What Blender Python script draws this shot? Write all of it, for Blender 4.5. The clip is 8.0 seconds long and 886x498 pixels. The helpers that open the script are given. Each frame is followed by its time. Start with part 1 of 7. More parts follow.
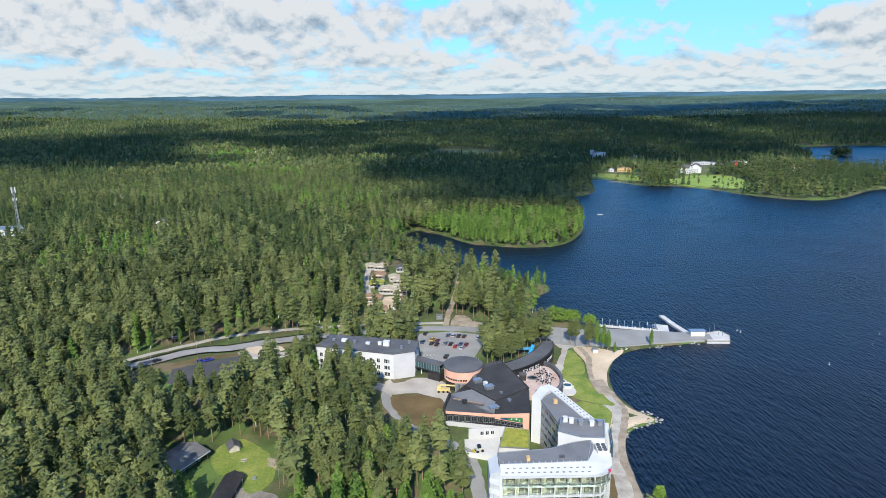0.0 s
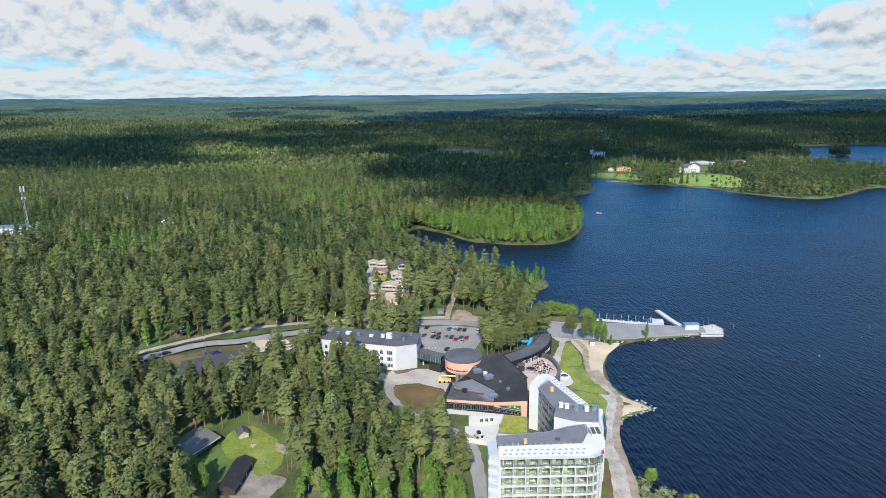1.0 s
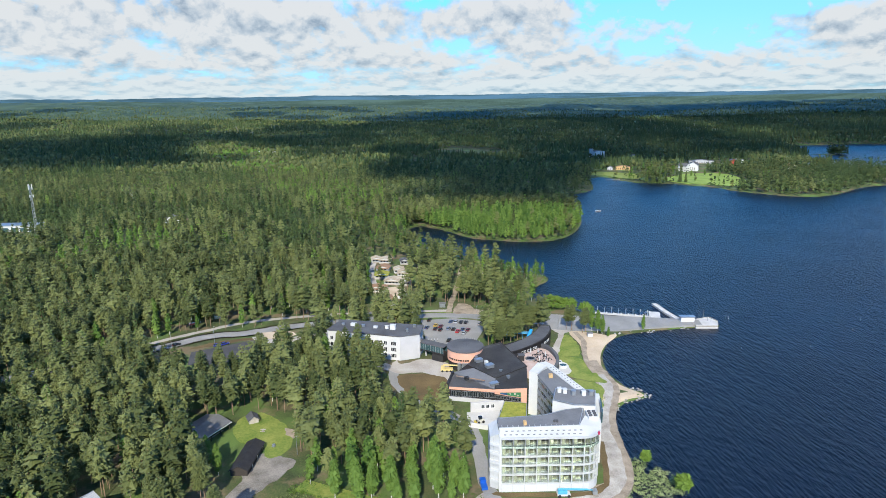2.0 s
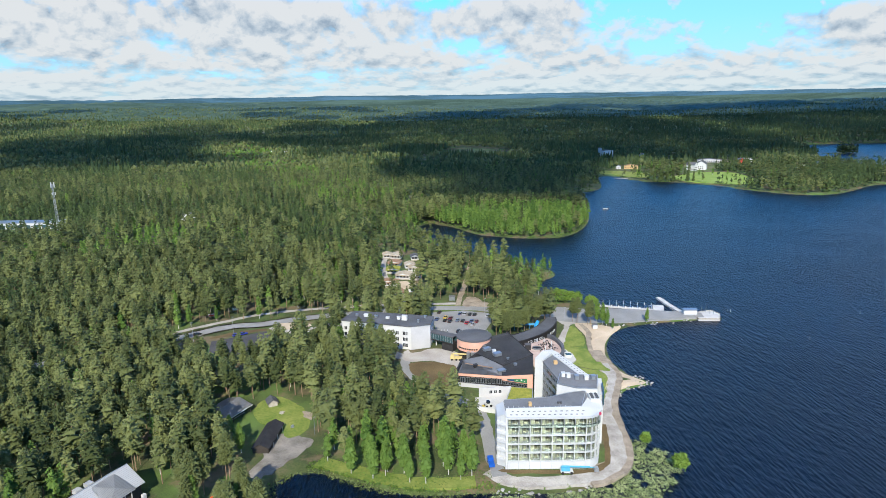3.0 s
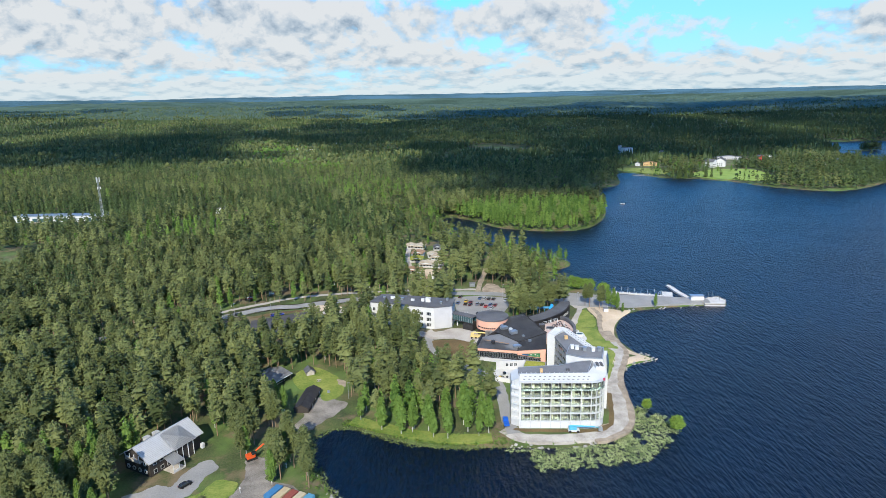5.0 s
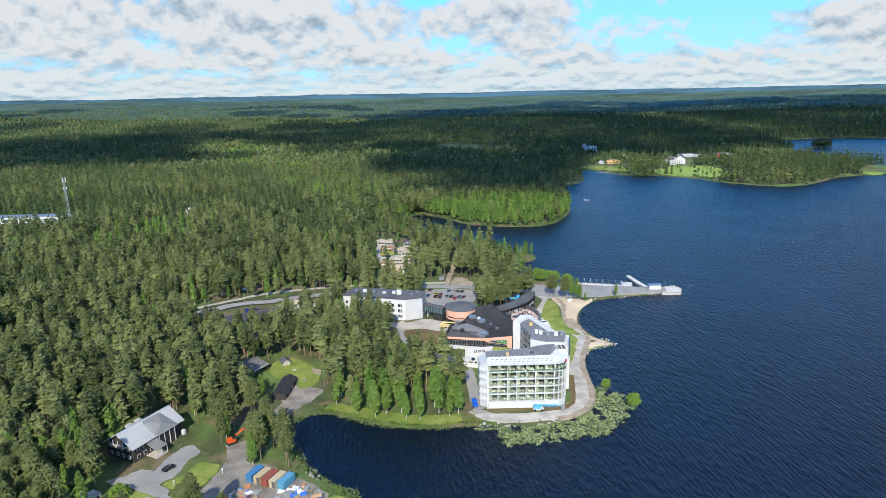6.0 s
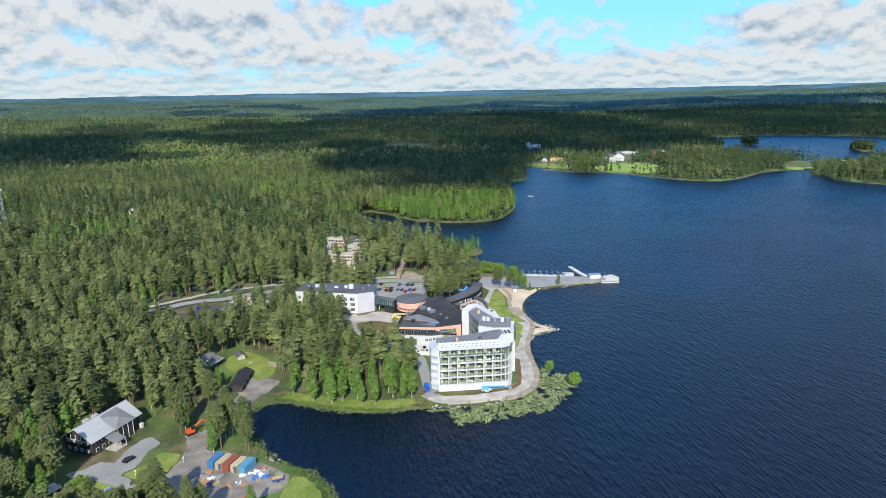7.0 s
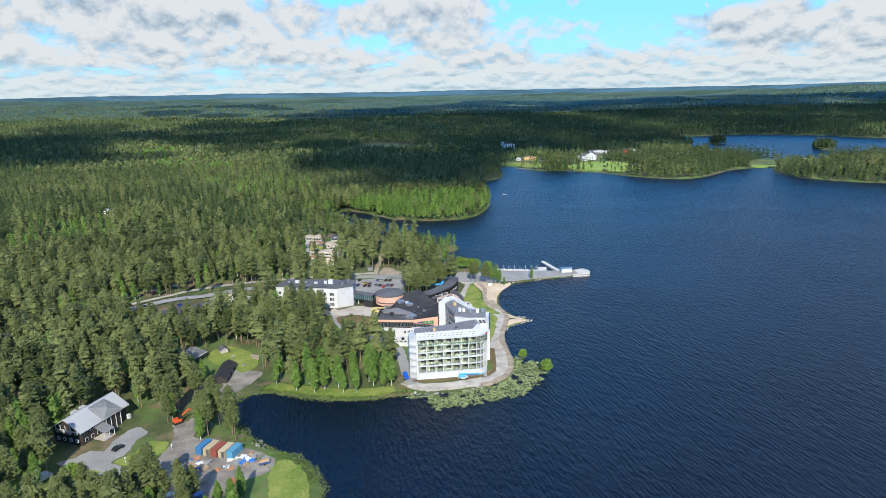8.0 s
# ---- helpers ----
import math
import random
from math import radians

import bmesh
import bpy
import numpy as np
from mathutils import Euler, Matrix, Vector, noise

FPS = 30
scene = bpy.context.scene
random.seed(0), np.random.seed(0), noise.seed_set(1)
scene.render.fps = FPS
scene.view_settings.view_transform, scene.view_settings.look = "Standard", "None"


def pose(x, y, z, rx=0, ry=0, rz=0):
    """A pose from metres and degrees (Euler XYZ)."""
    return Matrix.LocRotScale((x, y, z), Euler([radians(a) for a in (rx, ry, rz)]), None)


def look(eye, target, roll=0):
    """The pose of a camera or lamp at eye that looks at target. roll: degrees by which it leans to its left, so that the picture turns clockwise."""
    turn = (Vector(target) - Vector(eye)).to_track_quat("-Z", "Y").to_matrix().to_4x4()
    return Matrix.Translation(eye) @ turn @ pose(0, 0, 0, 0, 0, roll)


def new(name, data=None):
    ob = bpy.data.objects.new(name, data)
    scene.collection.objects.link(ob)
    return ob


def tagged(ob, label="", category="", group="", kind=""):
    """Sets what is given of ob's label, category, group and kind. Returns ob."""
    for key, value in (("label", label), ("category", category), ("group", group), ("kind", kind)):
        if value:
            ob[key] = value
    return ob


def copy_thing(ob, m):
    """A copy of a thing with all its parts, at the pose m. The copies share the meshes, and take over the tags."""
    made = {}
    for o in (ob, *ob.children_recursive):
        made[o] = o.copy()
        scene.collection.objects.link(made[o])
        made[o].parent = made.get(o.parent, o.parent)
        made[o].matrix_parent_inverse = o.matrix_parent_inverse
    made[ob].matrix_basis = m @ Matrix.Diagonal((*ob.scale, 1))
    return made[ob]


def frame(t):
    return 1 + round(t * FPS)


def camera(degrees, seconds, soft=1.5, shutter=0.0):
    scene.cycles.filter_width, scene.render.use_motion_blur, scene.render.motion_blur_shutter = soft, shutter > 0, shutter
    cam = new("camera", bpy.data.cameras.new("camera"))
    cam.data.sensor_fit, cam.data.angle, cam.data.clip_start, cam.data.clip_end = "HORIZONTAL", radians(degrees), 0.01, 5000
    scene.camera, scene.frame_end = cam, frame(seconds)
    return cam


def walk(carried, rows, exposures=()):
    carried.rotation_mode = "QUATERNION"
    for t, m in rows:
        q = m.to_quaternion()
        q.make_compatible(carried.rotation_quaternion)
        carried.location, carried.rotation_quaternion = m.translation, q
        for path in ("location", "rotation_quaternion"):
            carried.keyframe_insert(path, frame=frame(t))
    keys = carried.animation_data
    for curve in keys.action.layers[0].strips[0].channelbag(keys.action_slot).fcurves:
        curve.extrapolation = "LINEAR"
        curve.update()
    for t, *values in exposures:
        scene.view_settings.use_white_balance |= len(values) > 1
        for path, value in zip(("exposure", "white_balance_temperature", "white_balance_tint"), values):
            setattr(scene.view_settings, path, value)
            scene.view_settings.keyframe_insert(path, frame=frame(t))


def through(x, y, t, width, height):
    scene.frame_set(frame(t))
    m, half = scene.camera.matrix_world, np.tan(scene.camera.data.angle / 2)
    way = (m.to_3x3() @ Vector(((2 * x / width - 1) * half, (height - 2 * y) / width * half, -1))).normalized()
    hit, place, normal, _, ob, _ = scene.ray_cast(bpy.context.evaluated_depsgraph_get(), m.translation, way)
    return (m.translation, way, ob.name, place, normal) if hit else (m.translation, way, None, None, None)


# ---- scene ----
# ---------------------------------------------------------------- camera
cam = camera(71.0, 8.0, 0.7)
ROWS = [
    (0, 0.00, 0.00, 120.00, -0.01, -13.61, -0.60),
    (0.5, -0.11, -4.21, 120.09, 0.03, -13.64, -0.63),
    (1, -0.02, -9.07, 119.78, 0.08, -13.57, -0.68),
    (1.5, -0.57, -13.27, 119.28, 0.03, -13.56, -0.70),
    (3, -1.18, -30.15, 118.62, 0.98, -13.54, -0.87),
    (3.5, -1.31, -36.48, 118.75, 1.86, -13.56, -0.91),
    (4, -1.31, -42.84, 118.77, 2.46, -13.58, -0.98),
    (4.2, -1.20, -45.46, 118.77, 2.60, -13.59, -1.00),
    (5.3, -0.58, -59.87, 118.77, 3.02, -13.65, -1.12),
    (5.5, -0.47, -62.49, 118.76, 2.81, -13.66, -1.14),
    (6, -0.56, -68.92, 118.59, 0.07, -13.72, -1.12),
    (6.5, -1.16, -75.22, 118.48, -2.82, -13.80, -1.10),
    (7, -1.66, -81.52, 118.52, -4.82, -13.86, -1.05),
    (7.5, -2.42, -87.47, 118.78, -6.44, -13.91, -1.02),
    (8, -3.07, -92.96, 118.67, -7.08, -13.90, -1.03),
]
walk(cam, [(t, pose(x, y, z, 90 + pitch, 0, yaw) @ pose(0, 0, 0, 0, 0, roll)) for t, x, y, z, yaw, pitch, roll in ROWS], [(0.0, 0.34), (8.0, 0.34)])

# ---------------------------------------------------------------- sky and sun
SUN_AZ, SUN_EL = radians(184), radians(37)      # compass bearing from +y towards +x
sun_dir = Vector((math.sin(SUN_AZ) * math.cos(SUN_EL), math.cos(SUN_AZ) * math.cos(SUN_EL), math.sin(SUN_EL)))
sun = new("sun", bpy.data.lights.new("sun", "SUN"))
sun.data.energy, sun.data.angle, sun.data.color = 5.0, radians(0.5), (1.0, 0.94, 0.80)
sun.matrix_world = look(sun_dir * 2000, (0, 0, 0))


class Nodes:
    """A short way to wire node trees."""

    def __init__(self, tree):
        self.tree = tree
        tree.nodes.clear()

    def add(self, kind, inputs=(), **settings):
        n = self.tree.nodes.new(kind)
        for key, value in settings.items():
            setattr(n, key, value)
        for key, value in dict(inputs).items():
            if isinstance(value, bpy.types.NodeSocket):
                self.tree.links.new(value, n.inputs[key])
            else:
                n.inputs[key].default_value = value
        return n

    def math(self, op, a, b=0.0, clamp=False):
        return self.add("ShaderNodeMath", {0: a, 1: b}, operation=op, use_clamp=clamp).outputs[0]

    def mix(self, fac, a, b, blend="MIX"):
        n = self.add("ShaderNodeMix", {0: fac, 6: a, 7: b}, data_type="RGBA", blend_type=blend)
        return n.outputs[2]

    def ramp(self, fac, stops):
        n = self.add("ShaderNodeValToRGB", {0: fac})
        e = n.color_ramp.elements
        while len(e) < len(stops):
            e.new(0.5)
        for k, (p, c) in enumerate(stops):
            e[k].position, e[k].color = p, (*c, 1) if isinstance(c, tuple) else (c, c, c, 1)
        return n.outputs[0]

    def noise(self, vec, scale, detail=3.0, rough=0.55):
        return self.add("ShaderNodeTexNoise", {"Vector": vec, "Scale": scale, "Detail": detail, "Roughness": rough}).outputs[0]


world = bpy.data.worlds.new("world")
scene.world = world
world.use_nodes = True
w = Nodes(world.node_tree)
sky = w.add("ShaderNodeTexSky", sky_type="NISHITA", sun_disc=False, sun_elevation=SUN_EL, sun_rotation=SUN_AZ, altitude=100.0, air_density=1.0, dust_density=0.0, ozone_density=3.0)
ray_dir = w.add("ShaderNodeTexCoord").outputs["Generated"]
up = w.add("ShaderNodeSeparateXYZ", {0: ray_dir}).outputs[2]


def bump_at(x, y, cx, cy, w_, h_, a):
    """A soft swell of cloud, or a hole where a is negative, round a bearing and a height."""
    dx, dy = w.math("DIVIDE", w.math("SUBTRACT", x, cx), w_), w.math("DIVIDE", w.math("SUBTRACT", y, cy), h_)
    r = w.math("ADD", w.math("MULTIPLY", dx, dx), w.math("MULTIPLY", dy, dy))
    return w.math("MULTIPLY", w.math("POWER", 2.718, w.math("MULTIPLY", r, -1.0)), a)


sky_x, sky_y = (w.add("ShaderNodeSeparateXYZ", {0: ray_dir}).outputs[k] for k in (0, 1))
bearing = w.math("ARCTAN2", sky_x, sky_y)
deep = w.math("LOGARITHM", w.math("ADD", w.math("MAXIMUM", up, 0.0), 0.030), 2.718)
SWELLS = ((0.40, 0.128, 0.17, 0.036, -0.30), (0.33, 0.075, 0.14, 0.016, -0.13), (0.60, 0.140, 0.20, 0.020, -0.24), (-0.02, 0.138, 0.045, 0.012, -0.16), (0.02, 0.077, 0.045, 0.012, -0.17), (0.57, 0.090, 0.07, 0.030, 0.22), (-0.30, 0.120, 0.24, 0.030, 0.12), (0.10, 0.125, 0.10, 0.020, 0.12), (0.10, 0.080, 0.08, 0.016, 0.10), (-0.62, 0.100, 0.16, 0.030, 0.08), (0.33, 0.136, 0.035, 0.010, 0.17), (-0.34, 0.040, 0.16, 0.008, -0.10), (-0.60, 0.055, 0.12, 0.010, -0.10), (-0.05, 0.045, 0.10, 0.007, -0.08))


def cloud_cover(lift):
    """Heaps of cumulus, large overhead and in small flat rows towards the horizon."""
    v = w.math("ADD", deep, lift)
    here = w.add("ShaderNodeCombineXYZ", {0: w.math("MULTIPLY", bearing, 7.0), 1: w.math("MULTIPLY", v, 1.25), 2: 4.7}).outputs[0]
    bent = w.add("ShaderNodeVectorMath", {0: w.add("ShaderNodeTexNoise", {"Vector": here, "Scale": 2.6, "Detail": 4.0}).outputs[1], 1: (0.22, 0.16, 0.0), 2: here}, operation="MULTIPLY_ADD").outputs[0]
    heaps = w.noise(bent, 1.25, 2.0, 0.5)
    lumps = w.noise(bent, 5.5, 9.0, 0.60)
    balls = w.add("ShaderNodeTexVoronoi", {"Vector": bent, "Scale": 4.6, "Detail": 3.0, "Roughness": 0.55}, feature="SMOOTH_F1").outputs[0]
    f = w.math("ADD", w.math("MULTIPLY", heaps, 0.58), w.math("ADD", w.math("MULTIPLY", lumps, 0.38), w.math("MULTIPLY", w.math("SUBTRACT", 0.5, balls), 0.16)))
    for swell in SWELLS:
        f = w.math("ADD", f, bump_at(bearing, up, *swell))
    return f


cover = cloud_cover(0.0)
above = cloud_cover(0.13)
veil = w.ramp(up, [(0.0, 0.22), (0.03, 0.185), (0.08, 0.145), (0.16, 0.12)])
mask = w.ramp(w.math("ADD", cover, veil), [(0.425, 0.0), (0.49, 0.62), (0.58, 1.0)])
lit = w.math("ADD", w.math("MULTIPLY", w.math("SUBTRACT", cover, above), 2.5), 0.60)
cloud = w.ramp(lit, [(0.20, (0.42, 0.51, 0.62)), (0.42, (0.68, 0.76, 0.84)), (0.68, (0.99, 1.0, 1.0))])
pale = w.mix(w.ramp(up, [(0.03, 0.0), (0.11, 1.0)]), (2.8, 3.7, 4.3, 1), (2.3, 3.9, 4.5, 1))
tint = w.mix(w.ramp(up, [(0.0, 0.85), (0.06, 0.75), (0.13, 0.6), (0.165, 0.0)]), w.mix(1.0, sky.outputs[0], (0.17, 0.88, 1.48, 1), "MULTIPLY"), pale)
blue = w.add("ShaderNodeBackground", {0: tint, 1: 0.15})
white = w.add("ShaderNodeBackground", {0: cloud, 1: 0.62})
thin = w.ramp(up, [(0.0, 0.70), (0.05, 0.92), (0.142, 0.95), (0.158, 0.06), (0.6, 0.03)])
sky_mix = w.add("ShaderNodeMixShader", {0: w.math("MULTIPLY", mask, thin), 1: blue.outputs[0], 2: white.outputs[0]})
w.add("ShaderNodeOutputWorld", {0: sky_mix.outputs[0]})

# ---------------------------------------------------------------- materials
def material(name, colours, scale=0.5, fine=6.0, rough=0.8, metal=0.0, bump=0.0, per=0.0, spec=0.3):
    """Two colours mixed by noise at two scales, fine relief, and a share of tint by piece."""
    m = bpy.data.materials.new(name)
    m.use_nodes = True
    n = Nodes(m.node_tree)
    at = n.add("ShaderNodeNewGeometry").outputs["Position"]
    broad, grain = n.noise(at, scale, 4.0), n.noise(at, fine, 3.0, 0.6)
    mixed = n.math("ADD", n.math("MULTIPLY", broad, 0.6), n.math("MULTIPLY", grain, 0.4))
    colour = n.ramp(mixed, [(0.36, colours[0]), (0.64, colours[1])])
    if per:
        tint = n.add("ShaderNodeObjectInfo").outputs["Random"]
        colour = n.mix(n.math("MULTIPLY", tint, per), colour, tuple(c * 0.5 for c in colours[0]) + (1,))
    links = {"Base Color": colour, "Roughness": rough, "Metallic": metal, "Specular IOR Level": spec}
    if bump:
        links["Normal"] = n.add("ShaderNodeBump", {"Strength": bump, "Distance": 0.1, "Height": mixed}).outputs[0]
    bsdf = n.add("ShaderNodeBsdfPrincipled", links)
    n.add("ShaderNodeOutputMaterial", {0: bsdf.outputs[0]})
    return m


def foliage(name, dark, light, through=0.25):
    m = bpy.data.materials.new(name)
    m.use_nodes = True
    n = Nodes(m.node_tree)
    tone = n.add("ShaderNodeAttribute", attribute_name="tone").outputs["Fac"]
    isle = n.add("ShaderNodeNewGeometry").outputs["Random Per Island"]
    own = n.add("ShaderNodeObjectInfo").outputs["Random"]
    f = n.math("ADD", n.math("MULTIPLY", tone, 0.75), n.math("ADD", n.math("MULTIPLY", isle, 0.14), n.math("MULTIPLY", own, 0.15)))
    colour = n.ramp(f, [(0.1, dark), (0.9, light)])
    a = n.add("ShaderNodeBsdfPrincipled", {"Base Color": colour, "Roughness": 0.65, "Specular IOR Level": 0.25})
    b = n.add("ShaderNodeBsdfTranslucent", {0: colour})
    mixed = n.add("ShaderNodeMixShader", {0: through, 1: a.outputs[0], 2: b.outputs[0]})
    n.add("ShaderNodeOutputMaterial", {0: mixed.outputs[0]})
    return m


PINE = foliage("pine_needles", (0.042, 0.060, 0.018), (0.168, 0.190, 0.064), 0.15)
SPRUCE = foliage("spruce_needles", (0.028, 0.052, 0.016), (0.098, 0.140, 0.042), 0.15)
BIRCH = foliage("birch_leaves", (0.060, 0.122, 0.020), (0.165, 0.258, 0.050), 0.25)
WILLOW = foliage("willow_leaves", (0.100, 0.180, 0.028), (0.215, 0.320, 0.060), 0.25)
BARK = material("pine_bark", ((0.17, 0.115, 0.075), (0.30, 0.20, 0.13)), 0.8, 8, 0.9)
BIRCH_BARK = material("birch_bark", ((0.35, 0.34, 0.31), (0.72, 0.70, 0.66)), 1.5, 6, 0.8)
WHITE = material("white_render", ((0.50, 0.505, 0.50), (0.60, 0.605, 0.595)), 0.15, 3, 0.7)
FACADE = material("pale_grey_aluminium", ((0.46, 0.475, 0.475), (0.55, 0.56, 0.555)), 0.2, 4, 0.5, 0.15)
GREY_RENDER = material("light_grey_render", ((0.42, 0.42, 0.425), (0.50, 0.50, 0.505)), 0.2, 3, 0.75)
FELT = material("dark_roof_felt", ((0.066, 0.068, 0.075), (0.115, 0.117, 0.125)), 0.12, 2.5, 0.85, bump=0.2)
FELT_GREY = material("grey_roof_felt", ((0.13, 0.135, 0.145), (0.19, 0.195, 0.205)), 0.15, 2.5, 0.85)
ORANGE = material("salmon_cladding", ((0.62, 0.33, 0.235), (0.72, 0.41, 0.30)), 0.2, 4, 0.6)
BLACK_WOOD = material("black_timber_cladding", ((0.018, 0.018, 0.020), (0.040, 0.038, 0.038)), 0.4, 9, 0.7)
METAL = material("light_steel", ((0.32, 0.35, 0.37), (0.44, 0.46, 0.48)), 0.3, 5, 0.35, 0.7)
SEDUM = material("sedum_roof", ((0.16, 0.19, 0.03), (0.34, 0.33, 0.06)), 0.5, 3, 0.95, bump=0.4)
ASPHALT = material("asphalt", ((0.20, 0.20, 0.195), (0.30, 0.295, 0.285)), 0.08, 2, 0.9)
DARK_ASPHALT = material("dark_asphalt", ((0.05, 0.05, 0.055), (0.085, 0.085, 0.09)), 0.1, 2, 0.9)
SITE_GRAVEL = material("trodden_gravel", ((0.125, 0.112, 0.095), (0.30, 0.272, 0.235)), 0.2, 2.2, 0.95, bump=0.4)
SHORE_GRAVEL = material("sandy_gravel", ((0.25, 0.225, 0.195), (0.50, 0.465, 0.415)), 0.22, 2.4, 0.95, bump=0.3)
GRAVEL = material("gravel", ((0.30, 0.27, 0.24), (0.46, 0.43, 0.39)), 0.12, 3, 0.95, bump=0.3)
TRACK = material("forest_dirt", ((0.20, 0.160, 0.115), (0.39, 0.325, 0.250)), 0.3, 2.2, 0.95, bump=0.3)
SAND = material("sand", ((0.42, 0.33, 0.23), (0.58, 0.47, 0.35)), 0.08, 2, 0.95)
SOIL = material("brown_soil", ((0.085, 0.060, 0.028), (0.170, 0.120, 0.055)), 0.1, 2, 0.95, bump=0.4)
LAWN = material("lawn", ((0.105, 0.168, 0.026), (0.250, 0.270, 0.066)), 0.16, 1.2, 0.95, bump=0.3)
MEADOW = material("meadow_grass", ((0.145, 0.240, 0.040), (0.265, 0.350, 0.080)), 0.05, 0.6, 0.95)
CONCRETE = material("concrete", ((0.42, 0.41, 0.39), (0.56, 0.55, 0.53)), 0.2, 3, 0.85)
STONE = material("granite", ((0.26, 0.25, 0.24), (0.46, 0.44, 0.42)), 0.8, 6, 0.9, per=0.5)


def ground_material():
    m = bpy.data.materials.new("forest_ground")
    m.use_nodes = True
    n = Nodes(m.node_tree)
    at = n.add("ShaderNodeNewGeometry").outputs["Position"]
    broad, mid, grain = n.noise(at, 0.035, 5.0), n.noise(at, 0.09, 4.0), n.noise(at, 1.6, 3.0)
    moss = n.ramp(n.math("ADD", n.math("MULTIPLY", mid, 0.6), n.math("MULTIPLY", grain, 0.4)), [(0.35, (0.028, 0.040, 0.012)), (0.5, (0.055, 0.078, 0.020)), (0.66, (0.11, 0.095, 0.045))])
    colour = n.mix(n.ramp(broad, [(0.46, 0.0), (0.60, 0.9)]), moss, (0.095, 0.160, 0.032, 1))
    litter = n.ramp(n.noise(at, 0.055, 5.0, 0.65), [(0.52, 0.0), (0.62, 0.85)])
    colour = n.mix(litter, colour, (0.165, 0.120, 0.070, 1))
    bump = n.add("ShaderNodeBump", {"Strength": 0.5, "Distance": 0.3, "Height": grain}).outputs[0]
    b = n.add("ShaderNodeBsdfPrincipled", {"Base Color": colour, "Roughness": 0.95, "Normal": bump})
    n.add("ShaderNodeOutputMaterial", {0: b.outputs[0]})
    return m


def water_material():
    m = bpy.data.materials.new("lake_water")
    m.use_nodes = True
    n = Nodes(m.node_tree)
    at = n.add("ShaderNodeNewGeometry").outputs["Position"]
    turned = n.add("ShaderNodeMapping", {"Vector": at, "Rotation": (0, 0, radians(4)), "Scale": (1.0, 3.0, 1.0)}, vector_type="TEXTURE").outputs[0]
    swell, chop, ripple = n.noise(turned, 0.36, 2.0), n.noise(turned, 0.8, 3.0, 0.6), n.add("ShaderNodeTexWave", {"Vector": turned, "Scale": 0.18, "Distortion": 9.0, "Detail": 3.0, "Detail Scale": 0.8, "Detail Roughness": 0.6}, bands_direction="X").outputs[1]
    gust = n.ramp(n.noise(at, 0.012, 3.0), [(0.35, 0.55), (0.65, 1.0)])
    h = n.math("ADD", n.math("MULTIPLY", swell, 0.75), n.math("ADD", n.math("MULTIPLY", chop, 0.85), n.math("MULTIPLY", ripple, 0.08)))
    bump = n.add("ShaderNodeBump", {"Strength": 1.0, "Distance": 2.1, "Height": n.math("MULTIPLY", h, gust)}).outputs[0]
    b = n.add("ShaderNodeBsdfPrincipled", {"Base Color": (0.0006, 0.0050, 0.016, 1), "Roughness": 0.29, "IOR": 1.333, "Normal": bump})
    n.add("ShaderNodeOutputMaterial", {0: b.outputs[0]})
    return m


GROUND, WATER = ground_material(), water_material()


def glass(name, colour, rough=0.02):
    m = bpy.data.materials.new(name)
    m.use_nodes = True
    n = Nodes(m.node_tree)
    b = n.add("ShaderNodeBsdfPrincipled", {"Base Color": (*colour, 1), "Roughness": rough, "IOR": 1.45, "Transmission Weight": 1.0})
    n.add("ShaderNodeOutputMaterial", {0: b.outputs[0]})
    return m


def ribbed(name, colours, pitch, turn=0.0, rough=0.6, metal=0.0, depth=0.05):
    """Boards or standing seams at a pitch, across the given bearing."""
    m = bpy.data.materials.new(name)
    m.use_nodes = True
    n = Nodes(m.node_tree)
    at = n.add("ShaderNodeNewGeometry").outputs["Position"]
    turned = n.add("ShaderNodeMapping", {"Vector": at, "Rotation": (0, 0, radians(turn))}).outputs[0]
    wave = n.add("ShaderNodeTexWave", {"Vector": turned, "Scale": 0.31416 / pitch, "Distortion": 0.0}, bands_direction="X").outputs[1]
    seam = n.ramp(wave, [(0.0, 0.0), (0.1, 1.0)])
    colour = n.mix(n.noise(at, 0.6, 4.0), (*colours[0], 1), (*colours[1], 1))
    colour = n.mix(n.math("MULTIPLY", n.math("SUBTRACT", 1.0, seam), 0.5), colour, (*(c * 0.4 for c in colours[0]), 1))
    bump = n.add("ShaderNodeBump", {"Strength": 0.6, "Distance": depth, "Height": seam}).outputs[0]
    b = n.add("ShaderNodeBsdfPrincipled", {"Base Color": colour, "Roughness": rough, "Metallic": metal, "Normal": bump})
    n.add("ShaderNodeOutputMaterial", {0: b.outputs[0]})
    return m


GLASS = glass("clear_glass", (0.46, 0.56, 0.55))
DARK_GLASS = material("window_glass", ((0.015, 0.02, 0.024), (0.03, 0.036, 0.04)), 0.3, 2, 0.06, spec=0.6)
TEAL_GLASS = material("teal_glass", ((0.03, 0.07, 0.08), (0.06, 0.11, 0.12)), 0.3, 2, 0.06, spec=0.6)
ROOM = material("room_plaster", ((0.36, 0.33, 0.25), (0.48, 0.45, 0.36)), 0.4, 3, 0.8)
CURTAIN = material("curtains", ((0.42, 0.38, 0.27), (0.62, 0.58, 0.47)), 1.2, 9, 0.9, per=0.5)
GREY_CLAD = ribbed("grey_metal_cladding", ((0.25, 0.26, 0.27), (0.33, 0.34, 0.35)), 0.6, 0, 0.5, 0.2)
SHEET = ribbed("grey_sheet_roof", ((0.40, 0.40, 0.39), (0.50, 0.50, 0.49)), 0.5, 24.5, 0.55, 0.2)
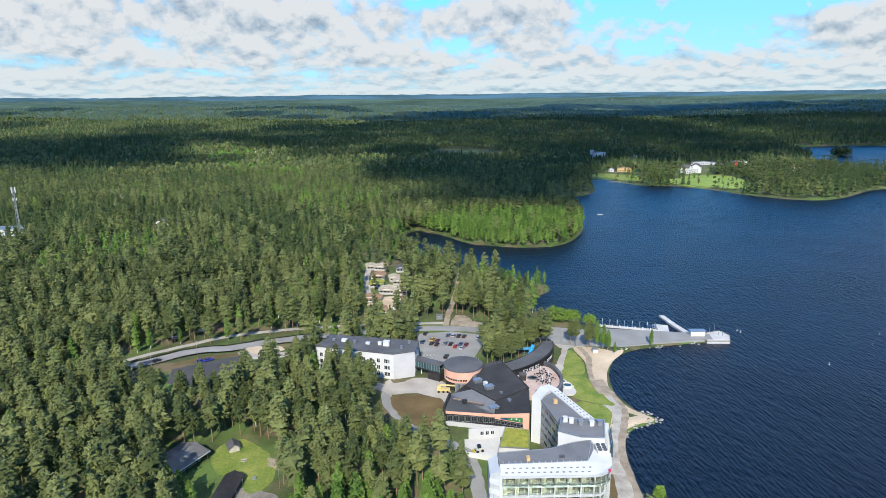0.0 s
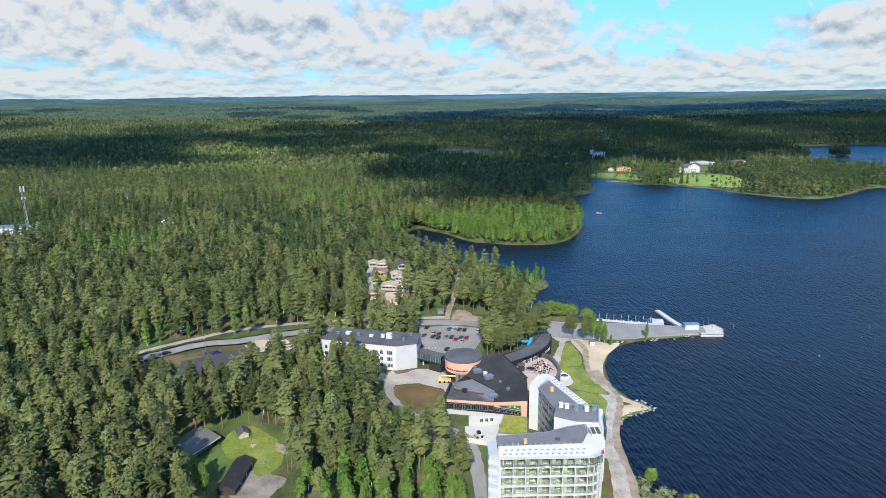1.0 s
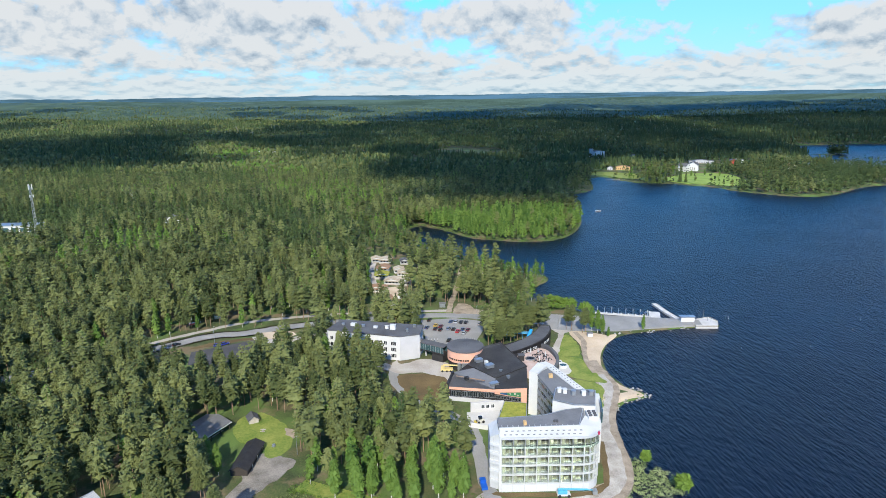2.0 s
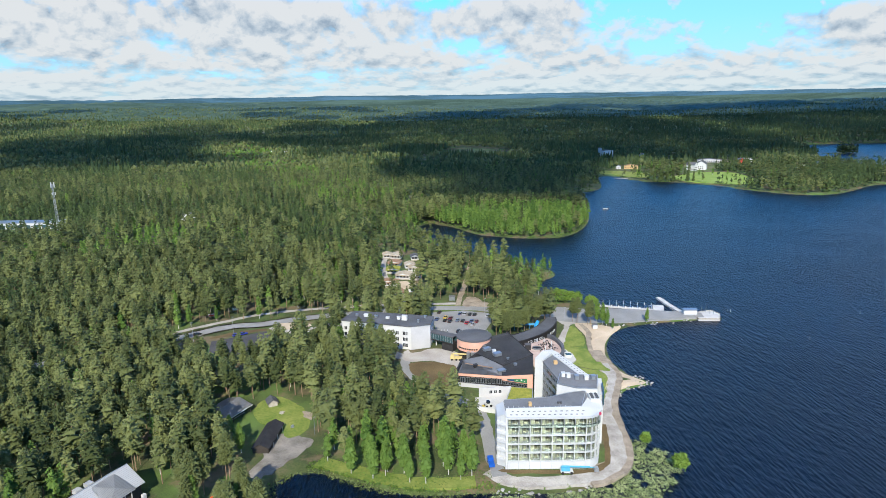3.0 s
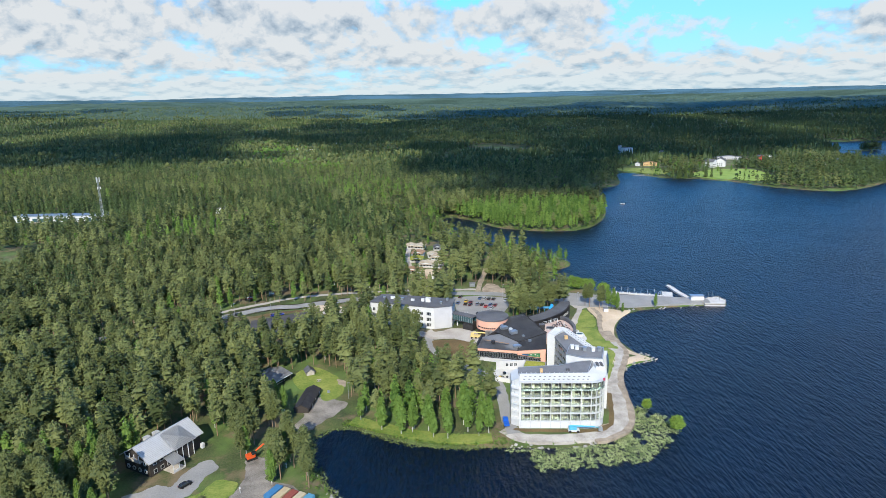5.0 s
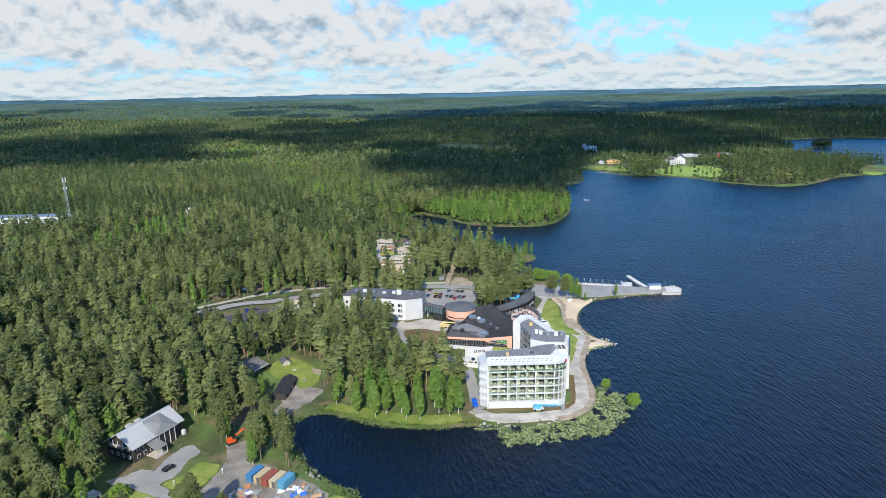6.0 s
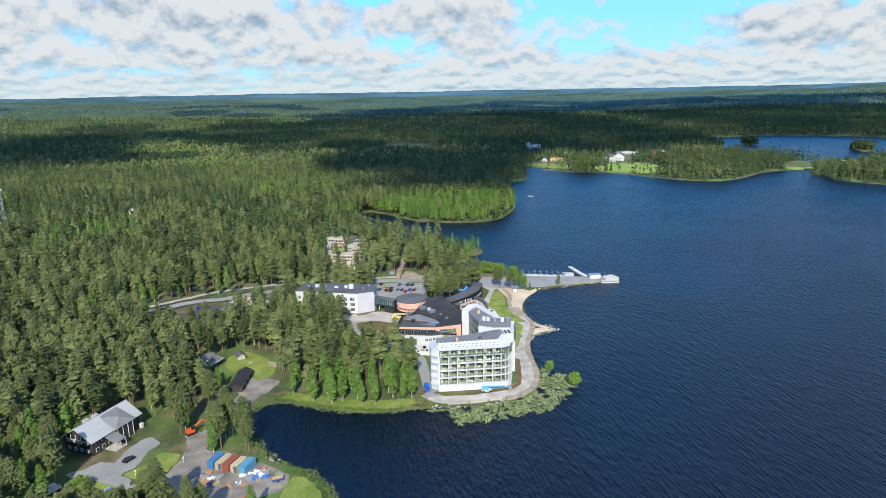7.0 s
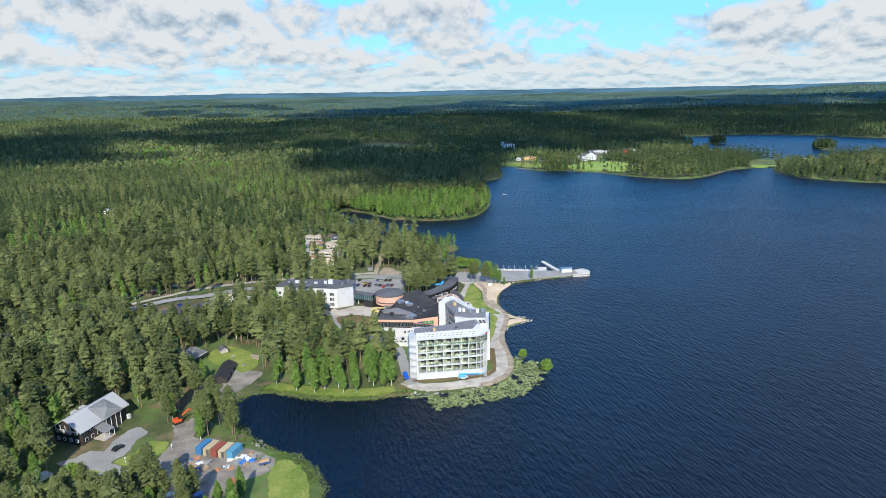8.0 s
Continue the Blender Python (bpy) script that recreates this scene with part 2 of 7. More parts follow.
PANTILE = ribbed("grey_sheet_roofing", ((0.26, 0.26, 0.265), (0.34, 0.34, 0.345)), 0.45, 65, 0.6, 0.1)
LOG = ribbed("dark_log_wall", ((0.030, 0.024, 0.020), (0.055, 0.045, 0.038)), 0.3, 0, 0.8)
PAVING = material("pink_stone_paving", ((0.40, 0.29, 0.25), (0.55, 0.43, 0.38)), 0.3, 5, 0.9)
CABIN_FELT = material("pale_cabin_roof", ((0.30, 0.24, 0.17), (0.52, 0.46, 0.36)), 0.3, 3, 0.9)
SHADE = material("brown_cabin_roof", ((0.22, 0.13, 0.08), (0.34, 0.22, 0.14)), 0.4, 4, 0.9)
TIMBER = material("weathered_timber", ((0.34, 0.30, 0.25), (0.50, 0.46, 0.40)), 0.8, 7, 0.9)
RUBBER = material("tyre_rubber", ((0.015, 0.015, 0.015), (0.03, 0.03, 0.03)), 1, 8, 0.9)
PLASTER_RED = material("red_timber", ((0.28, 0.045, 0.03), (0.36, 0.07, 0.045)), 0.4, 6, 0.8)
OCHRE = material("ochre_timber", ((0.45, 0.29, 0.13), (0.58, 0.40, 0.20)), 0.4, 6, 0.8)
LILY = foliage("water_shrubs", (0.13, 0.19, 0.065), (0.39, 0.45, 0.22), 0.2)
REED = foliage("shore_reeds", (0.10, 0.14, 0.05), (0.20, 0.25, 0.09), 0.3)
PAINTS = {}


def paint(colour, rough=0.3, metal=0.2):
    """Car and machine paint, one material a colour."""
    key = (*colour, rough, metal)
    if key not in PAINTS:
        PAINTS[key] = material("paint", (tuple(c * 0.85 for c in colour), colour), 1.0, 12, rough, metal)
    return PAINTS[key]

# ---------------------------------------------------------------- plan of land and water
def smooth(points, closed=True, steps=5):
    """A curve through plan points (Catmull-Rom)."""
    p, out = np.array(points, float), []
    k = len(p)
    for i in range(k if closed else k - 1):
        a, b, c, d = (p[(i + j) % k] if closed else p[min(max(i + j, 0), k - 1)] for j in (-1, 0, 1, 2))
        for s in np.arange(steps) / steps:
            out.append(0.5 * (2 * b + (c - a) * s + (2 * a - 5 * b + 4 * c - d) * s * s + (3 * b - a - 3 * c + d) * s ** 3))
    if not closed:
        out.append(p[-1])
    return np.array(out)


def signed(px, py, poly):
    """Distance to a closed outline, positive outside."""
    q = np.stack([np.ravel(px), np.ravel(py)], 1)
    best, inside = np.full(len(q), 1e18), np.zeros(len(q), bool)
    for a, b in zip(poly, np.roll(poly, -1, 0)):
        e, off = b - a, q - a
        s = np.clip(off @ e / max(e @ e, 1e-9), 0, 1)
        best = np.minimum(best, ((off - s[:, None] * e) ** 2).sum(1))
        if a[1] != b[1]:
            inside ^= ((a[1] > q[:, 1]) != (b[1] > q[:, 1])) & (q[:, 0] < (b[0] - a[0]) * (q[:, 1] - a[1]) / (b[1] - a[1]) + a[0])
    return (np.sqrt(best) * np.where(inside, -1, 1)).reshape(np.shape(px))


NEAR_SHORE = [(-140, -500), (-60, -120), (-30, 20), (-21, 72), (-23, 88), (-29, 98), (-38, 105), (-45, 110), (-51, 120), (-58, 131), (-60, 142), (-55, 149), (-46, 150), (-36, 146), (-27, 142), (-18, 139), (-6, 138), (5, 139), (13, 139), (29, 139), (42, 142), (52, 150), (58, 165), (59, 181), (59, 192), (64, 200), (71, 209), (82, 214), (75, 223)]
MID_SHORE = [(71, 237), (73, 254), (80, 271), (89, 280), (101, 285), (126, 290), (143, 291), (143, 295), (125, 297), (100, 302), (84, 312), (76, 319), (68, 326), (60, 333), (53, 342), (47, 353), (44, 362), (51, 366), (60, 371), (67, 378), (69, 388), (65, 398), (54, 402), (42, 403), (32, 413), (20, 433), (2, 459), (-17, 477), (-31, 502), (-37, 532), (-33, 558), (-23, 569), (-13, 560), (1, 547), (23, 514), (46, 503), (73, 497), (98, 505), (119, 536), (135, 584), (141, 630), (136, 700), (155, 748), (197, 800), (215, 900)]
FAR_SHORE = [(243, 934), (258, 886), (275, 859), (309, 850), (337, 826), (362, 800), (372, 772), (414, 724), (454, 720), (502, 752), (547, 790), (595, 807), (632, 812), (606, 770), (592, 719), (602, 668), (660, 612), (900, 470), (2600, 100), (2600, -700)]
LAKE = np.concatenate([smooth(NEAR_SHORE, False, 4), smooth(MID_SHORE, False, 4), smooth(FAR_SHORE, False, 3)])
NORTH_LAKE = smooth([(668, 1150), (640, 1085), (660, 1010), (729, 905), (899, 882), (1500, 760), (1900, 1000), (1260, 1270), (1190, 1400), (1060, 1500), (900, 1500), (800, 1470), (770, 1330), (725, 1220)], True, 4)
ISLETS = ((928, 1078, 24), (806, 1262, 20))


def inland(px, py):
    """Metres inland from the nearest shore; negative on the water."""
    d = np.minimum(signed(px, py, LAKE), signed(px, py, NORTH_LAKE))
    for x, y, r in ISLETS:
        d = np.maximum(d, r - np.hypot(px - x, py - y))
    return d


HILLS = [(rng * 0.0016, a, b, c) for rng, a, b, c in ((1.0, 0.8, 0.6, 0.4), (2.3, -0.5, 0.9, 2.1), (3.7, 0.95, -0.3, 4.0), (6.1, 0.2, 1.0, 1.2))]


def rise(px, py):
    """Height of the wooded hills above the shore land."""
    r = np.hypot(px, py)
    wave = sum(np.sin(f * (a * px + b * py) + c) / (k + 1) for k, (f, a, b, c) in enumerate(HILLS))
    far = np.clip((r - 700) / 3600, 0, 1)
    base = np.interp(r, [1000, 1400, 2000, 3000, 4300], [0, 5, 20, 50, 84])
    return np.maximum(base + far * (12 + 10 * far) * wave, 0)


def height(px, py, d=None):
    d = inland(px, py) if d is None else d
    beach = np.exp(-(((px - 70) / 22) ** 2 + ((py - 243) / 42) ** 2) ** 2)
    bank = np.where(d < 0, np.maximum(d * (0.22 - 0.12 * beach), -3.0), np.minimum(d * (0.30 - 0.215 * beach), 1.3))
    return bank + rise(px, py) * np.clip(d / 60, 0, 1)


def spaced(stops):
    """Grid lines: (to, step) from a start."""
    at = [stops[0]]
    for to, step in stops[1:]:
        k = max(1, round((to - at[-1]) / step))
        at += list(np.linspace(at[-1], to, k + 1)[1:])
    return np.array(at)


def grid_object(name, gx, gy, z, mat):
    nx, ny = len(gx), len(gy)
    px, py = np.meshgrid(gx, gy)
    verts = np.stack([px.ravel(), py.ravel(), z.ravel()], 1)
    i = np.arange((nx - 1) * (ny - 1))
    a = i // (nx - 1) * nx + i % (nx - 1)
    return mesh_object(name, verts, np.stack([a, a + 1, a + nx + 1, a + nx], 1), [mat], True)


def mesh_object(name, verts, faces, mats, shade=False, slots=None, tone=None):
    me = bpy.data.meshes.new(name)
    k = faces.shape[1]
    me.vertices.add(len(verts))
    me.vertices.foreach_set("co", np.ascontiguousarray(verts, dtype=np.float32).ravel())
    me.loops.add(faces.size)
    me.loops.foreach_set("vertex_index", np.ascontiguousarray(faces, dtype=np.int32).ravel())
    me.polygons.add(len(faces))
    me.polygons.foreach_set("loop_start", np.arange(len(faces), dtype=np.int32) * k)
    if slots is not None:
        me.polygons.foreach_set("material_index", np.ascontiguousarray(slots, dtype=np.int32))
    for m in mats:
        me.materials.append(m)
    me.update(calc_edges=True)
    if tone is not None:
        me.attributes.new("tone", "FLOAT", "POINT").data.foreach_set("value", np.ascontiguousarray(tone, dtype=np.float32))
    me.polygons.foreach_set("use_smooth", np.full(len(faces), shade))
    return new(name, me)


GX = spaced((-4900, (-1500, 170), (-500, 40), (-170, 8), (-110, 3), (150, 2), (260, 5), (700, 14), (1600, 45), (4900, 170)))
GY = spaced((-1500, (-200, 130), (60, 16), (80, 4), (335, 2), (420, 4), (900, 12), (1700, 40), (4900, 160)))
px, py = np.meshgrid(GX, GY)
tagged(grid_object("ground", GX, GY, height(px, py), GROUND), "mossy forest floor and shore land rising to hills", "ground", kind="structure")
WX = np.array([-4900.0, 4900.0])
tagged(grid_object("water", WX, WX, np.zeros((2, 2)), WATER), "dark blue rippled lake water", "lake", kind="structure")


def outline_bm(points, z0, z1, bm=None):
    """An upright prism over a plan outline."""
    bm = bm or bmesh.new()
    p = np.array(points, float)
    if sum(a[0] * b[1] - b[0] * a[1] for a, b in zip(p, np.roll(p, -1, 0))) < 0:
        p = p[::-1]
    low = [bm.verts.new((x, y, z0)) for x, y in p]
    top = [bm.verts.new((x, y, z1 if np.isscalar(z1) else z1(x, y))) for x, y in p]
    k = len(p)
    for i in range(k):
        bm.faces.new((low[i], low[(i + 1) % k], top[(i + 1) % k], top[i]))
    bm.faces.new(top)
    bm.faces.new(low[::-1])
    return bm


def part(name, bm, mat, parent=None, label=""):
    """One mesh object, given in world metres, under a thing or a part."""
    m, up = Matrix(), parent
    while up:
        m, up = up.matrix_basis @ m, up.parent
    bm.transform(m.inverted())
    bmesh.ops.recalc_face_normals(bm, faces=bm.faces)
    me = bpy.data.meshes.new(name)
    bm.to_mesh(me)
    bm.free()
    me.materials.append(mat)
    ob = new(name, me)
    if parent:
        ob.parent = parent
    return tagged(ob, label)


def thing(name, label, category, group="", at=(0, 0, 0), turn=0.0, kind=""):
    ob = new(name)
    ob.empty_display_size = 0.5
    ob.matrix_basis = pose(*at, 0, 0, turn)
    return tagged(ob, label, category, group, kind)


LAND = 1.3          # level of the land round the resort
CLEAR = []          # outlines kept free of trees, with a margin


def sheet(name, points, z, mat, label, category, margin=1.5, curved=True, thick=1.6):
    """A flat surface laid on the land, kept clear of trees."""
    p = smooth(points, True, 8) if curved else np.array(points, float)
    if curved:
        p = p + np.array([[noise.noise((x * 0.35, y * 0.35, 1.0)), noise.noise((x * 0.35, y * 0.35, 9.0))] for x, y in p]) * 0.9
    z += 0.007 * (len(CLEAR) % 9)
    CLEAR.append((p, margin))
    return tagged(part(name, outline_bm(p, LAND - thick, LAND + z), mat), label, category, kind="structure")


def strip(name, points, width, z, mat, label, category, margin=1.5):
    c = smooth(points, False, 5)
    t = np.gradient(c, axis=0)
    t /= np.linalg.norm(t, axis=1)[:, None]
    side = np.stack([-t[:, 1], t[:, 0]], 1) * width / 2
    p = np.concatenate([c + side, (c - side)[::-1]])
    p = p + np.array([[noise.noise((x * 0.3, y * 0.3, 3.0)), noise.noise((x * 0.3, y * 0.3, 7.0))] for x, y in p]) * 0.7
    z += 0.007 * (len(CLEAR) % 9)
    CLEAR.append((p, margin))
    return tagged(part(name, outline_bm(p, LAND - 1.0, LAND + z), mat), label, category, kind="structure")

# ---------------------------------------------------------------- roads, yards, lawns, beach
strip("road_shoulder", [(-200, 232), (-146, 266), (-123, 283), (-105, 287), (-90, 294), (-72, 300), (-54, 304)], 10, 0.0, TRACK, "bare brown dirt shoulder along the road", "ground", 0.5)
strip("road", [(-270, 190), (-200, 232), (-146, 266), (-123, 283), (-105, 287), (-90, 294), (-72, 300), (-54, 304), (-29, 310), (0, 311), (30, 305), (58, 296)], 7, 0.06, ASPHALT, "pale worn asphalt road through the pine forest", "road", 2.5)
strip("footpath", [(-156, 268), (-139, 283), (-128, 291), (-116, 300), (-100, 307), (-70, 314), (-30, 318), (0, 319)], 3.5, 0.05, GRAVEL, "grey gravel footpath beside the road", "path", 1.5)
strip("forest_track", [(1, 314), (3, 335), (6, 357), (9, 385), (12, 420)], 3.2, 0.05, TRACK, "sandy track leading into the forest", "path", 0.4)
strip("cabin_road", [(-28, 320), (-38, 345), (-46, 368), (-52, 402), (-54, 445)], 4, 0.05, GRAVEL, "gravel lane along the holiday cabins", "road", 1.5)
sheet("dirt_clearing", [(4, 314), (12, 313), (22, 312), (24, 317), (17, 321), (13, 329), (8, 332), (5, 324)], 0.05, TRACK, "bare brown dirt clearing beside the track", "ground", 1)
sheet("camp_dirt", [(-61, 189.5), (-57, 188), (-55.5, 183), (-58.0, 184), (-59.5, 186.5)], 0.10, TRACK, "worn reddish dirt patch on the lawn", "ground", 0.5)
sheet("verge", [(-60, 306.5), (-20, 314), (0, 316), (20, 312), (36, 308), (0, 315.2)], 0.03, LAWN, "mown grass verge along the road", "lawn", 0.5)
sheet("car_park", [(-14, 303), (4, 306), (19, 301), (19, 287), (13, 268), (-10, 268)], 0.08, ASPHALT, "grey asphalt car park", "car park", 2, False)
sheet("dark_car_park", [(-124, 262.5), (-106, 272.5), (-98, 277.5), (-90, 272), (-95, 258), (-104, 246), (-112, 246), (-120, 248)], 0.07, DARK_ASPHALT, "freshly laid black asphalt lot", "car park", 3, False)
sheet("soil_bank", [(-126, 266), (-106, 275), (-98, 279), (-104, 280), (-118, 274.5)], 0.05, SOIL, "brown soil bank above the lot", "ground", 1)
sheet("soil_circle", [(-97, 287), (-84, 289), (-78, 284), (-86, 278.5), (-94, 281)], 0.1, SAND, "round orange sand bed at the turning", "ground", 2)
strip("lot_road", [(-98, 283), (-90, 276), (-76, 279), (-66, 285), (-52, 281), (-44, 265), (-34, 248), (-22, 240)], 6, 0.05, GRAVEL, "gravel service lane round the soil bed", "road", 1)
sheet("courtyard", [(-24, 250), (-21, 246), (-10, 251), (0, 246), (3, 232), (0, 226), (-10, 236), (-22, 236), (-26, 241)], 0.08, GRAVEL, "pale gravel courtyard between the buildings", "yard", 2.5)
sheet("soil_field", [(-22, 232), (-13, 235), (-1, 230), (1, 212), (-7, 208), (-17, 217)], 0.12, SOIL, "oval field of bare brown soil", "ground", 1)
strip("service_lane", [(-24, 240), (-22, 226), (-12, 209), (0, 199), (8, 190), (10, 175), (11, 158), (13, 146)], 4.5, 0.06, ASPHALT, "narrow grey service lane", "road", 2.5)
strip("shore_dirt", [(40, 144.6), (46, 147.4), (53.4, 154.6), (56.2, 169), (57, 184), (59, 196), (63.5, 209), (67, 221), (65.2, 237), (64.2, 247)], 8.6, 0.02, TRACK, "brown rutted dirt beside the shore road", "ground", 1)
strip("beach_track", [(64.6, 234), (63.8, 247), (65.5, 260), (67.5, 271), (66, 283)], 2.4, 0.16, TRACK, "brown wheel track across the sand", "path", 1)
strip("shore_road", [(9.5, 149), (16, 143.6), (30, 143.2), (43.6, 146.2), (52.4, 154.6), (55.2, 169), (56, 184), (58, 196), (62.5, 209), (66.5, 222), (65.2, 232)], 5.4, 0.07, SHORE_GRAVEL, "pale gravel road along the lake shore", "road", 2)
strip("planting_bed", [(13.5, 149.4), (16, 148.4), (28, 148.2), (41.5, 148.4), (47.8, 152), (50.4, 159), (52.2, 170), (53.2, 178)], 2.0, 0.11, SOIL, "strip of bare brown soil round the hotel", "ground", 1)
sheet("lake_lawn", [(58, 278), (62, 278.5), (64, 267), (63, 257), (60, 252.5), (50, 254.5), (55, 269)], 0.06, LAWN, "mown lawn above the beach", "lawn", 2)
sheet("lake_lawn_south", [(48.5, 251), (60, 250.5), (63.5, 242), (65.5, 231), (66.5, 224), (55, 229), (51, 236)], 0.06, LAWN, "mown lawn between the hotel and the beach", "lawn", 2)
sheet("lake_lawn_end", [(52, 226.5), (64, 222), (63, 212), (58, 196), (53, 186), (51, 200)], 0.06, LAWN, "rough grass between wing and shore road", "lawn", 2)
sheet("promenade", [(54, 290), (57, 281), (52, 266), (47.5, 254), (51, 252), (55.5, 266), (60, 281), (64, 284), (62, 290)], 0.05, GRAVEL, "pale path from the harbour to the terrace", "path", 1)
BEACH = smooth([(63, 283), (72, 283), (80, 279), (87, 280.5), (78, 268), (72, 254), (69.5, 237), (73, 224), (80, 214.5), (72, 211), (63, 203), (58, 190), (57, 196), (66, 222), (65, 236), (63.5, 252), (65, 266)], True, 4)
CLEAR.append((BEACH, 2))
tagged(part("beach", outline_bm(BEACH, -1.0, lambda x, y: 0.16 + float(height(np.array([x]), np.array([y]))[0])), SAND), "pale sandy beach with tyre tracks", "beach", kind="structure")
sheet("quay", [(54, 312), (74, 307), (83, 308.5), (107, 304.5), (120, 302), (136, 299), (135, 291.5), (125, 291), (105, 288), (86, 283.5), (64, 285), (54, 288)], 0.05, ASPHALT, "grey asphalt harbour quay", "quay", 2, False)
sheet("landing", [(-70, 164.5), (-65, 173), (-58, 171), (-52, 168.5), (-53, 162), (-58, 154), (-62, 147), (-66, 150), (-66.5, 158)], 0.05, SITE_GRAVEL, "gravel landing by the bay", "yard", 2)
strip("bay_road", [(-62, 160), (-66, 148), (-69.5, 134), (-71, 122), (-73, 108), (-76, 98), (-84, 88), (-90, 78)], 6, 0.05, SITE_GRAVEL, "rutted gravel road along the bay", "road", 1.5)
strip("shore_grass", [(-47, 155), (-37, 151), (-27, 147), (-18, 144), (-6, 142.5), (5, 143.5)], 5.5, 0.02, LAWN, "bright green grass along the bay", "lawn", -12)
sheet("lodge_yard", [(-92, 127), (-86, 123.5), (-88, 118), (-88.5, 110), (-91.5, 105), (-87.5, 101), (-86, 95), (-97, 101.5), (-104, 104.5), (-110, 106.5), (-105, 109.5), (-101.5, 113), (-97, 112), (-95.8, 119)], 0.07, ASPHALT, "grey gravel forecourt of the lodge", "yard", 2)
sheet("site_yard", [(-72, 129), (-68.5, 117), (-59, 114), (-52, 108.5), (-42.5, 103), (-37.5, 98), (-37, 92.5), (-41, 89.5), (-46, 86), (-48, 79), (-65, 81), (-78, 91), (-88, 95), (-86, 99), (-80, 99.6), (-75.5, 105), (-74, 114.5), (-78, 127)], 0.04, SITE_GRAVEL, "trodden gravel yard of a building site", "yard", 0.5)
sheet("lodge_lawn", [(-90.5, 105), (-86.5, 109), (-83.5, 115.5), (-76, 114), (-77, 105.5), (-80.7, 100.6), (-87, 102)], 0.12, LAWN, "small green lawn before the lodge", "lawn", 0.5)
sheet("drive_lawn", [(-112, 82), (-106, 94), (-101, 100), (-96, 101), (-87, 94), (-92, 84), (-98, 78)], 0.05, LAWN, "rough lawn beside the drive", "lawn", 2)
sheet("spit_lawn", [(-36, 97), (-30, 94), (-26, 86), (-24.5, 74), (-34, 74), (-38, 86)], 0.05, LAWN, "bright green grass on the spit", "lawn", 1)
sheet("camp_lawn", [(-80, 190), (-78, 199), (-72, 201), (-65, 196), (-57, 186), (-56, 174), (-62, 170), (-66, 178), (-74, 180)], 0.06, LAWN, "green lawn by the lean-to shelter", "lawn", 2)
sheet("church_field", [(318, 884), (330, 845), (345, 832), (392, 808), (425, 850), (435, 935), (392, 952), (352, 925)], 0.4, MEADOW, "bright green meadow by the lake", "meadow", 3)
sheet("village_green", [(228, 950), (241, 992), (300, 955), (292, 905), (268, 893), (246, 942)], 0.4, LAWN, "shaded meadow by the inlet", "meadow", 3)
sheet("village_yard", [(325, 990), (400, 975), (470, 1030), (500, 1080), (400, 1050), (340, 1030)], 0.3, MEADOW, "open village ground with houses", "meadow", 4)
sheet("isthmus", [(604, 812), (640, 812), (700, 800), (780, 890), (700, 900), (628, 862)], 0.3, MEADOW, "low grassy isthmus", "meadow", 4)
sheet("clear_cut", [(-20, 1270), (50, 1240), (120, 1250), (110, 1340), (20, 1390)], 1.2, LAWN, "pale clear-cut slope in the woods", "meadow", 6)
strip("far_lane", [(-60, 1150), (-44, 1230), (-10, 1300), (40, 1400)], 12, 1.5, GRAVEL, "gravel lane climbing through the woods", "road", 4)

# open ground without trees
for spot in ([(34, 222), (37, 204), (48, 184), (57, 184), (60, 222), (60, 258), (44, 258)], [(-44, 60), (-18, 60), (-18, 96), (-32, 104), (-42, 100)], [(45, 249), (60, 249), (62, 284), (51, 285)], [(-12, 255), (16, 252), (17, 270), (19, 287), (-12, 300)], [(10, 150), (34, 165), (34, 202), (12, 202), (11, 160)], [(-28, 232), (-22, 205), (-8, 192), (8, 186), (10, 200), (0, 212)],
             [(-160, 262), (-120, 240), (-95, 243), (-70, 262), (-60, 285), (-80, 296), (-150, 268)], [(-96, 183), (-89, 168), (-72, 158), (-66, 158), (-64, 178), (-80, 190)],
             [(-108, 108), (-96, 103), (-84, 94), (-76, 96), (-84, 128), (-94, 128)], [(52, 150), (62, 165), (62, 200), (80, 214), (66, 285), (50, 280), (48, 230)], [(-106, 84), (-94, 82), (-86, 92), (-92, 99), (-102, 98)], [(46, 300), (90, 300), (86, 320), (70, 330), (58, 336), (50, 330)], [(-60, 145), (-50, 148), (-48, 160), (-56, 168)], [(-72, 86), (-60, 82.5), (-36, 82.5), (-34, 104), (-50, 112), (-72, 108)]):
    CLEAR.append((np.array(spot, float), 0.5))

# ---------------------------------------------------------------- building kit
def box(x0, x1, y0, y1, z0, z1, m=Matrix(), bm=None, bevel=0.0):
    """A box in a local frame m."""
    b = bmesh.new()
    bmesh.ops.create_cube(b, size=1.0, matrix=Matrix.LocRotScale(((x0 + x1) / 2, (y0 + y1) / 2, (z0 + z1) / 2), None, (x1 - x0, y1 - y0, z1 - z0)))
    if bevel:
        bmesh.ops.bevel(b, geom=b.edges[:], offset=bevel, segments=2, affect="EDGES")
    b.transform(m)
    return joined(bm, b)


def joined(bm, b):
    if bm is None:
        return b
    tmp = bpy.data.meshes.new("tmp")
    b.to_mesh(tmp)
    bm.from_mesh(tmp)
    b.free()
    bpy.data.meshes.remove(tmp)
    return bm


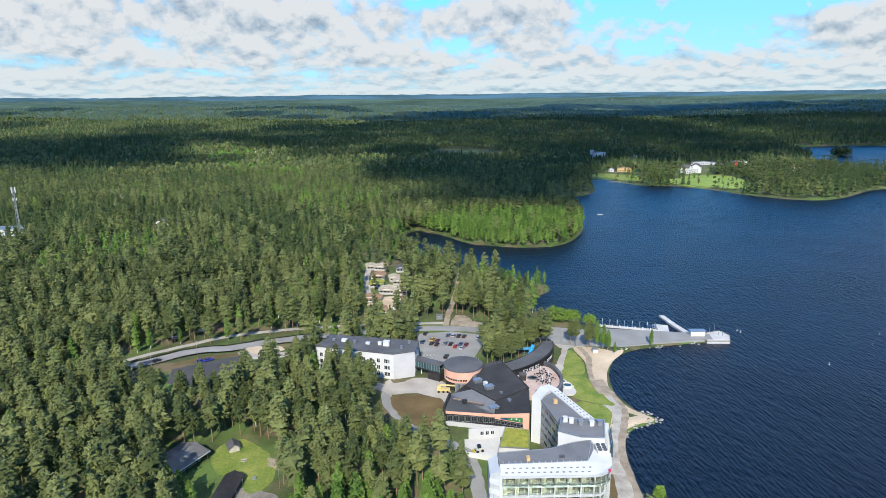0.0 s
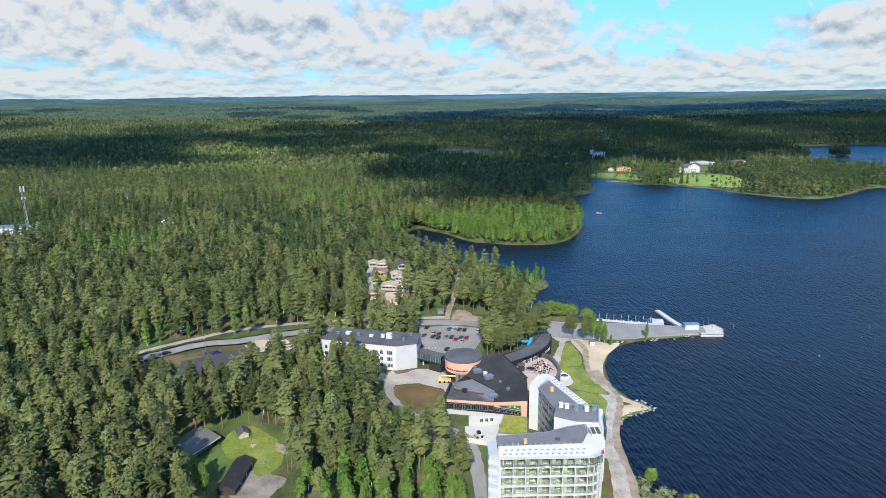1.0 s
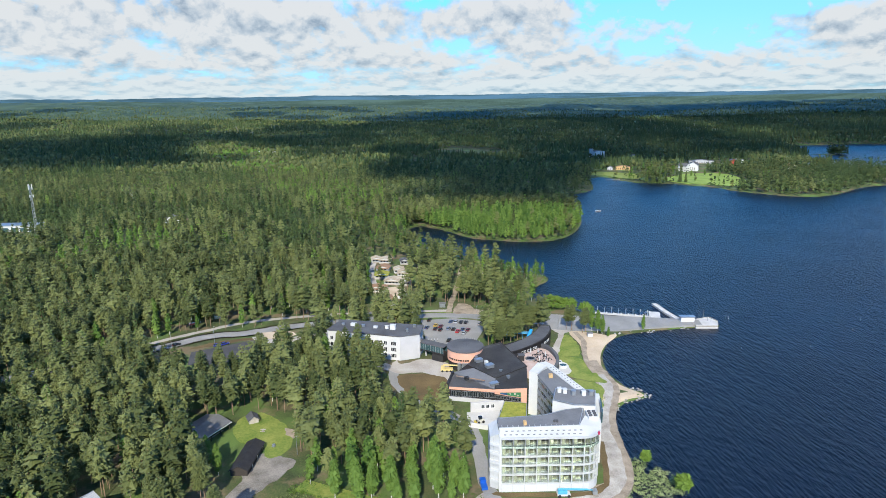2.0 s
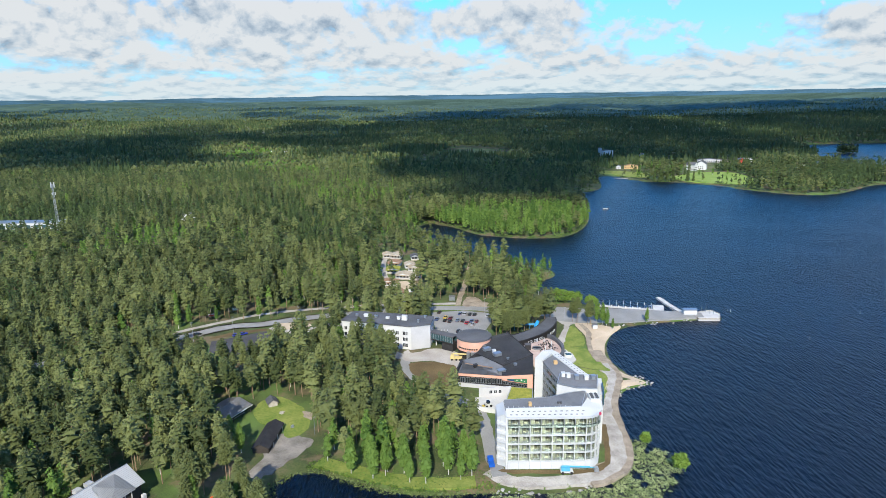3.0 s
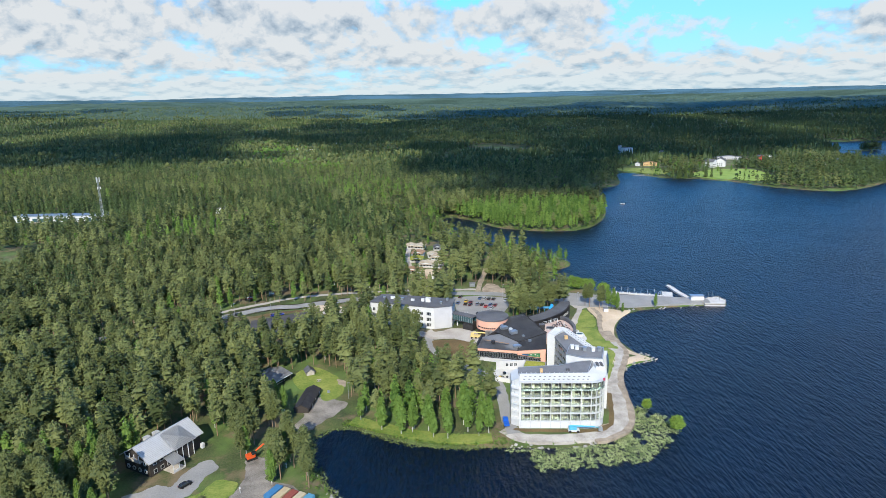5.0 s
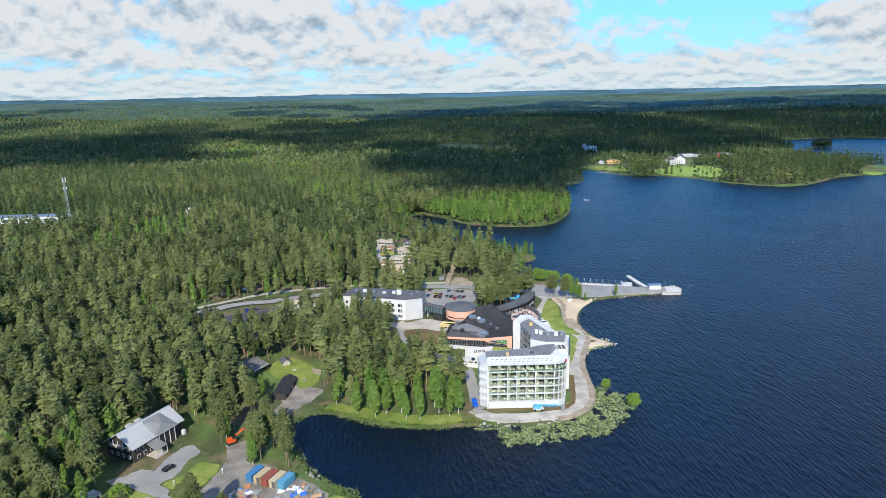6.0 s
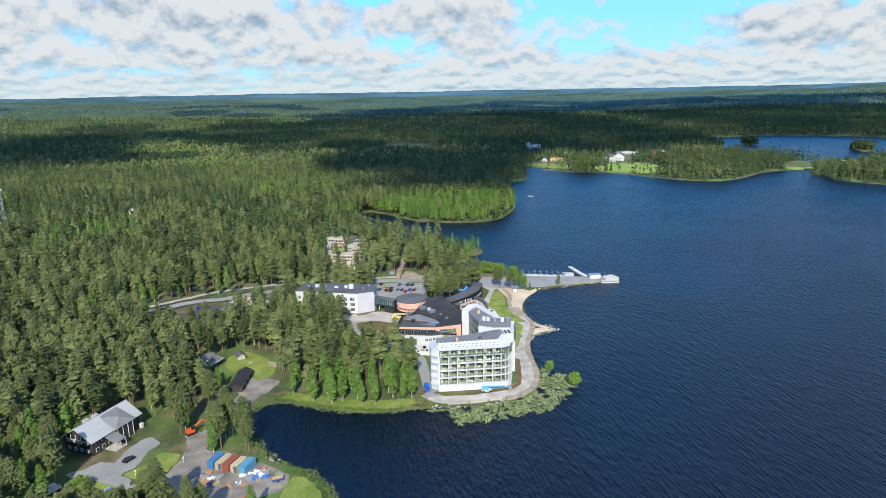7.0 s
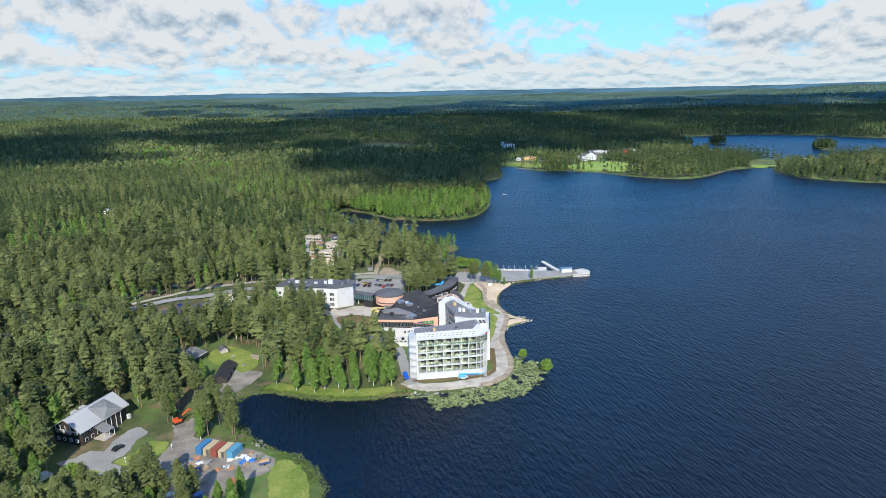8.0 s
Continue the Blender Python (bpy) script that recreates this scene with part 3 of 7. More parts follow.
def tube(a, b, r, sides=8, bm=None, r1=None):
    """A round bar between two points."""
    a, b = Vector(a), Vector(b)
    t = bmesh.new()
    bmesh.ops.create_cone(t, cap_ends=True, segments=sides, radius1=r, radius2=r if r1 is None else r1, depth=(b - a).length)
    t.transform(Matrix.Translation((a + b) / 2) @ (b - a).to_track_quat("Z", "Y").to_matrix().to_4x4())
    return joined(bm, t)


def faces_bm(verts, faces, thick=0.0):
    bm = bmesh.new()
    vs = [bm.verts.new(v) for v in verts]
    for f in faces:
        bm.faces.new([vs[i] for i in f])
    if thick:
        bmesh.ops.solidify(bm, geom=bm.faces[:], thickness=thick)
    return bm


def lattice(xs, h, f, y0, y1, m):
    """A window frame of one piece: rails at top and bottom and upright bars, each f wide, at xs."""
    gx = sorted(v for x in xs for v in (x, x + f))
    gz = [0.0, f, h - f, h]
    bm = bmesh.new()
    layer = [[[bm.verts.new((x, y, z)) for z in gz] for x in gx] for y in (y0, y1)]
    solid = {(i, k) for i in range(len(gx) - 1) for k in range(3) if i % 2 == 0 or k != 1}
    for i, k in solid:
        for y, order in ((0, 1), (1, -1)):
            v = layer[y]
            bm.faces.new([v[i][k], v[i + 1][k], v[i + 1][k + 1], v[i][k + 1]][::order])
        for di, dk, p, q in ((-1, 0, (i, k), (i, k + 1)), (1, 0, (i + 1, k + 1), (i + 1, k)), (0, -1, (i + 1, k), (i, k)), (0, 1, (i, k + 1), (i + 1, k + 1))):
            if (i + di, k + dk) not in solid:
                bm.faces.new([layer[0][p[0]][p[1]], layer[0][q[0]][q[1]], layer[1][q[0]][q[1]], layer[1][p[0]][p[1]]])
    bm.transform(m)
    return bm


def window(parent, a, b, s, w, z, h, frame=None, pane=None, bars=1, proud=0.06):
    """A framed window on the wall from a to b (left to right from outside), s metres along, with its sill at z."""
    a, b = Vector((*a, 0)), Vector((*b, 0))
    d = (b - a).normalized()
    m = Matrix.Translation(a + d * s + Vector((0, 0, z))) @ Matrix.Rotation(math.atan2(d.y, d.x), 4, "Z")
    f = 0.09
    bm = lattice([k * (w - f) / (bars + 1) for k in range(bars + 2)], h, f, -proud, 0.02, m)
    win = part("window", bm, frame or WHITE, parent)
    part("pane", box(f, w - f, -proud * 0.5, 0.0, f, h - f, m), pane or DARK_GLASS, win)
    return win


def wall_windows(parent, a, b, first, step, count, w, rows, h, **kw):
    for z in rows:
        for k in range(count):
            window(parent, a, b, first + k * step, w, z, h, **kw)


def ring(outline, inset):
    """An outline drawn in by a width (plan)."""
    p = np.array(outline, float)
    t = np.roll(p, -1, 0) - np.roll(p, 1, 0)
    t /= np.linalg.norm(t, axis=1)[:, None] + 1e-9
    area = sum(a[0] * b[1] - b[0] * a[1] for a, b in zip(p, np.roll(p, -1, 0)))
    n = np.stack([-t[:, 1], t[:, 0]], 1) * (1 if area > 0 else -1)
    return p + n * inset


def parapet(outline, width, z0, z1):
    a, b = np.array(outline, float), ring(outline, width)
    bm, k = bmesh.new(), len(outline)
    rings = [[bm.verts.new((x, y, z)) for x, y in p] for p, z in ((a, z0), (a, z1), (b, z1), (b, z0))]
    for r in range(4):
        for i in range(k):
            bm.faces.new((rings[r][i], rings[r][(i + 1) % k], rings[(r + 1) % 4][(i + 1) % k], rings[(r + 1) % 4][i]))
    return bm


def vent(parent, x, y, z, w=1.2, d=1.2, h=1.1, mat=None, turn=0.0):
    m = pose(x, y, z, 0, 0, turn)
    bm = box(-w / 2, w / 2, -d / 2, d / 2, 0, h, m, bevel=0.05)
    box(-w / 2 - 0.1, w / 2 + 0.1, -d / 2 - 0.1, d / 2 + 0.1, h, h + 0.12, m, bm)
    return part("vent", bm, mat or METAL, parent)


# ---------------------------------------------------------------- lakeside hotel
H0 = pose(15.6, 149.8, -0.25, 0, 0, 0.7)
hotel = thing("hotel_building", "white five-storey lakeside hotel with glazed balcony bays", "hotel", at=(15.6, 149.8, LAND), turn=0.7)
CORNER = [(25.2 + 5.6 * math.sin(q), 5.6 - 5.6 * math.cos(q)) for q in np.radians([0, 20, 40, 60, 78])]
FRONT = [(0, 0)] + CORNER + [(33.4, 20.0)]
CLEAR.append((np.array([(12, 150), (42, 149), (50, 153), (53, 180), (42, 208), (28, 208), (30, 180), (12, 165)], float), 2.5))


def inward(points, by):
    p = np.array(points, float)
    t = np.gradient(p, axis=0)
    t /= np.linalg.norm(t, axis=1)[:, None]
    return p + np.stack([-t[:, 1], t[:, 0]], 1) * by


def band(z0, z1, out, back, points=FRONT):
    o, i = inward(points, -out), inward(points, back)
    bm = outline_bm(np.concatenate([o, i[::-1]]), z0, z1)
    bm.transform(H0)
    return bm


BACK = [(30.5, 20), (21, 14), (0.2, 9.8)]
core = outline_bm(list(inward(FRONT, 4.6)) + BACK, LAND - 0.3, 20.1)
core.transform(H0)
part("core_wall", core, ROOM, hotel, "pale plastered rooms behind the glazing")
part("plinth", band(LAND - 0.3, 4.1, 0.0, 4.6), WHITE, hotel)
for k in range(8):
    part("plinth_joint", box(k * 3.6 - 0.05, k * 3.6 + 0.05, -0.03, 0.02, LAND, 4.0, H0), METAL, hotel)
LEVELS = [4.1, 7.25, 10.3, 13.35, 16.4]
for k, z in enumerate(LEVELS):
    part("floor_slab", band(z, z + (0.36 if k < 4 else 0.42), 0.12, 4.6), FACADE, hotel)
part("floor_slab", band(19.45, 20.15, 0.25, 4.6), FACADE, hotel)
STOPS = [(k * 3.6, 0.0) for k in range(8)] + CORNER[1:] + [(31.4, 8.2), (32.3, 13.0), (33.2, 18.0)]
dirs = np.gradient(np.array(STOPS), axis=0)
for i, (x, y) in enumerate(STOPS):
    q = math.atan2(dirs[i][1], dirs[i][0])
    m = H0 @ Matrix.Translation((x, y, 0)) @ Matrix.Rotation(q, 4, "Z")
    part("fin", box(-0.13, 0.13, -0.10, 0.6, 4.1, 16.4, m), FACADE, hotel)
    part("party_wall", box(-0.09, 0.09, 0.6, 4.6, 4.2, 19.5, m), ROOM, hotel)
    part("post", box(-0.12, 0.12, 0.0, 0.3, 16.8, 19.5, m), METAL, hotel)
for k, z in enumerate(LEVELS):
    low, high = z + (0.36 if k < 4 else 0.42), (LEVELS + [19.5])[k + 1]
    for i in range(len(STOPS) - 1):
        (xa, ya), (xb, yb) = STOPS[i], STOPS[i + 1]
        n = Vector((ya - yb, xb - xa)).normalized() * (0.40 if k < 4 else 0.15)
        length = math.hypot(xb - xa, yb - ya)
        m = H0 @ Matrix.Translation((xa + n.x, ya + n.y, low)) @ Matrix.Rotation(math.atan2(yb - ya, xb - xa), 4, "Z")
        hh, f = high - low, 0.07
        cuts = (0.0, 0.36, 0.72, 1.0) if length > 3 else (0.0, 0.5, 1.0)
        bm = lattice([0.1 + c * (length - 0.2 - f) for c in cuts], hh, f, 0, 0.1, m)
        win = part("window", bm, METAL, hotel)
        pane = part("pane", box(0.15, length - 0.15, 0.04, 0.06, f, hh - f, m), GLASS, win, "large clear balcony glazing")
        pane.visible_shadow = False
        part("curtain", box(0.3, length * random.uniform(0.25, 0.42), 0.35, 0.5, 0.05, hh - 0.1, m, bevel=0.03), CURTAIN, hotel)
        if length > 3:
            bed = box(length * 0.45, length * 0.86, 1.4, 3.4, 0.0, 0.55, m, bevel=0.08)
            part("bed", bed, CURTAIN, hotel)
        part("rail", box(0.2, length - 0.2, -0.46, -0.41, 0.85, 0.93, m), METAL, hotel)
        if k == 4 and i < 10:
            guard = part("guard_pane", box(0.05, length - 0.05, -0.42, -0.39, -0.35, 0.75, m), GLASS, hotel, "pale glass guard along the top floor")
            guard.visible_shadow = False
# roof: white sloping strip with rows of openings, then dark felt
strip_pts = [(-0.3, 0, 20.15), (26, 0, 20.15), (31.2, 4.4, 20.15), (32.4, 10, 20.3), (27.6, 11.0, 20.9), (24.6, 5.2, 21.0), (-0.3, 4.4, 21.0)]
bm = faces_bm(strip_pts + [(x, y, 19.9) for x, y, z in strip_pts], [(0, 1, 5, 6), (1, 2, 5), (2, 3, 4, 5), (7, 13, 12, 11, 10, 9, 8)] + [(i, i + 7, (i + 1) % 7 + 7, (i + 1) % 7) for i in range(7)])
bm.transform(H0)
part("roof_strip", bm, WHITE, hotel)
SLOPE = math.degrees(math.atan2(0.85, 4.4))
for row, yy in ((0, 1.1), (1, 2.7)):
    for k in range(14):
        x = 1.2 + k * 1.75 + row * 0.6
        m = H0 @ pose(x, yy, 20.17 + yy * 0.193, SLOPE, 0, 0)
        part("roof_slot", box(-0.36, 0.36, -0.2, 0.2, 0.0, 0.05, m), FELT_GREY, hotel)
roof = outline_bm([(-0.4, 4.4), (24.6, 5.2), (27.6, 11), (28.5, 16.5), (22, 15), (15, 12), (-0.4, 10.3)], 20.1, 20.9)
roof.transform(H0)
part("roof", roof, FELT_GREY, hotel, "grey felt roof")
edge = parapet([(-0.4, 4.3), (24.6, 5.1), (28.5, 16.5), (22, 15), (15, 12), (-0.4, 10.3)], 0.25, 20.8, 21.05)
edge.transform(H0)
part("roof_edge", edge, METAL, hotel)
for k in range(15):
    part("snow_guard", box(0.6 + k * 1.7, 0.72 + k * 1.7, 4.5, 5.6, 20.9, 21.1, H0), WHITE, hotel)
part("roof_hatch", box(7.4, 8.4, 5.6, 7.0, 20.9, 22.0, H0, bevel=0.04), OCHRE, hotel, "pale timber roof hatch")
for x in (17.3, 18.1):
    part("roof_fan", tube(H0 @ Vector((x, 7.4, 20.9)), H0 @ Vector((x, 7.4, 21.6)), 0.38, 12), FELT, hotel)
part("plant_box", box(28.3, 31.4, 8.8, 13.4, 20.1, 21.7, H0, bevel=0.06), WHITE, hotel)
for k in range(6):
    c = H0 @ Vector((29.1 + k % 2 * 1.5, 9.5 + k // 2 * 1.3, 21.7))
    part("roof_fan", tube(c, c + Vector((0, 0, 0.35)), 0.55, 14), FELT, hotel, "black roof fan")
bm = faces_bm([(-3.2, 2.8, LAND), (-0.6, 1.4, LAND), (-0.6, 9.9, LAND), (-3.2, 9.6, LAND), (-3.2, 2.8, 19.0), (-0.6, 1.4, 20.6), (-0.6, 9.9, 20.6), (-3.2, 9.6, 19.4)], [(0, 1, 5, 4), (1, 2, 6, 5), (2, 3, 7, 6), (3, 0, 4, 7), (4, 5, 6, 7)])
bm.transform(H0)
part("stair_wall", bm, FACADE, hotel, "silver metal-clad stair end")
part("end_pier", box(-0.6, 0.0, 0.0, 4.6, LAND - 0.3, 20.15, H0), WHITE, hotel)
for z in LEVELS:
    part("balcony", outline_bm([tuple((H0 @ Vector((x, y, 0))).xy) for x, y in ((-3.4, 2.0), (-0.6, 0.2), (-0.6, 3.0), (-3.2, 3.6))], z, z + 0.9), WHITE, hotel)
    part("balcony_door", box(-2.2, -1.0, 1.85, 2.05, z + 0.95, z + 2.9, H0 @ pose(0, 0.4, 0)), DARK_GLASS, hotel)
part("sign_dot", tube(H0 @ Vector((29.8, 2.1, 19.9)), H0 @ Vector((29.9, 1.95, 19.95)), 0.55, 12), paint((0.55, 0.05, 0.12)), hotel, "round crimson sign")

# ---------------------------------------------------------------- hotel wing with its white stair tower
wing = thing("hotel_wing", "long grey-clad hotel wing with white stair tower", "hotel", at=(40, 188, LAND))
WA, WB_, WC, WD = (33.4, 197.2), (37.6, 176.5), (49.6, 178.5), (40.0, 204.0)
part("wing_wall", outline_bm([WA, WB_, WC, WD], LAND - 0.3, 18.0), GREY_CLAD, wing)
part("wing_roof", outline_bm(ring([WA, WB_, WC, WD], -0.25), 18.0, 18.35), FELT_GREY, wing, "grey felt roof")
for z in (3.6, 6.6, 9.6, 12.6, 15.6):
    for k in range(6):
        window(wing, WA, WB_, 1.0 + k * 3.35, 3.0, z, 1.5, METAL, DARK_GLASS, 2, 0.05)
a, b = Vector((*WC, 0)), Vector((*WD, 0))
d = (b - a).normalized()
mR = Matrix.Translation((a.x, a.y, 0)) @ Matrix.Rotation(math.atan2(d.y, d.x), 4, "Z")
part("roof_strip", box(-1, (b - a).length + 0.4, -0.4, 2.4, 18.3, 18.85, mR, bevel=0.08), WHITE, wing)
for k in range(13):
    for y in (0.4, 1.6):
        part("roof_slot", box(0.8 + k * 2.0, 1.5 + k * 2.0, y - 0.18, y + 0.18, 18.85, 18.9, mR), FELT_GREY, wing)
TOWER = [(30.5, 198.2), (33.5, 196.5), (37.6, 202.8), (35.0, 206.4)]
part("stair_tower", outline_bm(TOWER, LAND - 0.3, 18.7), WHITE, wing, "tall blank white stair tower")
part("tower_cap", parapet(TOWER, 0.35, 18.7, 19.0), WHITE, wing)
part("tower_roof", outline_bm([(34.6, 206.8), (37.6, 202.8), (41, 204.6), (38.4, 208.4)], 16, 18.4), WHITE, wing)
PENT = [(34.4, 170.2), (38.2, 168.0), (40.8, 166.6), (47.6, 166.0), (50.2, 176.8), (36.8, 178.4)]
part("penthouse", outline_bm(PENT, LAND, 21.4), WHITE, wing, "white rounded penthouse block")
part("penthouse_roof", outline_bm(ring(PENT, 0.3), 21.4, 21.6), FELT_GREY, wing)
part("penthouse_edge", parapet(PENT, 0.3, 21.35, 21.75), METAL, wing)
for x, y, mt in ((37.6, 175.8, WHITE), (39.3, 175.0, WHITE), (42.0, 173.6, METAL), (45.3, 173.2, WHITE), (47.8, 173.4, METAL)):
    vent(wing, x, y, 21.6, 1.3, 1.3, 1.5, mt)
part("roof_house", box(37.2, 38.6, 193.4, 194.8, 18.3, 19.7, bevel=0.05), OCHRE, wing, "timber-clad roof hatch")
# side glazing beyond the rounded corner
side_a, side_b = (48.9, 163.5), (51.6, 178.0)
part("side_wall", outline_bm([(47.0, 165.5), (49.6, 165.0), (51.9, 178.2), (49.4, 178.6)], LAND - 0.3, 19.6), WHITE, wing)
wall_windows(wing, (49.6, 165.0), (51.9, 178.2), 0.8, 2.5, 5, 1.9, (4.6, 7.7, 10.8, 13.8, 16.8), 1.9, pane=TEAL_GLASS)
part("screen", outline_bm([(48.9, 163.0), (49.3, 163.0), (50.9, 172.0), (50.5, 172.0)], 17, 21.2), TEAL_GLASS, wing, "pale teal glass wind screen")

# ---------------------------------------------------------------- service block with sedum roof
service = thing("service_block", "low concrete block with yellow-green sedum roof", "building", at=(25, 194, LAND))
SED = [(21.6, 201.4), (30.2, 199.6), (28.4, 187.2), (18.2, 188.6)]
part("wall", outline_bm(ring(SED, 0.05), LAND - 0.3, 5.0), CONCRETE, service)
part("roof_edge", parapet(SED, 0.3, 4.95, 5.3), METAL, service)
part("sedum_roof", outline_bm(ring(SED, 0.3), 4.95, 5.18), SEDUM, service, "patchy yellow-green sedum planting")
part("yard_wall", outline_bm([(6.6, 189.4), (6.9, 189), (14.4, 186.6), (18.2, 186.6), (18.2, 187.1), (14.5, 187.2)], LAND - 0.3, 3.2), WHITE, service)
part("back_wall", outline_bm([(8.5, 200.2), (21.5, 201.6), (21.5, 202.1), (8.5, 200.8)], LAND - 0.3, 5.2), GREY_RENDER, service)
wall_windows(service, (8.5, 200.2), (21.5, 201.6), 4.2, 1.9, 3, 1.3, (2.6,), 1.5)
sheet("loading_yard", [(7, 200), (20, 201.5), (18.2, 188), (7, 189.8)], 0.06, CONCRETE, "pale concrete loading yard", "yard", 1, False)
CLEAR.append((np.array([(0, 186), (30, 184), (32, 206), (0, 212)], float), 1.0))

# ---------------------------------------------------------------- spa building: salmon front, folded dark roofs
spa = thing("spa_building", "spa building with salmon front and folded dark roofs", "spa", at=(15, 225, LAND))
FL, FM, FR = (0.4, 210.4), (18.5, 208.2), (30.6, 203.6)
CLEAR.append((np.array([(-2, 207), (31, 202), (36, 226), (50, 232), (54, 276), (46, 276), (22, 256), (-2, 254)], float), 2.5))
BR, BT, BL, LT = (33.0, 224.0), (24.0, 250.0), (16.2, 246.0), (2.0, 222.6)
part("main_wall", outline_bm([FL, FM, FR, BR, BT, BL, LT], LAND - 0.3, 6.4), BLACK_WOOD, spa)


def fascia(a, za, b, zb, low, out=0.3):
    """A sloped-top front board on a wall line."""
    a, b = Vector((*a, 0)), Vector((*b, 0))
    d = (b - a).normalized()
    n = Vector((d.y, -d.x, 0)) * out
    up = Vector((0, 0, 1))
    p = [a + n + up * low[0], b + n + up * low[1], b + n + up * zb, a + n + up * za]
    return faces_bm([*p, *(v - n * 2 for v in p)], [(0, 1, 2, 3), (7, 6, 5, 4), (0, 4, 5, 1), (1, 5, 6, 2), (2, 6, 7, 3), (3, 7, 4, 0)])


part("fascia", fascia(FL, 7.3, FM, 6.9, (6.2, 5.6)), ORANGE, spa, "salmon-coloured fascia board")
part("fascia", fascia(FM, 6.9, FR, 9.6, (5.6, 7.8)), ORANGE, spa, "salmon-coloured rising fascia")
part("front_panel", fascia(FM, 5.6, FR, 7.8, (4.9, 4.9), 0.12), ORANGE, spa)
part("end_panel", fascia((28.6, 204.4), 9.2, FR, 9.6, (LAND, LAND), 0.32), ORANGE, spa)
part("lower_wall", fascia(FL, 3.0, FR, 3.0, (LAND - 0.3, LAND - 0.3), 0.2), GREY_RENDER, spa)
wall_windows(spa, FL, FM, 0.8, 2.2, 8, 1.8, (3.2,), 2.3, frame=METAL, proud=0.22)
wall_windows(spa, FM, FR, 0.4, 2.3, 5, 2.0, (3.3,), 1.2, frame=METAL, proud=0.25)
dF = (Vector(FR) - Vector(FM)).normalized()
nF = Vector((dF.y, -dF.x))


def on_front(s, z, out=0.36):
    p = Vector(FM) + dF * s + nF * out
    return (p.x, p.y, z)


part("mural", faces_bm([on_front(2.2, 5.3), on_front(10.6, 5.3), on_front(10.6, 7.4), on_front(2.2, 5.9)], [(0, 1, 2, 3)], 0.04), paint((0.10, 0.36, 0.16), 0.5, 0), spa, "green painted mural panel")
part("mural", faces_bm([on_front(2.4, 5.35, 0.41), on_front(5.2, 5.35, 0.41), on_front(5.2, 6.3, 0.41), on_front(2.4, 5.8, 0.41)], [(0, 1, 2, 3)], 0.03), paint((0.06, 0.16, 0.34), 0.5, 0), spa, "blue painted mural panel")
for s, z, r in ((6.4, 6.1, 0.28), (8.3, 6.4, 0.34), (9.5, 6.0, 0.25)):
    c = Vector(on_front(s, z, 0.42))
    part("mural_spot", tube(c, c + Vector((nF.x * 0.03, nF.y * 0.03, 0)), r, 10), paint((0.75, 0.70, 0.62), 0.5, 0), spa)
# folded roofs
front_roof = faces_bm([(0.2, 210.0, 7.4), (18.5, 207.7, 7.0), (19.5, 216, 7.7), (11, 226, 8.0), (2.0, 222.8, 7.6)], [(0, 1, 2, 3, 4)], 0.35)
part("front_roof", front_roof, FELT_GREY, spa, "grey felt roof plane")
side_roof = faces_bm([(18.5, 207.7, 7.05), (30.8, 203.2, 9.7), (33.2, 224, 9.2), (19.6, 216, 7.75)], [(0, 1, 2, 3)], 0.35)
part("side_roof", side_roof, FELT, spa, "dark felt roof plane")
main_roof = faces_bm([(19.6, 216, 7.8), (33.2, 224, 9.25), (24.4, 250.4, 9.6), (16.0, 246.4, 9.2), (8.6, 229, 8.2), (11, 226, 8.05)], [(0, 1, 2, 3, 4, 5)], 0.35)
part("main_roof", main_roof, FELT, spa, "dark felt main roof")
for k in range(7):
    t = (k + 0.5) / 7
    p0, p1 = Vector((33.2, 224, 9.3)).lerp(Vector((24.4, 250.4, 9.65)), t), Vector((19.6, 216, 7.85)).lerp(Vector((16.0, 246.4, 9.25)), t)
    part("roof_seam", tube(p0, p1, 0.04, 4), FELT_GREY, spa)
for p0, p1 in (((19.6, 216, 7.9), (11, 226, 8.2)), ((18.5, 207.7, 7.2), (19.6, 216, 7.9)), ((19.6, 216, 7.9), (33.2, 224, 9.4)), ((33.2, 224, 9.4), (24.4, 250.4, 9.75))):
    part("roof_ridge", tube(p0, p1, 0.22, 6), BLACK_WOOD, spa)
part("side_screen", outline_bm([(-0.6, 211), (0.2, 210.8), (2.6, 222), (1.8, 222.5)], LAND - 0.3, 8.6), BLACK_WOOD, spa, "tall black timber screen")
for x, y, z, w_, dd, h_, mt in ((13.4, 231.4, 8.5, 3.2, 2.2, 1.2, METAL), (17.6, 225.2, 8.6, 3.4, 2.4, 1.3, METAL), (16.4, 228, 8.6, 1.4, 1.4, 1.5, WHITE), (18.4, 211.5, 7.3, 3.4, 2.2, 0.8, METAL), (7.6, 215.4, 7.6, 1.6, 1.4, 1.2, BLACK_WOOD), (12.6, 235, 8.6, 1.0, 1.0, 0.8, METAL), (24.5, 214.6, 8.6, 1.1, 1.1, 0.9, METAL), (22, 221, 8.6, 0.9, 0.9, 0.7, METAL)):
    vent(spa, x, y, z, w_, dd, h_, mt, 25)
part("roof_duct", tube((3.4, 217.6, 8.0), (14.6, 212.6, 8.1), 0.28, 8), FELT, spa)
part("roof_duct", tube((3.4, 218.4, 8.0), (14.9, 213.4, 8.1), 0.2, 8), SHADE, spa, "rusty brown roof pipe")
for k in range(3):
    c = Vector((5.2 + k * 1.9, 234.6 - k * 0.2, 2.0))
    part("tank", tube(c, c + Vector((0, 0, 4.4)), 0.9, 14), METAL, spa)
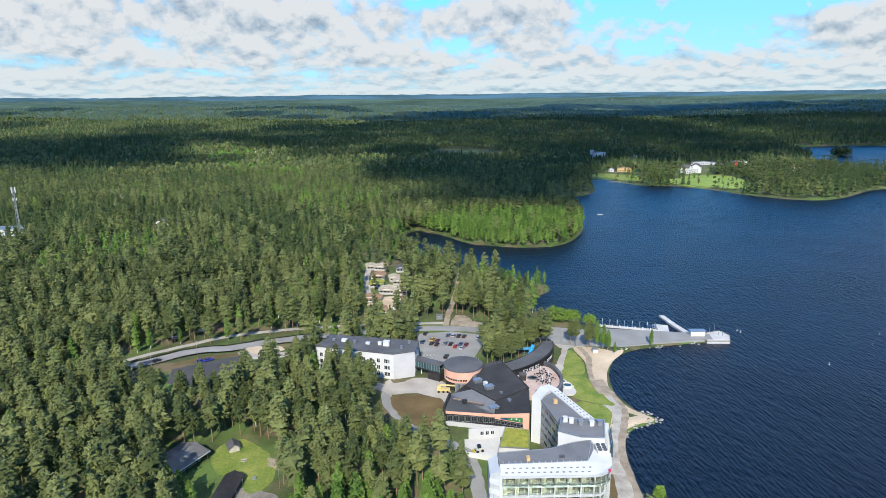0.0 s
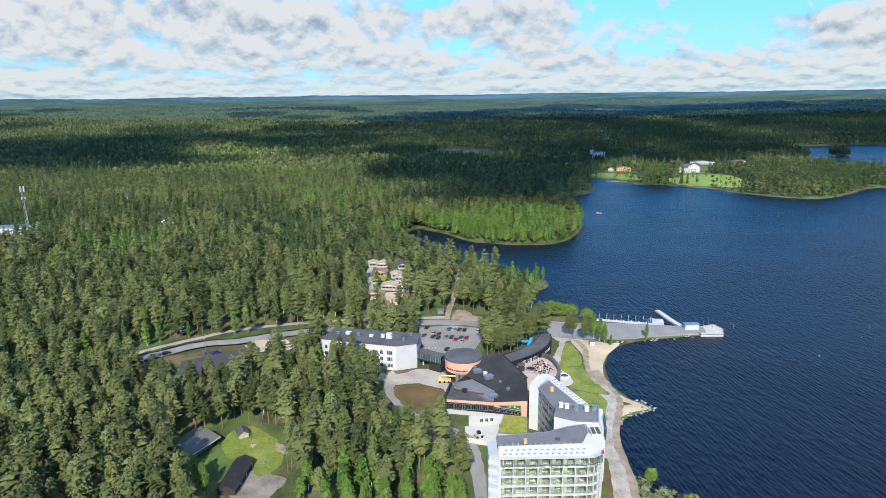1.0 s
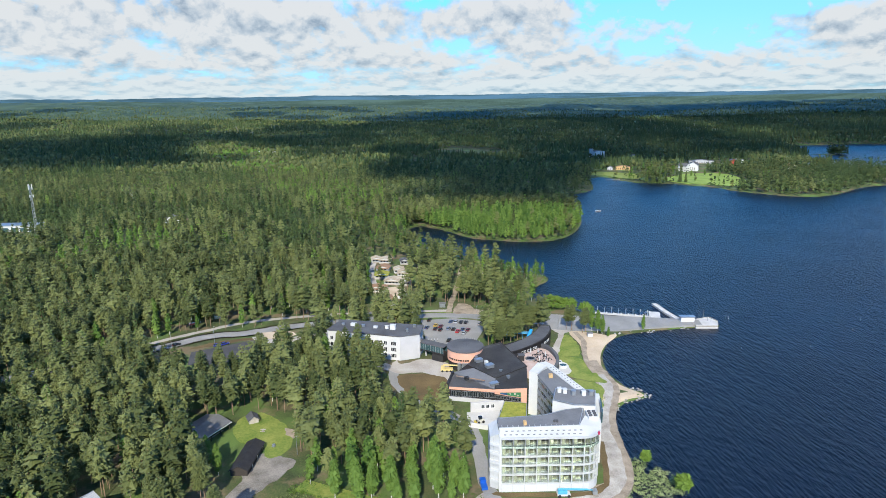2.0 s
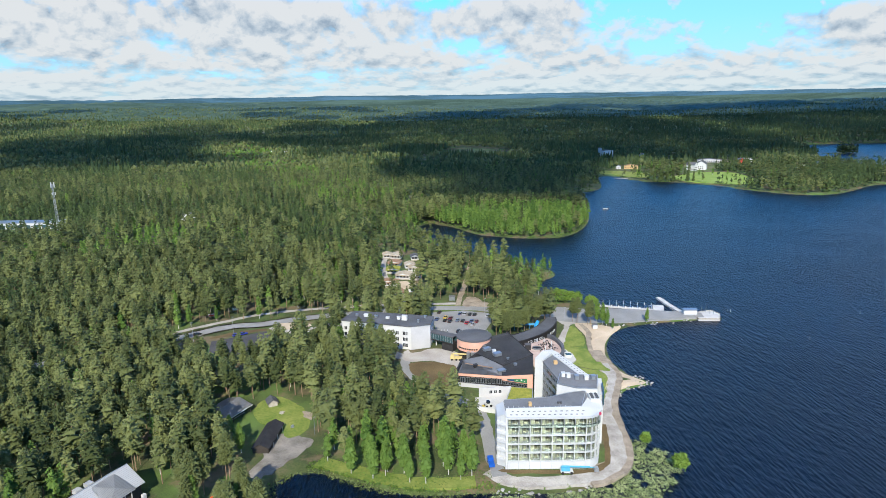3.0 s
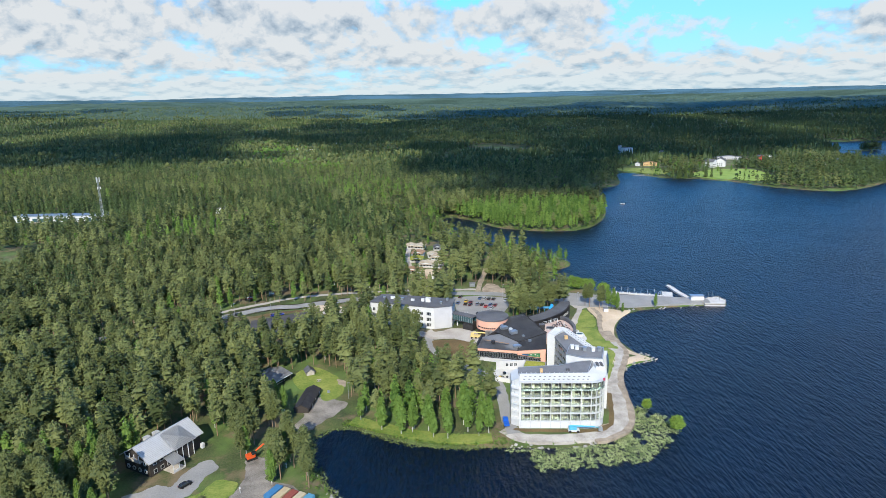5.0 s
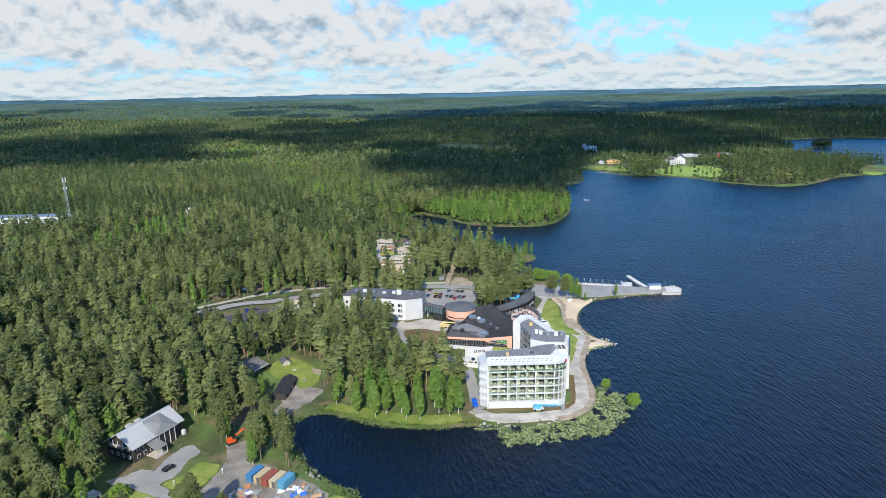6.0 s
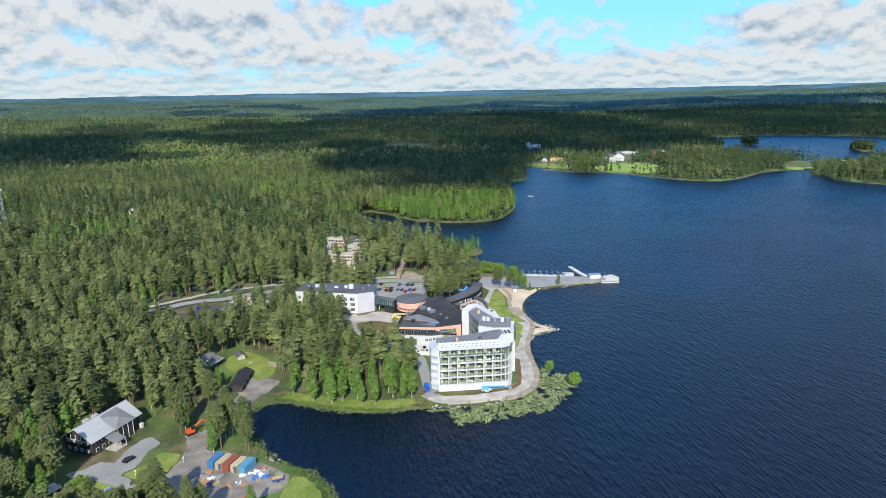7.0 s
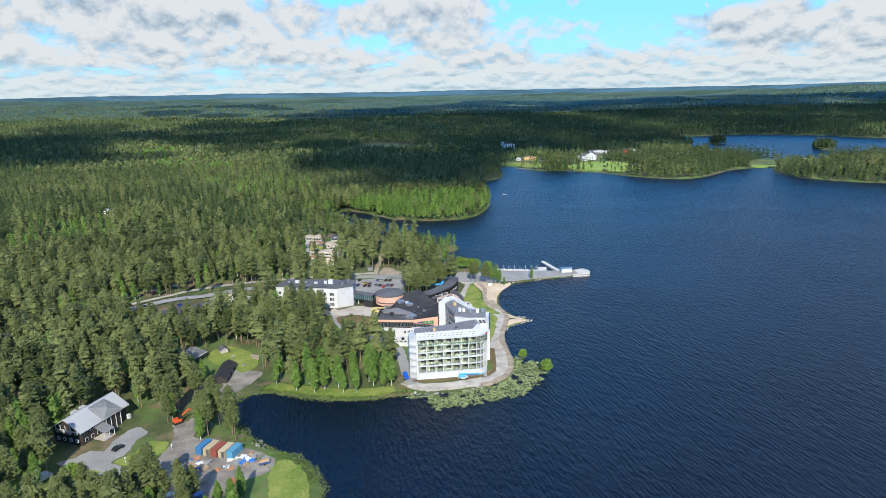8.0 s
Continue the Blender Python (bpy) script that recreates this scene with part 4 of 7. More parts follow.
# round hall
hall = thing("round_hall", "round salmon-clad hall with shallow dark roof", "hall", at=(8, 244, LAND))
RND = [(8.0 + 8.0 * math.cos(q), 244 + 7.6 * math.sin(q)) for q in np.linspace(0, 2 * math.pi, 41)[:-1]]
part("lower_wall", outline_bm(ring(RND, 0.5), LAND - 0.3, 5.2), BLACK_WOOD, hall)
part("upper_wall", outline_bm(RND, 5.2, 10.2), ORANGE, hall)
part("roof_edge", outline_bm(ring(RND, -0.3), 10.2, 11.0), FELT, hall)
cone = bmesh.new()
tip = cone.verts.new((9.0, 246.0, 12.0))
rim = [cone.verts.new((x, y, 11.0)) for x, y in RND]
for i in range(len(rim)):
    cone.faces.new((rim[i], rim[(i + 1) % len(rim)], tip))
part("roof", cone, FELT, hall)
for k in range(10):
    q = radians(-150 + k * 7.5)
    p = Vector((8 + 8.03 * math.cos(q), 244 + 7.63 * math.sin(q), 6.3))
    m = Matrix.Translation(p) @ Matrix.Rotation(q + math.pi / 2, 4, "Z")
    part("slit_window", box(-0.38, 0.38, -0.06, 0.03, 0, 0.7, m), DARK_GLASS, hall)
for k in range(16):
    q = radians(30 + k * 8)
    p = Vector((8 + 7.7 * math.cos(q), 244 + 7.3 * math.sin(q), 11.0))
    part("rail_post", tube(p, p + Vector((0, 0, 1.0)), 0.06, 5), METAL, hall)

# ---------------------------------------------------------------- curved black restaurant and its terrace
rest = thing("restaurant_building", "curved black timber restaurant with white windows", "restaurant", at=(40, 258, LAND))
INNER = smooth([(27.0, 243.4), (34.0, 247.6), (41.2, 253.2), (47.2, 260.2), (50.8, 268.4), (51.6, 275.0)], False, 5)
OUTER = smooth([(46.4, 276.0), (43.6, 269.6), (38.4, 262.4), (31.6, 256.6), (23.4, 251.8)], False, 5)
ROUND = np.concatenate([INNER, OUTER])
part("wall", outline_bm(ROUND, LAND - 0.3, lambda x, y: 6.6 + 0.06 * (x - 25)), BLACK_WOOD, rest)
part("roof", outline_bm(ring(ROUND, 0.6), 6.0, lambda x, y: 6.75 + 0.06 * (x - 25)), FELT, rest)
part("parapet", parapet(ROUND, 0.35, 6.0, 7.3), BLACK_WOOD, rest)
seg = np.linalg.norm(np.diff(INNER, axis=0), axis=1).cumsum()
for s0 in (2.6, 8.2, 13.5, 16.2, 25.0, 29.0):
    i = int(np.searchsorted(seg, s0))
    window(rest, INNER[i], INNER[i + 1] + (INNER[i + 1] - INNER[i]) * 3, 0.1, 2.4, 4.9, 1.1, WHITE, DARK_GLASS, 2, 0.14)
TERR = smooth([(27.5, 242), (33.2, 230.5), (39, 228.6), (45.6, 231.0), (48.6, 241), (47.0, 251.5), (44.0, 255)], False, 5)
TERRACE = np.concatenate([TERR, INNER[::-1][14:]])
tagged(part("terrace", outline_bm(TERRACE, LAND - 0.3, 4.5), PAVING), "raised terrace paved in pinkish stone", "terrace", kind="structure")
wall_line = np.concatenate([TERR[8:], (TERR[8:] + (TERR[8:] - np.array([38.5, 241.5])) * 0.13)[::-1]])
tagged(part("terrace_wall", outline_bm(wall_line, LAND - 0.3, 6.2), FELT), "curved dark parapet round the terrace", "wall", kind="structure")
pond = thing("terrace_pond", "round terrace pond with a dark stone rim", "pond", at=(37.4, 242.6, 4.5))
CIR = [(37.4 + 2.3 * math.cos(q), 242.6 + 1.9 * math.sin(q)) for q in np.linspace(0, 2 * math.pi, 25)[:-1]]
part("rim", parapet(CIR, 0.4, 4.4, 5.0), FELT_GREY, pond)
part("pond_water", outline_bm(ring(CIR, 0.35), 4.4, 4.8), WATER, pond)
kiosk = thing("terrace_kiosk", "small black kiosk on the terrace", "kiosk", at=(33, 241.6, 4.5))
part("body", box(31.8, 34.4, 240.4, 242.8, 4.5, 7.0, bevel=0.05), BLACK_WOOD, kiosk)
part("roof", box(31.6, 34.6, 240.2, 243.0, 7.0, 7.15), FELT, kiosk)
for x, y in ((38.2, 247.6), (41.6, 248.2), (40.8, 238.6), (44.4, 243.8), (43.4, 236.6)):
    um = thing("folded_parasol", "closed white parasol on a pole", "parasol", "terrace parasols", (x, y, 4.5))
    part("pole", tube((x, y, 4.5), (x, y, 7.9), 0.05, 6), METAL, um)
    part("canopy", tube((x, y, 5.6), (x, y, 7.8), 0.28, 8, r1=0.06), WHITE, um)
for k in range(14):
    q = k * 2.399
    x, y = 42.4 + 3.6 * math.cos(q) * (0.4 + k / 22), 243.5 + 8.0 * math.sin(q) * (0.4 + k / 22)
    ta = thing("terrace_table", "small dark terrace table with stools", "table", "terrace tables", (x, y, 4.5))
    part("top", tube((x, y, 5.2), (x, y, 5.26), 0.55, 10), BLACK_WOOD, ta)
    part("stand", tube((x, y, 4.5), (x, y, 5.2), 0.06, 6), METAL, ta)
    for j in range(3):
        p = Vector((x + 0.95 * math.cos(q + j * 2.1), y + 0.95 * math.sin(q + j * 2.1), 4.5))
        part("stool", tube(p, p + Vector((0, 0, 0.46)), 0.22, 8), BLACK_WOOD, ta)
for x, y, r in ((50.4, 243.2, 1.5), (51.6, 239.6, 2.0)):
    tub = thing("hot_tub", "round white outdoor pool beside the terrace", "pool", "outdoor pools", (x, y, LAND))
    c2 = [(x + r * math.cos(q), y + r * math.sin(q)) for q in np.linspace(0, 2 * math.pi, 21)[:-1]]
    part("rim", parapet(c2, 0.3, LAND - 0.1, 3.0), WHITE, tub)
    part("pool_water", outline_bm(ring(c2, 0.25), LAND, 2.7), TEAL_GLASS, tub)
sheet("pool_deck", [(48.5, 246), (52, 246), (54.5, 240), (53.5, 234), (49, 233), (49.5, 240)], 0.5, CONCRETE, "pale round pool deck", "deck", 1)

# ---------------------------------------------------------------- guest annex and glazed link
annex = thing("annex_building", "white rendered guest annex with dark flat roof", "hotel", at=(-30, 258, LAND))
AN = [(-57, 259.6), (-21.9, 249.8), (-12.8, 252.6), (-11.4, 263.2), (-34, 268.4), (-52, 272.4)]
CLEAR.append((np.array([(-50, 252), (-22, 244), (-8, 250), (-6, 268), (-58, 276), (-60, 259)], float), 1.0))
part("white_wall", outline_bm([AN[0], AN[1], (-19.5, 266.0), *AN[4:]], LAND - 0.3, 13.0), WHITE, annex)
part("grey_wall", outline_bm([(-21.9, 249.7), AN[2], AN[3], (-19.4, 266.2)], LAND - 0.3, 13.05), GREY_RENDER, annex, "pale grey rendered end block")
part("roof", outline_bm(ring(AN, -0.45), 13.05, 13.5), FELT, annex, "dark felt roof with wide eaves")
wall_windows(annex, AN[0], AN[1], 1.5, 3.4, 10, 1.5, (2.5, 5.5, 8.5), 1.9)
wall_windows(annex, AN[0], AN[1], 33.6, 1.5, 1, 1.1, (2.5, 5.5, 8.5), 1.9)
for z in (2.7, 5.7, 8.7):
    window(annex, AN[1], AN[2], 1.0, 1.6, z, 1.7)
    window(annex, AN[2], AN[3], 1.5, 2.2, z, 1.6)
    window(annex, AN[2], AN[3], 5.5, 2.2, z, 1.6)
for x, y, w_, h_ in ((-25.5, 258.4, 2.6, 2.2), (-28.5, 259.4, 1.6, 1.4), (-40, 262.4, 1.4, 1.0), (-45, 264, 2.4, 1.1), (-50, 265, 1.2, 0.9), (-15.5, 260.8, 1.2, 1.2), (-18.6, 254.6, 0.9, 1.4), (-34, 260.5, 1.8, 0.8)):
    vent(annex, x, y, 13.5, w_, w_ * 0.7, h_, WHITE if w_ > 1.5 else METAL, -12)
link = thing("glazed_link", "glazed bridge between annex and round hall", "bridge", at=(-5, 252, LAND))
mL = Matrix.Translation((-12.6, 257.0, 0)) @ Matrix.Rotation(math.atan2(-8.6, 13.5), 4, "Z")
part("deck", box(0, 14, -2.0, 2.0, 4.6, 5.1, mL), BLACK_WOOD, link)
part("roof", box(0, 14, -2.2, 2.2, 8.0, 8.4, mL), FELT, link)
for y in (-1.9, 1.86):
    part("glazing", box(0.1, 13.9, y, y + 0.04, 5.1, 8.0, mL), TEAL_GLASS, link)
for k in range(11):
    part("mullion", box(k * 1.38, k * 1.38 + 0.1, -2.0, -1.9, 5.1, 8.0, mL), METAL, link)
for x in (3.0, 8.0, 12.5):
    part("pillar", tube(mL @ Vector((x, 0, LAND - 0.2)), mL @ Vector((x, 0, 4.6)), 0.3, 10), CONCRETE, link)
part("lower_room", box(8.4, 14.5, -3.0, 2.0, LAND - 0.3, 4.6, mL), BLACK_WOOD, link)

# ---------------------------------------------------------------- small houses
def gable_house(ob, m, w, l, eave, ridge, wall, roof, over=0.5, base=-0.3):
    """A gabled body and roof: width along x, ridge along y, gable front at y = 0."""
    v = [(0, 0, base), (w, 0, base), (w, l, base), (0, l, base), (0, 0, eave), (w, 0, eave), (w, l, eave), (0, l, eave), (w / 2, 0, ridge), (w / 2, l, ridge)]
    bm = faces_bm(v, [(0, 1, 5, 8, 4), (3, 7, 9, 6, 2), (0, 4, 7, 3), (1, 2, 6, 5), (0, 3, 2, 1), (4, 8, 9, 7), (5, 6, 9, 8)])
    bm.transform(m)
    part("wall", bm, wall, ob)
    k = (ridge - eave) / (w / 2)
    for s in (0, 1):
        x = -over if s == 0 else w + over
        z = eave - over * k
        rf = faces_bm([(x, -over, z + 0.05), (w / 2, -over, ridge + 0.05), (w / 2, l + over, ridge + 0.05), (x, l + over, z + 0.05)], [(0, 1, 2, 3)])
        bmesh.ops.recalc_face_normals(rf, faces=rf.faces)
        ex = bmesh.ops.extrude_face_region(rf, geom=rf.faces[:])
        bmesh.ops.translate(rf, verts=[g for g in ex["geom"] if isinstance(g, bmesh.types.BMVert)], vec=(0, 0, 0.22))
        rf.transform(m)
        part("roof_slope", rf, roof, ob)


lodge = thing("log_lodge", "two-storey black log lodge with grey sheet roof", "house", at=(-118.0, 121.8, LAND), turn=-24.5)
ML = pose(-118.0, 121.8, LAND, 0, 0, -24.5)
CLEAR.append((np.array([(-118, 121), (-104, 113), (-96, 113), (-90, 134), (-103, 144), (-108, 142)], float), 2.5))
gable_house(lodge, ML @ pose(0.8, 0.8, 0), 12.4, 20.4, 5.6, 9.4, LOG, SHEET, 0.9)
part("ridge_cap", box(6.9, 7.1, -0.1, 22.1, 9.6, 9.75, ML), METAL, lodge)
cross = faces_bm([(7, 9.5, 9.45), (7, 17.5, 9.45), (15.2, 9.0, 5.7), (15.2, 18.0, 5.7), (12.6, 13.4, 8.2)], [(0, 2, 4), (0, 4, 1), (4, 3, 1), (2, 3, 4)], 0.2)
cross.transform(ML)
part("cross_roof", cross, SHEET, lodge)
part("side_bay", box(12.8, 14.6, 10, 17.2, -0.3, 5.6, ML), LOG, lodge)
for y in (10.2, 12.4, 14.6, 16.8):
    part("bay_post", box(14.6, 14.8, y, y + 0.2, 0, 5.6, ML), WHITE, lodge)
for z in (0.8, 3.7):
    for k in range(4):
        x = 1.9 + k * 2.8
        c = ML @ Vector((x + 0.7, 0.80, z + 0.75))
        win = part("window", tube(c, ML @ Vector((x + 0.7, 0.66, z + 0.75)), 0.82, 14), WHITE, lodge, "round white window surround")
        part("pane", box(x + 0.42, x + 0.98, 0.60, 0.67, z + 0.45, z + 1.05, ML), DARK_GLASS, win)
    for k in range(3):
        y = 2.0 + k * 2.6
        bm = box(13.18, 13.3, y, y + 1.3, z, z + 1.4, ML)
        win = part("window", bm, WHITE, lodge, "white-framed window")
        part("pane", box(13.28, 13.34, y + 0.14, y + 1.16, z + 0.14, z + 1.26, ML), DARK_GLASS, win)
part("balcony", box(3.6, 10.4, -0.7, 0.8, 5.0, 5.15, ML), TIMBER, lodge)
part("balcony_rail", box(3.6, 10.4, -0.75, -0.65, 5.15, 6.1, ML), TIMBER, lodge)
for x in (3.6, 5.8, 8.0, 10.2):
    part("balcony_post", box(x, x + 0.18, -0.72, -0.55, 5.1, 7.8, ML), WHITE, lodge)
for s in (0, 1):
    x0, x1 = (-0.15, 7.0) if s == 0 else (14.15, 7.0)
    bb = faces_bm([(x0, -0.14, 5.0), (x0, -0.14, 5.35), (x1, -0.14, 9.7), (x1, -0.14, 9.35)], [(0, 1, 2, 3)], 0.08)
    bb.transform(ML)
    part("barge_board", bb, WHITE, lodge)
part("dormer", box(1.0, 3.0, 8.0, 10.0, 6.4, 7.6, ML), SHEET, lodge)
part("dormer", box(1.0, 3.0, 11.6, 13.6, 6.4, 7.6, ML), SHEET, lodge)
porch = faces_bm([(15.0, 6.2, 4.6), (15.0, 10.6, 4.6), (19.8, 6.0, 3.0), (19.8, 10.8, 3.0)], [(0, 1, 3, 2)], 0.2)
porch.transform(ML @ pose(-1.4, -0.6, 0))
part("porch_roof", porch, SHEET, lodge)
for y in (5.6, 7.8, 10.0):
    part("porch_post", box(18.0, 18.2, y, y + 0.2, 0, 2.9, ML), WHITE, lodge)
part("porch_rail", box(18.0, 18.15, 5.6, 7.6, 0.2, 1.0, ML), WHITE, lodge)
part("porch_floor", box(13.2, 18.3, 5.4, 10.3, -0.3, 0.2, ML), TIMBER, lodge)
part("ice_box", box(16.6, 17.8, 17.4, 18.6, 0, 1.8, ML @ pose(-3, 3, 0), bevel=0.1), WHITE, lodge)

shelter = thing("open_pavilion", "open timber pavilion with a grey sheet roof", "pavilion", at=(-86.3, 176.2, LAND), turn=64.8)
MP = pose(-86.3, 176.2, LAND, 0, 0, 64.8)
CLEAR.append((np.array([(-87, 175), (-79, 190), (-90, 195), (-98, 187)], float), 1.0))
rf = faces_bm([(0, 0, 3.0), (14.8, 0, 3.1), (14.8, 6.2, 4.9), (0, 6.2, 4.8), (14.8, 12.6, 3.3), (0, 12.6, 3.2)], [(0, 1, 2, 3), (3, 2, 4, 5)], 0.18)
rf.transform(MP)
part("roof", rf, PANTILE, shelter)
part("back_wall", box(0.6, 14.2, 11.4, 11.6, -0.3, 3.0, MP), LOG, shelter)
for x in (0.7, 5.0, 9.5, 14.0):
    for y in (0.5, 6.2, 11.5):
        part("post", box(x, x + 0.22, y, y + 0.22, -0.2, 3.0 + (1.5 if y == 6.2 else 0), MP), LOG, shelter)
for k in range(4):
    part("bench", box(2.0, 12.5, 2.0 + k * 1.6, 2.5 + k * 1.6, 0.3 + k * 0.25, 0.42 + k * 0.25, MP), TIMBER, shelter)
part("fascia_board", box(-0.1, 14.9, -0.12, 0.0, 2.75, 3.05, MP), WHITE, shelter)

boathouse = thing("boat_shed", "long black felt-roofed boat shed", "shed", at=(-71, 160, LAND), turn=-2)
MB = pose(-70.9, 160.0, LAND, 0, 0, -2)
gable_house(boathouse, MB, 5.6, 16.8, 2.0, 3.4, LOG, BLACK_WOOD, 0.4)
for y in (4.0, 9.0, 14.6):
    part("post", box(5.9, 6.05, y, y + 0.15, -0.2, 2.0, MB), WHITE, boathouse)
CLEAR.append((np.array([(-72, 159), (-64, 159), (-64, 178), (-72, 178)], float), 1.0))

hut = thing("log_hut", "small grey log hut with black roof", "hut", at=(-75, 193, LAND), turn=28)
gable_house(hut, pose(-74.6, 192.6, LAND, 0, 0, 28), 3.4, 4.0, 1.7, 2.9, TIMBER, FELT, 0.5)
tb = thing("picnic_table", "grey weathered picnic table on the lawn", "table", at=(-68.1, 187.7, LAND))
part("top", box(-69.0, -67.2, 187.3, 188.1, LAND + 0.7, LAND + 0.78), TIMBER, tb)
part("bench", box(-69.0, -67.2, 186.8, 187.1, LAND + 0.4, LAND + 0.46), TIMBER, tb)
part("bench", box(-69.0, -67.2, 188.3, 188.6, LAND + 0.4, LAND + 0.46), TIMBER, tb)
part("trestle", box(-68.2, -68.0, 186.9, 188.5, LAND, LAND + 0.7), TIMBER, tb)
bin_ = thing("fire_pit", "round pale blue-grey fire pit cover", "fire pit", at=(-61.5, 177.4, LAND))
part("bowl", tube((-61.5, 177.4, LAND), (-61.5, 177.4, LAND + 0.8), 0.75, 12, r1=0.55), METAL, bin_)

# ---------------------------------------------------------------- holiday cabins
def cabin(x, y, turn, w, l, roof, label):
    ob = thing("holiday_cabin", label, "cabin", "holiday cabins", (x, y, LAND), turn)
    m = pose(x, y, LAND, 0, 0, turn) @ pose(-w / 2, -l / 2, 0)
    gable_house(ob, m, w, l, 2.6, 3.7, WHITE, roof, 0.5)
    for k in range(int(w // 2.4)):
        part("window", box(0.9 + k * 2.3, 2.1 + k * 2.3, -0.05, 0.02, 0.9, 2.1, m), DARK_GLASS, ob)
    part("porch", box(0.3, w - 0.3, -2.2, -0.05, -0.2, 0.15, m), TIMBER, ob)
    for x2 in (0.4, w - 0.6):
        part("porch_post", box(x2, x2 + 0.16, -2.1, -1.95, 0.15, 2.4, m), WHITE, ob)
    part("porch_roof", box(0.1, w - 0.1, -2.3, 0.0, 2.4, 2.52, m), roof, ob)
    CLEAR.append((np.array([(x - 6.5, y - 12), (x + 6.5, y - 12), (x + 7, y + 5), (x - 7, y + 5)], float), 1.0))


for x, y, t, w_, l_, rf_, lb in ((-52, 433, 10, 7, 6, CABIN_FELT, "white cabin with pale weathered roof"), (-44.6, 431, -8, 8, 7, CABIN_FELT, "white cabin with pale weathered roof"), (-44, 408, -6, 9, 7, SHADE, "white cabin with brown felt roof"), (-43.5, 390, 0, 9, 7, SEDUM, "white cabin with mossy green roof"), (-35, 376, -8, 10, 7, CABIN_FELT, "long white cabin with pale roof"), (-27.5, 373, 12, 8, 6, CABIN_FELT, "white cabin with pale weathered roof"), (-43.5, 359, -5, 12, 6, SHADE, "long white cabin with brown roof"), (-33, 403, 8, 7, 6, CABIN_FELT, "white cabin with pale weathered roof"), (-29, 395, -4, 8, 6, CABIN_FELT, "white cabin with pale weathered roof"), (-30.5, 426, 5, 6, 6, FELT, "white cabin with dark felt roof"), (-36.5, 338, 15, 8, 6, SHADE, "white cabin under the pines"), (-27, 345, 80, 6, 4, CABIN_FELT, "white cabin under the pines")):
    cabin(x, y, t, w_, l_, rf_, lb)
sheet("cabin_court", [(-50, 365), (-40, 366), (-28, 366), (-26, 352), (-34, 343), (-46, 350)], 0.04, SAND, "bare sandy ground among the cabins", "ground", 0.5)

stop = thing("waste_shelter", "small grey shelter beside the track", "shelter", at=(-2.2, 325.7, LAND))
part("body", box(-4.0, -0.6, 324.6, 327, LAND, LAND + 2.2, bevel=0.04), METAL, stop)
part("roof", box(-4.3, -0.3, 324.3, 327.3, LAND + 2.2, LAND + 2.4), FELT_GREY, stop)
CLEAR.append((np.array([(-5, 318), (0, 318), (0, 328), (-5, 328)], float), 1.5))
kio = thing("beach_kiosk", "small white kiosk at the beach edge", "kiosk", at=(72.2, 276.4, LAND))
part("body", box(71, 73.4, 275.6, 277.6, 0.4, LAND + 2.1, bevel=0.04), WHITE, kio)
part("roof", box(70.8, 73.6, 275.3, 277.9, LAND + 2.1, LAND + 2.25), FELT_GREY, kio)

# ---------------------------------------------------------------- harbour
pier = thing("harbour_pier", "timber-faced concrete pier head", "pier", at=(138, 295, 0))
part("deck", outline_bm([(131, 289.4), (142.4, 289), (145.5, 296.5), (143, 303), (136, 300.5), (131, 297)], -2, 1.35), CONCRETE, pier)
part("fender", parapet([(131, 289.4), (142.4, 289), (145.5, 296.5), (143, 303), (136, 300.5), (131, 297)], 0.4, 0.8, 1.6), TIMBER, pier)
for x, y, h_ in ((138.5, 299, 5.5), (140, 297, 2.2), (141.5, 296, 2.8), (137, 301, 3.4)):
    part("mooring_post", tube((x, y, 1.2), (x, y, 1.3 + h_), 0.12, 6), METAL, pier)
ph = thing("pier_house", "long low white pier house", "building", at=(130, 297, LAND))
part("wall", box(125.4, 132.6, 295.8, 298.6, 1.2, 4.0, bevel=0.05), WHITE, ph)
part("roof", box(125.0, 133.0, 295.4, 299.0, 4.0, 4.25), METAL, ph)
bw = thing("breakwater", "narrow grey concrete breakwater", "breakwater", at=(124, 315, 0))
part("deck", outline_bm(inward([(121.8, 328.4), (123.6, 314), (126, 303), (130, 298)], 1.4).tolist() + inward([(121.8, 328.4), (123.6, 314), (126, 303), (130, 298)], -1.4)[::-1].tolist(), -2, 1.0), CONCRETE, bw)
dock = thing("boat_dock", "floating boat dock with finger booms", "dock", at=(100, 312, 0))
mD = Matrix.Translation((83.6, 315.0, 0)) @ Matrix.Rotation(math.atan2(-9.4, 33.0), 4, "Z")
part("walkway", box(0, 34, -1.1, 1.1, 0.2, 0.75, mD), CONCRETE, dock)
part("end_platform", box(29.5, 35.5, -1.5, 8.5, 0.2, 0.8, mD), CONCRETE, dock)
for k in range(8):
    x = 1.4 + k * 3.9
    part("boom", box(x, x + 0.35, 1.1, 7.6, 0.25, 0.7, mD), METAL, dock)
    part("boom_post", tube(mD @ Vector((x + 0.2, 7.5, 0.2)), mD @ Vector((x + 0.2, 7.5, 2.0)), 0.16, 6), WHITE, dock)
    part("dock_box", box(x + 1.2, x + 1.8, -0.9, -0.3, 0.75, 1.7, mD), WHITE, dock)
CLEAR.append((np.array([(54, 284), (146, 288), (146, 330), (84, 325), (76, 312), (54, 314)], float), 0.5))


